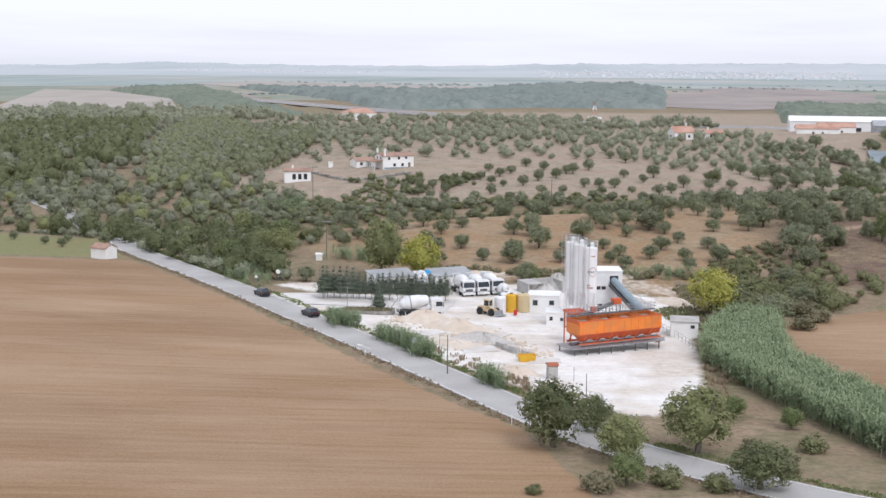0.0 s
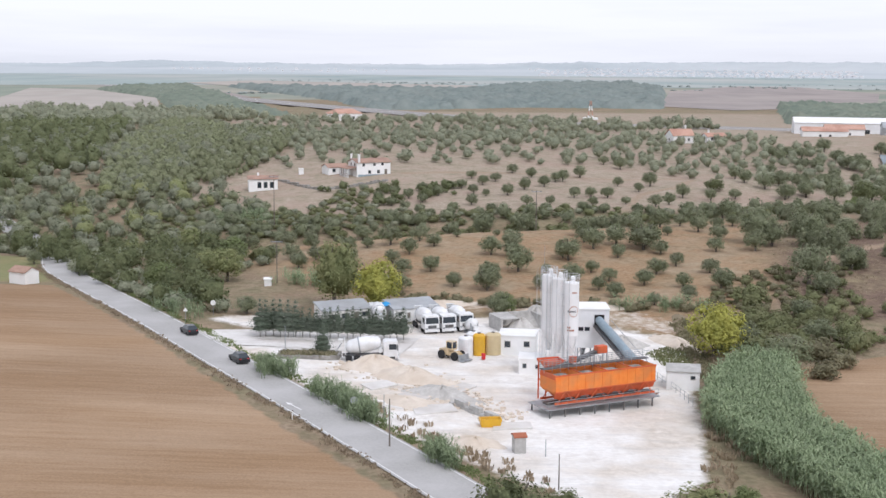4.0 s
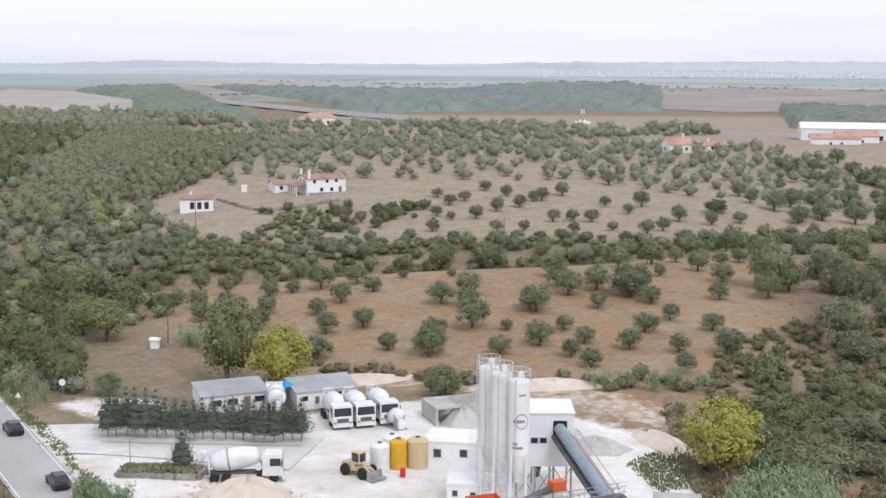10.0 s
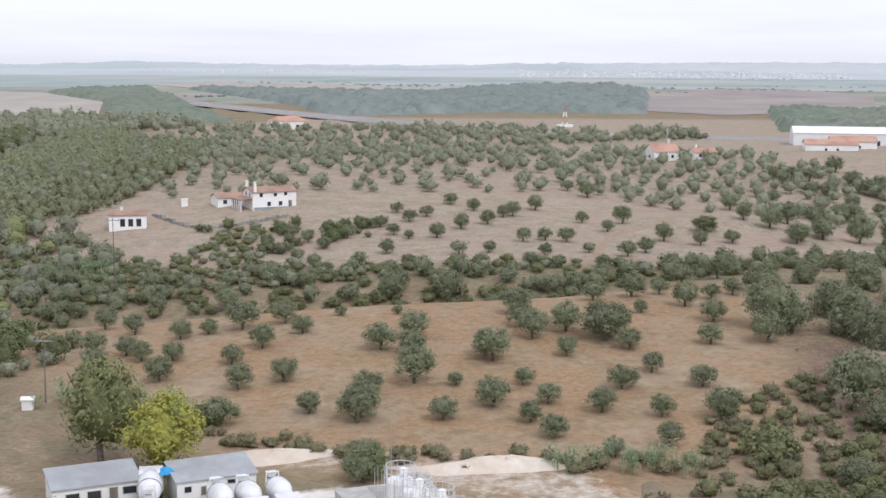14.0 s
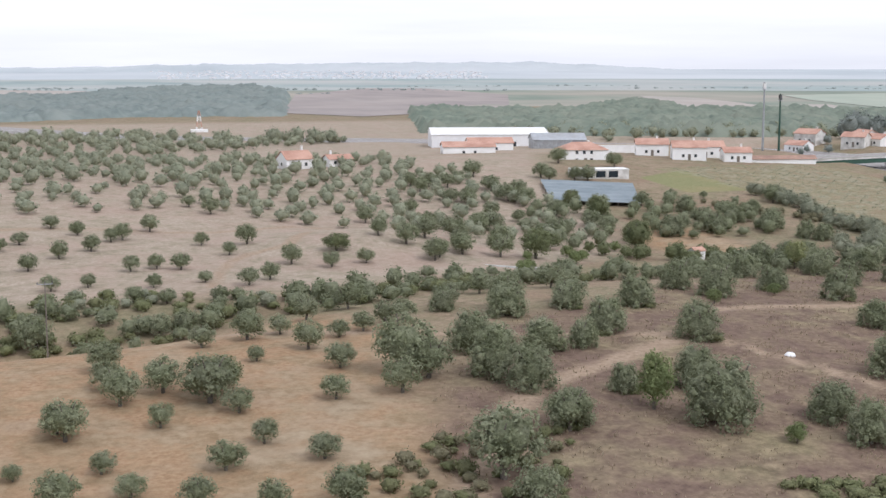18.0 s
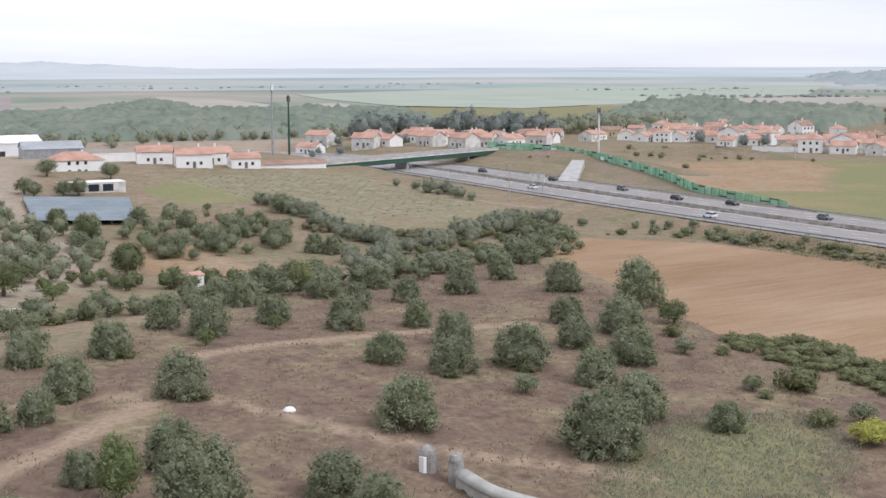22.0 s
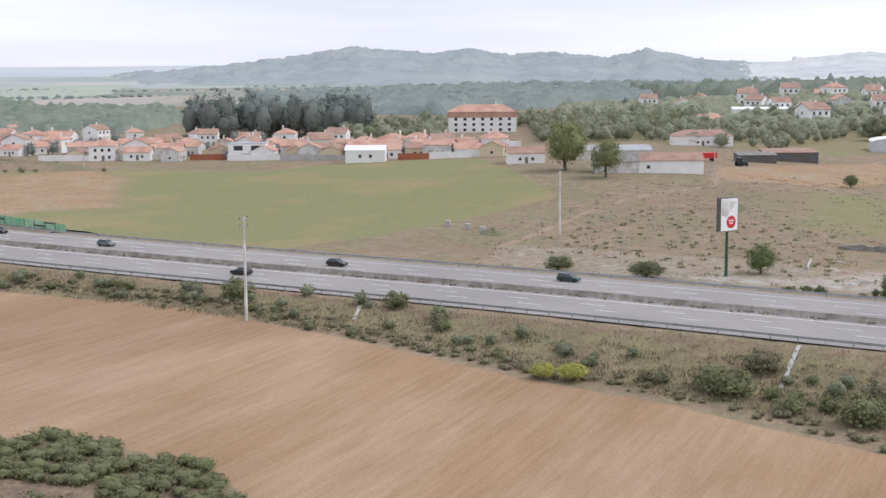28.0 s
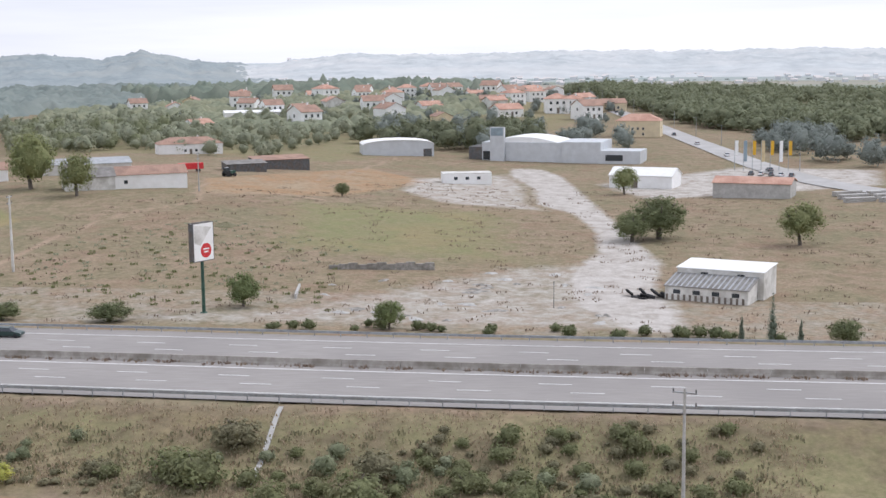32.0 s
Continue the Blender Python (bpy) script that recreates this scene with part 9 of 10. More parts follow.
for i, (x, y, a) in enumerate(along(ROAD_EAST, 60, 200)):
    if i < 8:
        car(x, y + 3, math.degrees(a), M_CARWHITE if i % 3 else M_CARGREY, "car driving towards the town", ground_z(x, y + 3) + 0.3)
    lp = thing("street_lamp", "slim grey street lamp beside the road", "street lamp", pose(x, y - 8, ground_z(x, y - 8), 0, 0, math.degrees(a)), "street lamps")
    part("pole", Mesh().tube((0, 0, -0.3), (0, 0, 9), 0.14, 0.08, 8), M_METAL, lp)
    part("arm", Mesh().tube((0, 0, 8.9), (0, 2.0, 9.4), 0.07, n=6), M_METAL, lp)

# ---- woods and distance ----
APT_VIEW = [(600, 458), (600, 412), (835, 512), (815, 565)]
wood("grove", "dark tall eucalyptus grove behind the village", scatter([(690, 655), (735, 570), (775, 590), (730, 675)], 70, 61, 5), (11, 17), M_GROVE, 620, 0.055, 61, 1.45)
wood("north_grove", "tall dark pines behind the northern houses", scatter([(410, 760), (520, 740), (530, 770), (420, 790)], 36, 62, 8), (9, 14), M_GROVE, 500, 0.06, 62, 1.15)
wood("north_trees", "green trees behind the northern houses", scatter([(520, 770), (640, 760), (660, 800), (540, 810)], 50, 63, 8), (8, 12), M_PALEHAZELEAF, 300, 0.075, 63, 1.05)
wood("village_trees", "garden trees between the houses", np.concatenate([scatter([(540, 470), (600, 440), (680, 600), (620, 720), (540, 690)], 60, 64, 8), scatter([(340, 690), (500, 710), (520, 740), (350, 720)], 30, 65, 8)]), (3.5, 7), M_GROVE, 260, 0.08, 65, 0.95)
wood("hill_trees", "mixed green trees on the far slope", scatter([(640, 480), (720, 390), (900, 420), (980, 480), (900, 560), (760, 640)], 260, 66, 9, (APT_VIEW,)), (6, 11), M_PALEHAZELEAF, 180, 0.085, 66, 0.9)
wood("hill_poplars", "yellow-green trees on the far slope", scatter([(640, 480), (720, 400), (900, 440), (880, 540), (740, 600)], 80, 67, 10, (APT_VIEW,)), (6, 10), M_LIGHTWOOD, 260, 0.08, 67, 1.0)
hr = np.random.default_rng(85)
wood("hamlet_trees", "dark garden trees between the hill houses", np.array([(x + hr.normal() * 22, y + hr.normal() * 18) for x, y in VILLAGE_HILL for k in range(3)]), (4, 8.5), M_GROVE, 240, 0.085, 86, 0.9)
wood("pine_wood", "dense green stone pine wood beyond the road", np.concatenate([scatter([(780, 85), (900, 145), (1150, 180), (1120, 110), (900, 30), (820, -20), (760, 0)], 230, 68, 11), scatter([(1120, 110), (1150, 180), (1500, 215), (1700, 200), (1500, 0), (1000, -100), (900, 30)], 260, 69, 19)]), (15, 25), M_STONEPINE, 260, 0.07, 68, 0.55, lobes=9)
wood("middle_slope_trees", "hazy green trees on the slope above the works", scatter([(640, 330), (760, 320), (900, 300), (1000, 330), (1000, 420), (800, 400), (690, 400)], 150, 121, 10), (5, 10), M_PALEHAZELEAF, 170, 0.085, 122, 0.9)
wood("garden_olives", "olive trees between the pond and the net field", scatter([(140, 440), (165, 455), (200, 452), (212, 500), (172, 500), (150, 500), (128, 460)], 48, 141, 5.5), (3.6, 5.4), M_OLIVE, 420, 0.06, 142, 0.88)
wood("pine_edge", "dark rounded trees at the edge of the pine wood", near_line([(660, 95), (720, 118), (790, 100)], 34, 8, 69), (9, 14), M_GROVE, 420, 0.065, 69, 0.85)
wood("hall_trees", "tall dark trees crowding behind the works hall", scatter([(722, 228), (742, 300), (800, 330), (800, 225)], 26, 270, 9), (12, 18), M_STONEPINE, 420, 0.06, 271, 0.85)
wood("works_trees", "dark leafy trees behind the works hall", scatter([(720, 260), (730, 180), (800, 190), (900, 250), (860, 320), (760, 300)], 46, 70, 10), (7, 12), M_GROVE, 420, 0.065, 70, 0.95)
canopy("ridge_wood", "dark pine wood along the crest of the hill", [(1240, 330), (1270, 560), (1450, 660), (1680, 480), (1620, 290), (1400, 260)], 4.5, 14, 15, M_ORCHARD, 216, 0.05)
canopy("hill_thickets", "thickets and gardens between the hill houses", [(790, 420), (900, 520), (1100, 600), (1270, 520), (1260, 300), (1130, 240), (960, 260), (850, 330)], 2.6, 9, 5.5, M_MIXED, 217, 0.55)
wood("near_plain_wood", "green scrub wood below the farmhouses", scatter([(-110, 780), (60, 700), (150, 790), (60, 880), (-80, 860)], 200, 73, 8), (4, 8), M_PALEHAZELEAF, 170, 0.09, 73, 0.8)
wood("warehouse_trees", "dark trees beside the warehouse", np.concatenate([scatter([(120, 800), (150, 800), (165, 840), (120, 850)], 20, 74, 7), scatter([(240, 800), (420, 780), (560, 830), (400, 900), (240, 860)], 140, 75, 10)]), (5, 9), M_PALEHAZELEAF, 170, 0.085, 75, 0.85)
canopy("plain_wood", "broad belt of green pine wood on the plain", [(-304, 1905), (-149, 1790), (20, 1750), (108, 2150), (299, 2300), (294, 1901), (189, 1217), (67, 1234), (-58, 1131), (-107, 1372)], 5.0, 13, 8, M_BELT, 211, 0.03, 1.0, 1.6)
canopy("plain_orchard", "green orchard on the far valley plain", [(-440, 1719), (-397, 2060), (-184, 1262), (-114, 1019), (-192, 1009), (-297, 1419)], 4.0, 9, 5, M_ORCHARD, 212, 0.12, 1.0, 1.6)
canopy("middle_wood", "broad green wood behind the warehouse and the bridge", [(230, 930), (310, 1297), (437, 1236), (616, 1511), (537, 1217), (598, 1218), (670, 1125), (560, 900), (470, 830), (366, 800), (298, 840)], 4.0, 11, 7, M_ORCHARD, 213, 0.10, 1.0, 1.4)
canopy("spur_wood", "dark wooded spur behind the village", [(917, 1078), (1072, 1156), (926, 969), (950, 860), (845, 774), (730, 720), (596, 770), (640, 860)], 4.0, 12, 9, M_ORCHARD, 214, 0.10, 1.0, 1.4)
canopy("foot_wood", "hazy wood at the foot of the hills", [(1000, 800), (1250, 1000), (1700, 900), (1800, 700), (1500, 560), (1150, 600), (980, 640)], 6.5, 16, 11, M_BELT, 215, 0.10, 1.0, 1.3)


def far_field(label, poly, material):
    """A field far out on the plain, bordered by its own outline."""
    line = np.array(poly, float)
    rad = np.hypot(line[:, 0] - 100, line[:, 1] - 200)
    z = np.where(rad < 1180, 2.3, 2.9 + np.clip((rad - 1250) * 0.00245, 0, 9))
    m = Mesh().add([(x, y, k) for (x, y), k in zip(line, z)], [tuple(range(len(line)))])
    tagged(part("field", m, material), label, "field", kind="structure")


far_field("pale hazy dry field on the western plateau", [(-541, 1778), (-446, 1717), (-299, 1419), (-236, 1150), (-275, 1111), (-380, 1090)], M_FARTAN)
far_field("long pale hazy stubble field beyond the pine belt", [(-423, 2179), (-345, 2404), (3, 2139), (45, 2111), (20, 1790), (-169, 1855), (-308, 1972)], M_FARTAN)
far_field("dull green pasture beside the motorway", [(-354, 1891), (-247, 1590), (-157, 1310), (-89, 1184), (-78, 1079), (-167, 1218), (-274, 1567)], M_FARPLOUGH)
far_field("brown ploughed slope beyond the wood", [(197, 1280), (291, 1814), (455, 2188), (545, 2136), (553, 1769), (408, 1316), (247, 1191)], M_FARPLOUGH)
far_field("pale hazy stubble field behind the wood", [(694, 1683), (719, 1584), (687, 1409), (654, 1289), (576, 1229), (537, 1240)], M_FARTAN)
far_field("pale hazy stubble strip on the plain", [(713, 1355), (745, 1339), (698, 1185), (640, 1213)], M_FARTAN)
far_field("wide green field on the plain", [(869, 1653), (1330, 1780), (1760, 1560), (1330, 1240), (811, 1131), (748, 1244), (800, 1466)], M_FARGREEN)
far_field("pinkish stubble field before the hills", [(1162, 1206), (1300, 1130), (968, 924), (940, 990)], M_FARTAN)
dr = np.random.default_rng(87)
lines_ = []
for k in range(48):
    q_, d_, b_ = math.radians(dr.uniform(-92, 18)), dr.uniform(1150, 2300), dr.uniform(-0.25, 0.25)
    c_, t_ = np.array((100 - d_ * math.sin(q_), 200 + d_ * math.cos(q_))), np.array((math.cos(q_ + b_), math.sin(q_ + b_)))
    lines_ += [c_ + t_ * u_ * 11 + dr.normal(size=2) * 4 for u_ in range(int(dr.uniform(8, 30)))]
wood("hedgerows", "hazy hedgerows and copses between the distant fields", np.array(lines_), (5, 10), M_FARHAZELEAF, 40, 0.15, 88, 0.55)

# distance: plain, hills and towns far behind everything else, haze mixed into their colours
def hazed_mat(name, c1, c2, c3, scale):
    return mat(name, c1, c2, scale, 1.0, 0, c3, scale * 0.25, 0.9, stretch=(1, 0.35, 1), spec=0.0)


# each ring is paler and bluer than the last, for thickening haze
HAZED_LAND = [hazed_mat("hazy_fields", (0.21, 0.25, 0.21), (0.30, 0.325, 0.27), (0.42, 0.37, 0.32), 0.012), hazed_mat("hazier_fields", (0.29, 0.345, 0.335), (0.37, 0.42, 0.405), (0.47, 0.46, 0.435), 0.008), hazed_mat("haziest_land", (0.41, 0.45, 0.465), (0.49, 0.53, 0.545), (0.55, 0.57, 0.58), 0.004)]
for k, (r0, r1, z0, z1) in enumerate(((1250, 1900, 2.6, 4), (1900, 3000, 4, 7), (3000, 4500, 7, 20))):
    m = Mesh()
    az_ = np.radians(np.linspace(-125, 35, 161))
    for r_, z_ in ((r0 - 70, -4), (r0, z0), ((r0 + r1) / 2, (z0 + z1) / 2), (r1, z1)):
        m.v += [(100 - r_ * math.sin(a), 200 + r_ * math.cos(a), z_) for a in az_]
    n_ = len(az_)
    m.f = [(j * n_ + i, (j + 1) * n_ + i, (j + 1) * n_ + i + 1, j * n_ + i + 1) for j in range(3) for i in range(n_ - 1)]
    ob = part("backdrop", m, HAZED_LAND[k], None, smooth=True)
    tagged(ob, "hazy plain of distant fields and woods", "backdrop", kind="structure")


def ridge(name, label, profile, dist, foot, material, rough_=3.0, deep=500):
    """A hill line seen from the middle of the valley: pairs of bearing and height."""
    b_, h_ = np.array(profile, float).T
    az_ = np.linspace(b_[0], b_[-1], int(abs(b_[-1] - b_[0]) * 6))
    hh = np.interp(az_, b_[::-1] if b_[0] > b_[-1] else b_, h_[::-1] if b_[0] > b_[-1] else h_)
    m, n_ = Mesh(), len(az_)
    wr = np.random.default_rng(int(dist))
    for k in range(56):
        f = k / 55
        for a, h in zip(az_, hh):
            bump = rough_ * (0.8 * math.sin(a * 2.3) + 0.5 * math.sin(a * 5.1)) + 1.1 * rough_ * wr.normal() + 1.6 * rough_ * math.sin(a * 1.7 + f * 9) * math.sin(f * 7 + a)
            r_ = dist - deep * (1 - f)
            q = math.radians(a)
            m.v.append((100 - r_ * math.sin(q), 200 + r_ * math.cos(q), foot + (h - foot) * math.sin(f * math.pi / 2) + bump * min(1, f * 2)))
    m.f = [(j * n_ + i, j * n_ + i + 1, (j + 1) * n_ + i + 1, (j + 1) * n_ + i) for j in range(55) for i in range(n_ - 1)]
    ob = part(name, m, material, None, smooth=True)
    return tagged(ob, label, "backdrop", kind="structure")


# blue-grey and pale tints put the haze into the hill colours
HILL_HAZED = mat("hazed_wooded_hill", (0.265, 0.305, 0.315), (0.335, 0.375, 0.385), 0.03, 1.0, 0.3, (0.37, 0.39, 0.38), 0.006, 0.7, spec=0.0)
HILL_PALE_HAZED = mat("hazed_far_hill", (0.42, 0.45, 0.46), (0.56, 0.585, 0.59), 0.02, 1.0, 0.2, (0.62, 0.62, 0.61), 0.006, 0.7, spec=0.0)
ridge("backdrop", "wooded hills in haze beyond the village", [(-48, -4), (-51, 12), (-54, 22), (-57, 38), (-58.5, 55), (-60.3, 68), (-62.5, 52), (-65, 56), (-67, 44), (-68.4, 54), (-70.6, 38), (-72.2, 55), (-74.3, 34), (-76.5, 22), (-80, 8)], 3300, -2, HILL_HAZED, 2.2, 1500)
ridge("backdrop", "low hazy pale hills behind the town", [(-74, 10), (-78, 30), (-80.5, 46), (-84, 40), (-89, 47), (-94, 43), (-99, 47), (-104, 40), (-112, 30)], 3000, 2, HILL_PALE_HAZED, 1.4, 900)
ridge("backdrop", "faint hazy ridge on the horizon", [(32, 26), (18, 22), (13.5, 34), (7, 24), (0, 28), (-5, 36), (-12, 40), (-18, 44), (-21, 32), (-26, 14), (-38, 8), (-52, 6)], 4500, 0, HAZED_LAND[2], 1.2)


def far_town(name, label, places, seed):
    """Tiny white houses with red roofs paled by haze, too far to tell apart."""
    r = np.random.default_rng(seed)
    w, t = Mesh(), Mesh()
    for x, y, z in places:
        a, s, h = r.uniform(2.5, 5), r.uniform(2.5, 5.5), r.uniform(1.5, 4)
        w.box(x - s, y - a, z - 6, x + s, y + a, z + h)
        t.add([(x - s - 0.5, y - a, z + h), (x + s + 0.5, y - a, z + h), (x + s + 0.5, y + a, z + h), (x - s - 0.5, y + a, z + h), (x, y - a, z + h + 1.6), (x, y + a, z + h + 1.6)], [(0, 1, 4), (1, 2, 5, 4), (2, 3, 5), (3, 0, 4, 5)])
    town = thing(name, label, "town", None, kind="stuff")
    # wall white and roof red are both drawn towards the haze colour
    part("walls", w, hazed_mat("hazy_white_walls", (0.64, 0.65, 0.665), (0.76, 0.77, 0.78), (0.58, 0.60, 0.62), 0.05), town)
    part("roofs", t, hazed_mat("hazy_tiled_roofs", (0.64, 0.60, 0.58), (0.70, 0.655, 0.63), (0.62, 0.60, 0.59), 0.05), town)


def polar(az0, az1, r0, r1, z0, z1, count, seed):
    r = np.random.default_rng(seed)
    a, d = np.radians(r.uniform(min(az0, az1), max(az0, az1), count)), r.uniform(r0, r1, count)
    return [(100 - k * math.sin(q), 200 + k * math.cos(q), z0 + (z1 - z0) * (k - r0) / (r1 - r0)) for q, k in zip(a, d)]


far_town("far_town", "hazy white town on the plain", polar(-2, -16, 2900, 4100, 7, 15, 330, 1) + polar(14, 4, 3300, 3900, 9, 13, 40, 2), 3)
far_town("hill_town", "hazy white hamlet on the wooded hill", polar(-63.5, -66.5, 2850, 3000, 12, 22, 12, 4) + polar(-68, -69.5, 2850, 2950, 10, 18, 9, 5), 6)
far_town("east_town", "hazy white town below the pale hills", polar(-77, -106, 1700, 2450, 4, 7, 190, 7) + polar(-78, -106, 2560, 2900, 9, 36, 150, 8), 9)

# ---- shrubs and small things along the roads ----
SHRUBS_DITCH = [(55.8, 253.4, 4.9), (61.1, 256.5, 4.1), (66.0, 261.2, 3.8), (63.4, 228.7, 4.3), (68.5, 256.5, 3.3), (53.1, 233.3, 6.0), (55.2, 227.0, 6.0), (61.3, 233.7, 5.1), (70.9, 250.6, 4.0), (58.3, 250.4, 4.8), (52.0, 241.5, 4.6), (59.1, 222.1, 4.1), (59.0, 269.5, 6.2), (49.5, 246.0, 3.4), (64.5, 244.0, 4.6), (57.5, 241.0, 3.8)]
SHRUBS_EMBANKMENT = [(285.4, 304.2, 2.6), (272.3, 266.0, 3.3), (270.3, 254.6, 6.0), (273.0, 258.0, 5.0), (281.2, 253.2, 5.0), (279.1, 245.8, 1.7), (264.7, 237.0, 6.0), (273.3, 236.0, 5.1), (268.6, 241.7, 3.1), (267.1, 220.1, 4.2), (260.5, 232.2, 2.3), (266.0, 246.2, 3.7), (293.8, 316.9, 4.4), (288.5, 306.2, 3.0), (292.1, 347.5, 5.6), (270.5, 226.0, 3.6), (262.0, 214.0, 4.4), (258.0, 205.0, 4.0)]
SHRUBS_WEEDS = [(197.5, 319.9, 2.2), (192.3, 322.5, 2.9), (192.4, 301.7, 5.4), (186.3, 303.9, 2.6), (171.1, 294.1, 3.5), (156.9, 315.3, 3.0), (199.6, 332.0, 3.0), (189.8, 328.2, 2.9), (185.2, 300.7, 1.9), (170.8, 309.6, 3.7), (194.6, 282.3, 4.0), (188.4, 287.8, 3.1), (182.4, 289.4, 3.6)]
SHRUBS_STREAM = [(-29.2, 263.1, 3.7), (-38.4, 281.0, 3.3), (-43.6, 280.7, 4.9), (-38.5, 299.3, 6.3), (-40.8, 285.2, 4.2), (-48.2, 284.7, 5.9), (-5.5, 284.9, 4.2), (-53.2, 339.9, 6.4), (-52.8, 390.3, 5.1), (-41.0, 320.6, 5.9), (-36.1, 325.6, 5.0), (-43.5, 304.4, 5.5), (-3.8, 284.8, 4.2), (15.5, 264.5, 3.8)]
SHRUBS_FRONT = [(22.0, 132.3, 3.5), (14.9, 130.0, 3.4), (18.0, 132.1, 3.5), (8.3, 128.7, 1.7), (33.7, 145.9, 2.5), (40.8, 156.5, 2.7), (40.8, 146.4, 3.2), (35.5, 138.5, 3.6), (35.0, 161.5, 2.8), (27.0, 131.0, 3.0)]
for places, kinds_, lab in ((SHRUBS_DITCH, ("green_bush", "green_bush", "olive_tree", "bush"), "leafy bush on the slope beside the ditch"), (SHRUBS_EMBANKMENT, ("green_bush", "bush", "green_bush"), "bush on the motorway embankment"),
                            (SHRUBS_WEEDS, ("green_bush", "olive_tree"), "low green bush among dry weeds"), (SHRUBS_STREAM, ("olive_tree", "green_tree", "green_bush", "poplar_tree"), "shrub in the stream thicket"),
                            (SHRUBS_FRONT, ("green_bush", "bush", "green_tree"), "roadside shrub beside the bend")):
    for k, (x, y, w) in enumerate(places):
        kk = kinds_[k % len(kinds_)]
        tree(kk, x, y, w * 1.2, {"green_bush": "green ", "bush": "brown-green ", "olive_tree": "grey-green ", "green_tree": "fresh green ", "poplar_tree": "light green "}[kk] + lab.replace("green ", ""), "shrub", "shrub", "wild shrubs", tall=0.8)
tree("yellow_tree", 268.3, 276.0, 4.6, "low yellow-green broom bush on the embankment", "shrub", "broom_bush", tall=0.55)
tree("yellow_tree", 267.5, 280.0, 4.2, "low yellow-green broom bush on the embankment", "shrub", "broom_bush", tall=0.55)
tree("yellow_tree", 182.1, 281.7, 6.0, "yellow-green bush at the field edge", "shrub", "broom_bush", tall=0.5)

verge = offset(ROAD, -4.5)
verge = verge[(verge[:, 1] > 120) & (verge[:, 1] < 330)]
reeds("verge_grass", "fresh green grass along the country road", near_line(verge.tolist(), 900, 0.45, 91), 0.32, 92, M_BRIGHT, 10, "grass")
verge_w = offset(ROAD, 4.2)
verge_w = verge_w[(verge_w[:, 1] > 120) & (verge_w[:, 1] < 330)]
reeds("verge_weeds", "dry weeds between road and ploughed field", near_line(verge_w.tolist(), 500, 0.35, 93), 0.4, 94, M_DRY, 8, "weeds")
reeds("ditch_weeds", "brown weeds in the ditch beside the yard", near_line([(44.7, 258), (43.6, 243), (43.0, 228), (42.6, 215)], 260, 0.7, 95), 0.8, 96, M_SCRUB, 12, "weeds")
reeds("ditch_grass", "green grass patch beside the ditch", scatter([(36, 236), (42, 242), (42, 228), (38, 226)], 240, 97, 0.5), 0.35, 98, M_BRAMBLE, 10, "grass")
trench = Mesh()
for k, (x, y, a) in enumerate(along(smooth_line([(45, 262), (43.8, 250), (43.0, 236), (42.5, 214)], 3), 2.2)):
    trench.add([(x - 1.1, y, ground_z(x, y) + 0.12), (x - 0.35, y, ground_z(x, y) + 0.45), (x + 0.3, y, ground_z(x, y) + 0.4), (x + 1.2, y, ground_z(x, y) + 0.1)], [])
nt = len(trench.v) // 4
trench.f = [(4 * i + j, 4 * i + j + 1, 4 * i + j + 5, 4 * i + j + 4) for i in range(nt - 1) for j in range(3)]
tagged(part("ditch_bank", trench, M_BANK, None, smooth=True), "brown earth bank along the drainage ditch", "bank", kind="stuff")


def round_sign(x, y, label, face_mat, three=False, h=2.2, turn=0):
    s_ = thing("road_sign", label, "road sign", pose(x, y, ground_z(x, y), 0, 0, turn), "road signs")
    part("post", Mesh().tube((0, 0, -0.3), (0, 0, h + 0.3), 0.035, n=6), M_METAL, s_)
    n_ = 3 if three else 20
    r_ = 0.45
    v_ = [(r_ * math.sin(2 * math.pi * i / n_), yy, h + r_ * math.cos(2 * math.pi * i / n_)) for yy in (-0.05, -0.075) for i in range(n_)]
    part("plate", Mesh().add(v_, [tuple(range(n_)), tuple(range(2 * n_ - 1, n_ - 1, -1))] + [(i, n_ + i, n_ + (i + 1) % n_, (i + 1) % n_) for i in range(n_)]), face_mat, s_)


round_sign(-5.5, 194.4, "round white-backed road sign beside the road", M_GREYROOF)
round_sign(17.6, 152.6, "round white-backed road sign at the bend", M_WHITE)
round_sign(-37.5, 252.4, "triangular warning sign beside the road", M_WHITE, True)
round_sign(-34.4, 260.6, "small white sign in the verge", M_WHITE)
for x, y, h_ in ((-18.3, 230.0, 4.2), (-1.8, 193.0, 3.4), (16.8, 180.1, 2.0), (-12.7, 191.8, 1.2), (7.2, 155.6, 1.2)):
    pl = thing("marker_post", "thin grey post beside the road" if h_ > 1.5 else "white delineator post at the road edge", "post", pose(x, y, ground_z(x, y)), "roadside posts")
    part("shaft", Mesh().tube((0, 0, -0.3), (0, 0, h_), 0.06, 0.05, 6), M_METAL if h_ > 1.5 else M_WHITE, pl)
gate = thing("notice_board", "white notice board on two posts at the entrance", "sign", pose(-18.1, 243.0, ground_z(-18.1, 243.0), 0, 0, 10))
for s_ in (-0.5, 0.5):
    part("post", Mesh().tube((s_, 0, -0.3), (s_, 0, 2.4), 0.04, n=6), M_METAL, gate)
part("board", Mesh().box(-0.6, -0.06, 1.3, 0.6, -0.03, 2.4), M_WHITE, gate)
part("text_bar", Mesh().box(-0.4, -0.075, 2.0, 0.4, -0.062, 2.15), M_REDP, gate, "red text bar")
part("text_bar", Mesh().box(-0.4, -0.075, 1.6, 0.4, -0.062, 1.75), M_DARKMETAL, gate, "dark text bar")

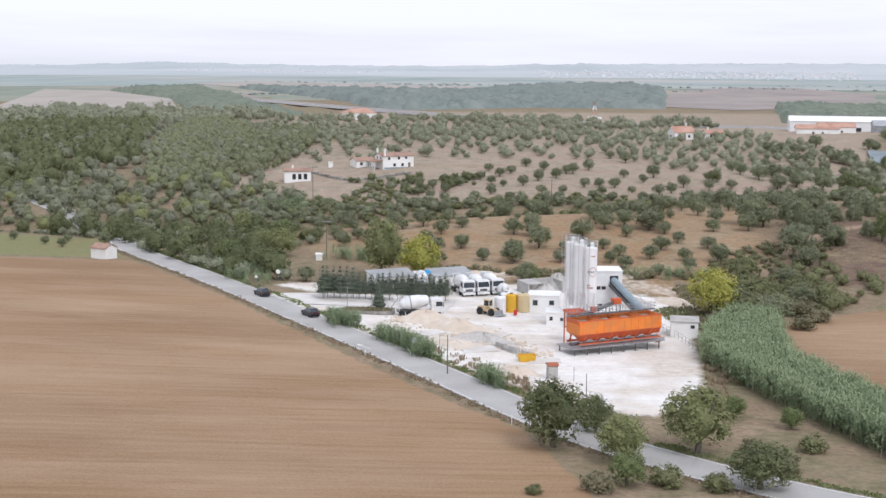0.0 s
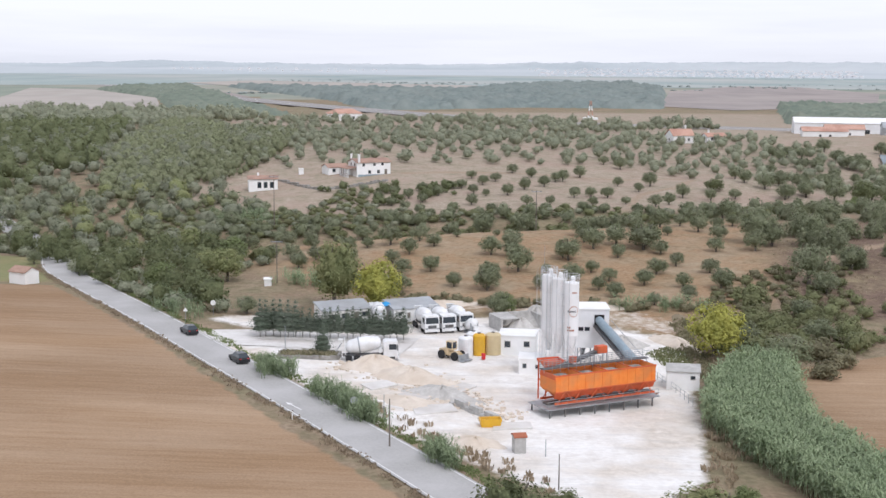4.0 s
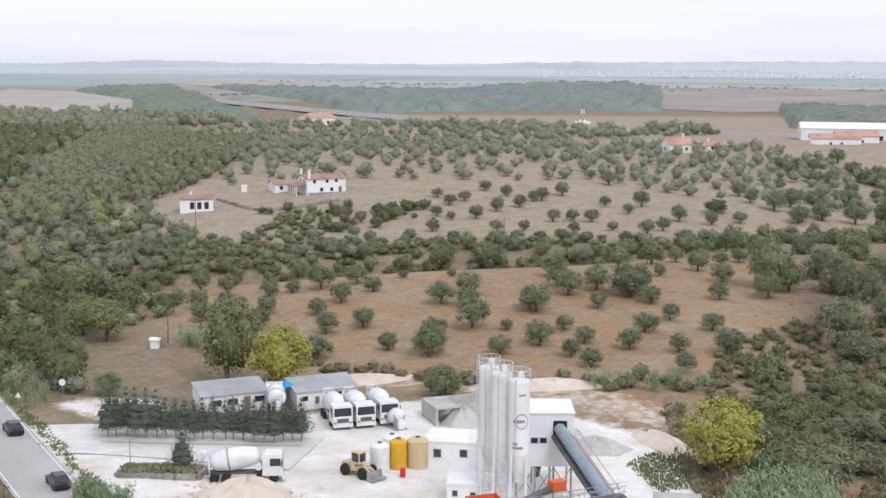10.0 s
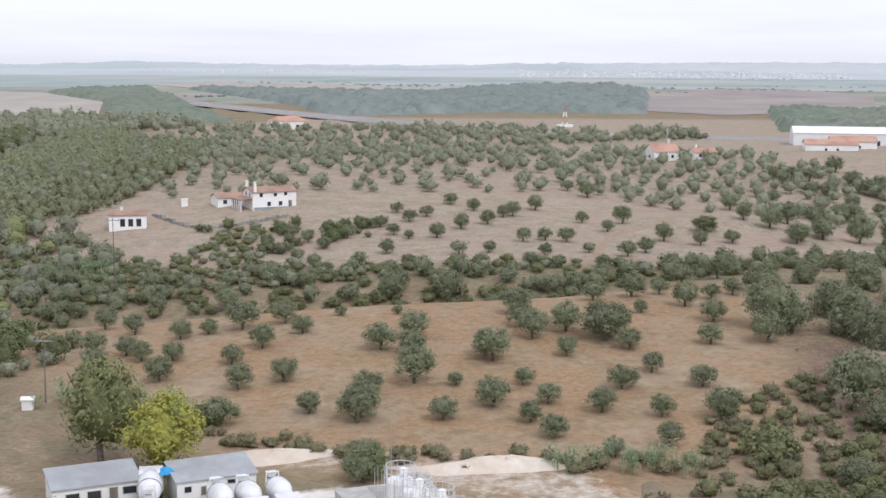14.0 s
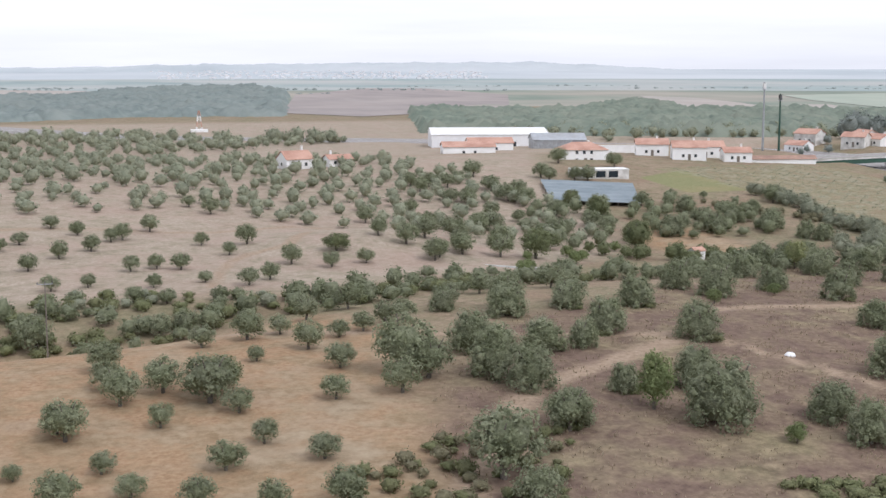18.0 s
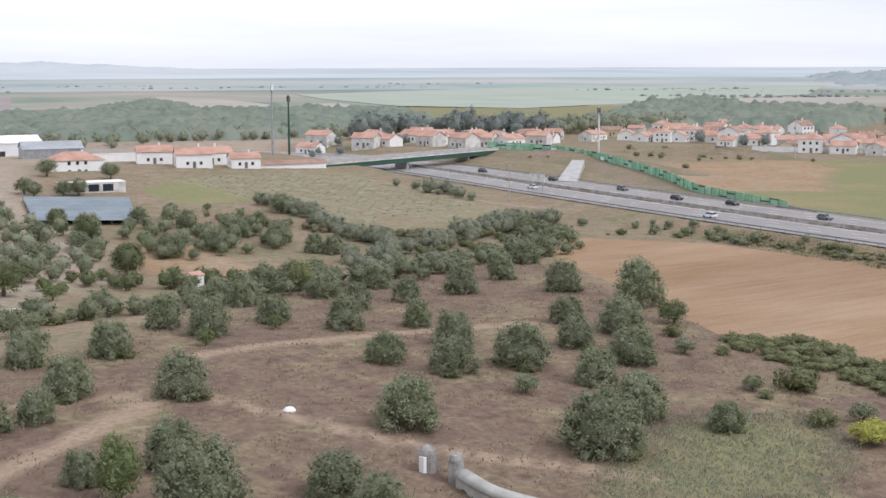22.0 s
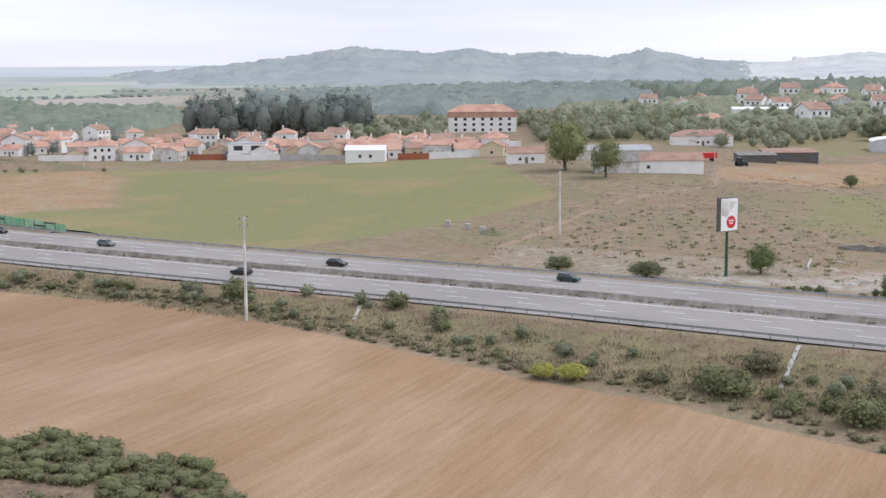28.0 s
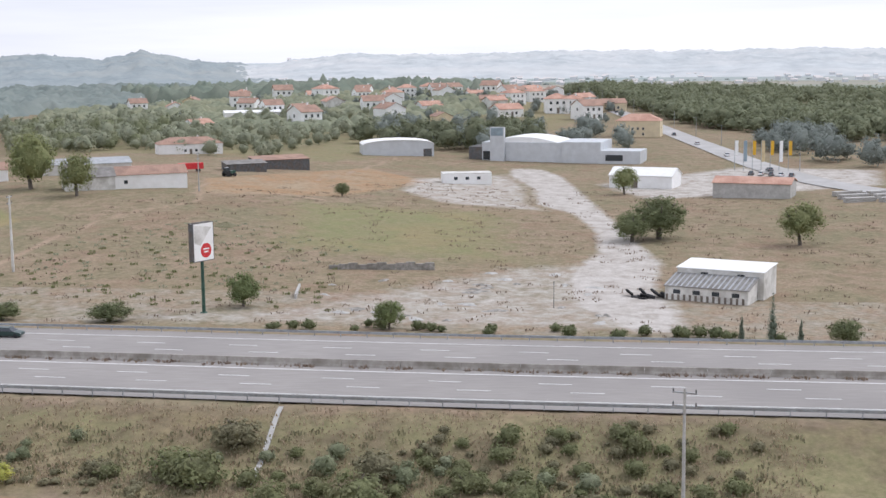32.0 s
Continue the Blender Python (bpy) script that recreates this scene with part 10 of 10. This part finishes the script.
# arrow on the road, planter at the entrance
rd = math.radians(122)
arr = Mesh().add([(0, -0.1, 0), (3.0, -0.1, 0), (3.0, -0.4, 0), (4.4, 0, 0), (3.0, 0.4, 0), (3.0, 0.1, 0), (0, 0.1, 0)], [(0, 1, 5, 6), (2, 3, 4)])
ar = tagged(part("road_arrow", arr, M_PAINT, road), "white painted lane arrow")
ar.matrix_basis = Matrix.Translation((-12.2, 196.8, ground_z(-12.2, 196.8) + 0.17)) @ Matrix.Rotation(rd, 4, "Z")
planter = thing("planter_bed", "raised bed of dark earth behind a low stone wall", "planter", pose(-14.6, 228.6, ground_z(-14.6, 228.6), 0, 0, -3))
part("soil", Mesh().add([(-4.2, -1.7, 0.45), (4.2, -1.5, 0.45), (4.0, 1.7, 0.5), (-4.0, 1.9, 0.5), (-2.2, 0, 0.75), (2.4, 0.1, 0.65)], [(0, 1, 5, 4), (1, 2, 5), (2, 3, 4, 5), (3, 0, 4)]), M_BANK, planter)
stone_ = Mesh().box(-0.42, -0.2, -0.2, 0.42, 0.2, 0.62).data("edge_stone")
edge_ = [(-4.0 + 0.86 * i, -1.75, 0) for i in range(10)] + [(-4.0 + 0.86 * i, 1.85, 0) for i in range(10)] + [(s_, -1.3 + 0.86 * i, 90) for s_ in (-4.4, 4.4) for i in range(4)]
for k, (x, y, a) in enumerate(edge_):
    part("edge_stone", stone_, M_OLDSTONE, planter).matrix_basis = pose(x, y, -0.05 * (k % 3), 0, 0, a + 3 * (k % 4) - 4)
reeds("planter_weeds", "dry weeds and grass on the raised bed", np.array([(-14.6 + rowt.uniform(-3.8, 3.8), 228.6 + rowt.uniform(-1.5, 1.5)) for _ in range(70)]), 1.0, 401, M_SCRUB, 10, "weeds", 0.3)

# rubble and slabs between the sand heaps
rub = np.random.default_rng(101)
chunks = Mesh()
for (cx, cy), spread, n_ in (((-7.5, 223.5), 2.2, 60), ((-2, 219), 3.5, 90), ((3.5, 212), 3.5, 110), ((8, 204), 3.2, 110), ((12, 198), 2.5, 70), ((1, 203), 3.0, 40)):
    for _ in range(n_):
        x, y = cx + rub.normal() * spread * 0.7, cy + rub.normal() * spread * 0.7
        s_, a, t_ = rub.uniform(0.1, 0.34), rub.uniform(0, 6.28), rub.uniform(-0.4, 0.4)
        mm = Matrix.Translation((x, y, ground_z(x, y) + 0.05)) @ Matrix.Rotation(a, 4, "Z") @ Matrix.Rotation(t_, 4, "X")
        b_ = Mesh().box(-s_, -s_ * 0.7, -0.3, s_ * rub.uniform(0.7, 1.2), s_ * 0.6, s_ * rub.uniform(0.35, 0.9))
        chunks.add([mm @ Vector(p) for p in b_.v], b_.f)
tagged(part("rubble", chunks, M_SAND, None), "broken concrete and stone rubble between the heaps", "rubble", kind="stuff")
for x, y, w, d, a in ((4.0, 199.5, 3.0, 2.2, 20), (0.8, 205.0, 2.6, 2.0, -30), (7.5, 211.5, 2.2, 1.6, 55), (13.5, 192.5, 2.6, 1.6, 10), (-3.5, 211.5, 2.4, 1.8, 40)):
    sl = thing("concrete_slab", "flat broken concrete slab lying in the yard", "slab", pose(x, y, ground_z(x, y), 0, 0, a), "yard slabs")
    part("slab", Mesh().add([(-w, -d, 0.02), (w * 0.9, -d * 0.8, 0.02), (w, d * 0.7, 0.02), (-w * 0.7, d, 0.02), (-w, -d, 0.2), (w * 0.9, -d * 0.8, 0.2), (w, d * 0.7, 0.24), (-w * 0.7, d, 0.2)], [(3, 2, 1, 0), (4, 5, 6, 7), (0, 1, 5, 4), (1, 2, 6, 5), (2, 3, 7, 6), (3, 0, 4, 7)]), M_DUST, sl)

# railing behind the bins
fen = thing("pipe_railing", "grey pipe railing behind the aggregate bins", "railing")
pts_ = along(smooth_line([(37.5, 205), (36.5, 212), (34.5, 222)], 2), 1.8)
for (x, y, a), (x2, y2, a2) in zip(pts_[:-1], pts_[1:]):
    z = ground_z(x, y)
    part("post", Mesh().tube((x, y, z - 0.2), (x, y, z + 1.1), 0.035, n=6), M_METAL, fen)
    for h_ in (0.55, 1.1):
        part("rail", Mesh().tube((x, y, z + h_), (x2, y2, ground_z(x2, y2) + h_), 0.03, n=6), M_METAL, fen)

# concrete chute on the bridge embankment
ch = Mesh().add([(347.5, 535.5, 4.3), (350.5, 528.5, 4.3), (384.5, 563.5, 8.0), (381.5, 567, 8.0), (347.5, 535.5, 3.0), (350.5, 528.5, 3.0), (384.5, 563.5, 4.0), (381.5, 567, 4.0)], [(0, 1, 2, 3), (7, 6, 5, 4), (0, 4, 5, 1), (1, 5, 6, 2), (2, 6, 7, 3), (3, 7, 4, 0)])
tagged(part("concrete_chute", ch, M_CONCRETE, None), "pale concrete drainage chute on the bridge embankment", "chute")
er = np.random.default_rng(111)
wood("bank_scrub", "low scrub on the bridge embankment and earth bank", np.concatenate([np.array([(402 + er.normal() * 7, 582 + er.normal() * 26) for _ in range(40)]), np.array([(470 + er.normal() * 16, 596 + er.normal() * 22) for _ in range(50)])]), (1.5, 4.0), M_SCRUB, 140, 0.1, 112, 0.7)

wood("field_thicket", "dense grey-green thicket between garden and ploughed field", np.concatenate([near_line([(200, 414), (209, 432), (234, 440), (262, 456), (283, 458)], 90, 4.0, 131), near_line([(228, 517), (226, 494), (222, 469), (221, 448)], 60, 1.6, 132), near_line([(285, 539), (287, 524), (287, 504)], 14, 1.2, 133)]), (2.5, 5.5), M_PALEHAZELEAF, 420, 0.062, 134, 0.85)
wood("thicket_brambles", "fresh green brambles in the thicket", near_line([(215, 430), (240, 440), (265, 452)], 36, 4.0, 135), (2, 4), M_BRAMBLE, 300, 0.07, 136, 0.6)
reeds("fern_patch", "green ferns and brambles beside the aqueduct", scatter(FERN, 700, 137, 0.8), 0.4, 138, M_PALEHAZELEAF, 9, "ferns", 0.9)
fo = np.random.default_rng(139)
for x, y, w in OLIVES_EAST_A + OLIVES_EAST_B:
    if fo.random() < 0.4:
        a = fo.uniform(-2.6, -0.6)
        tree("green_bush", x + math.cos(a) * w * 0.42, y + math.sin(a) * w * 0.42, w * fo.uniform(0.4, 0.6), "fresh green bramble at the foot of an olive tree", "bramble", "bramble", "brambles", tall=0.6)

# olives and dark oaks between the gully and the farm sheds
OLIVES_FARM_A = [(150.3, 558.4, 6.2), (136.3, 516.1, 5.0), (131.9, 517.2, 4.6), (137.1, 540.0, 4.9), (142.7, 547.9, 4.5), (132.4, 542.1, 5.0), (127.5, 533.9, 4.8), (126.8, 543.4, 4.9), (148.6, 532.6, 5.3), (148.8, 536.8, 4.4), (148.7, 517.8, 5.7), (151.8, 511.5, 5.6), (154.7, 526.5, 5.0), (172.1, 548.5, 4.8), (189.9, 589.3, 6.4), (171.5, 554.1, 5.4), (179.6, 545.9, 5.4), (184.1, 546.4, 5.5), (204.8, 576.2, 5.7), (154.5, 493.4, 5.4), (158.1, 477.0, 5.3), (159.2, 470.0, 4.5)]
OLIVES_FARM_B = [(183.6, 504.0, 4.7), (193.5, 506.3, 4.5), (176.8, 464.8, 5.3), (187.6, 476.6, 4.7), (185.2, 460.8, 4.8), (197.7, 480.6, 5.7), (200.1, 461.1, 6.0), (223.3, 502.6, 6.0), (142.1, 487.9, 3.9), (143.5, 463.9, 5.4), (146.6, 467.1, 5.0), (137.3, 496.8, 4.5), (127.0, 474.4, 5.4), (109.7, 427.9, 5.4), (114.9, 453.7, 6.0), (132.2, 477.1, 5.1), (114.0, 481.8, 4.1), (117.2, 485.2, 4.1), (105.2, 440.7, 5.7), (116.9, 503.0, 4.3), (103.8, 424.2, 4.4), (206.5, 512.5, 2.4)]
for x, y, w in OLIVES_FARM_A + OLIVES_FARM_B:
    tree("olive_tree", x, y, w * 1.1, "silvery olive tree in the grove below the farm sheds", group="olive trees", tall=0.92)
for x, y, w in [(155.9, 443.0, 7.0), (126.0, 427.2, 7.0), (164.5, 489.8, 6.0), (163.9, 507.3, 4.9)]:
    tree("oak_tree", x, y, w * 1.05, "dense dark evergreen tree in the grove below the farm", tall=1.0)
for x, y, w in [(123.2, 424.9, 2.5), (134.4, 430.8, 3.3), (131.8, 418.8, 3.6), (136.1, 425.8, 2.8), (116.5, 407.9, 3.3), (118.8, 410.4, 3.0), (149.4, 440.2, 3.0), (132.2, 356.4, 3.0), (147.1, 363.6, 2.7)]:
    tree("green_tree", x, y, w, "fresh green bush beside the old aqueduct", "shrub", "shrub", "wild shrubs", tall=0.75)

near_mw = NEAR_MW[(NEAR_MW[:, 1] > 120) & (NEAR_MW[:, 1] < 560)]
reeds("median_weeds", "dry brown grass at the foot of the median", np.concatenate([near_line(offset(near_mw, o_).tolist(), 420, 0.22, 151 + i_) for i_, o_ in enumerate((-0.8, 0.8))]) , 0.7, 153, M_HEATH, 7, "weeds", 0.3)
reeds("pasture_weeds", "dry brown weeds in the rough pasture", scatter(PASTURE, 700, 154, 2.0), 0.5, 155, M_HEATH, 10, "weeds", 0.9)
reeds("pasture_clumps", "dark green weed clumps in the rough pasture", scatter([(362, 255), (380, 262), (420, 262), (455, 300), (440, 330), (395, 330), (370, 320)], 110, 156, 2.5), 0.6, 157, M_BRAMBLE, 18, "weeds", 0.4)
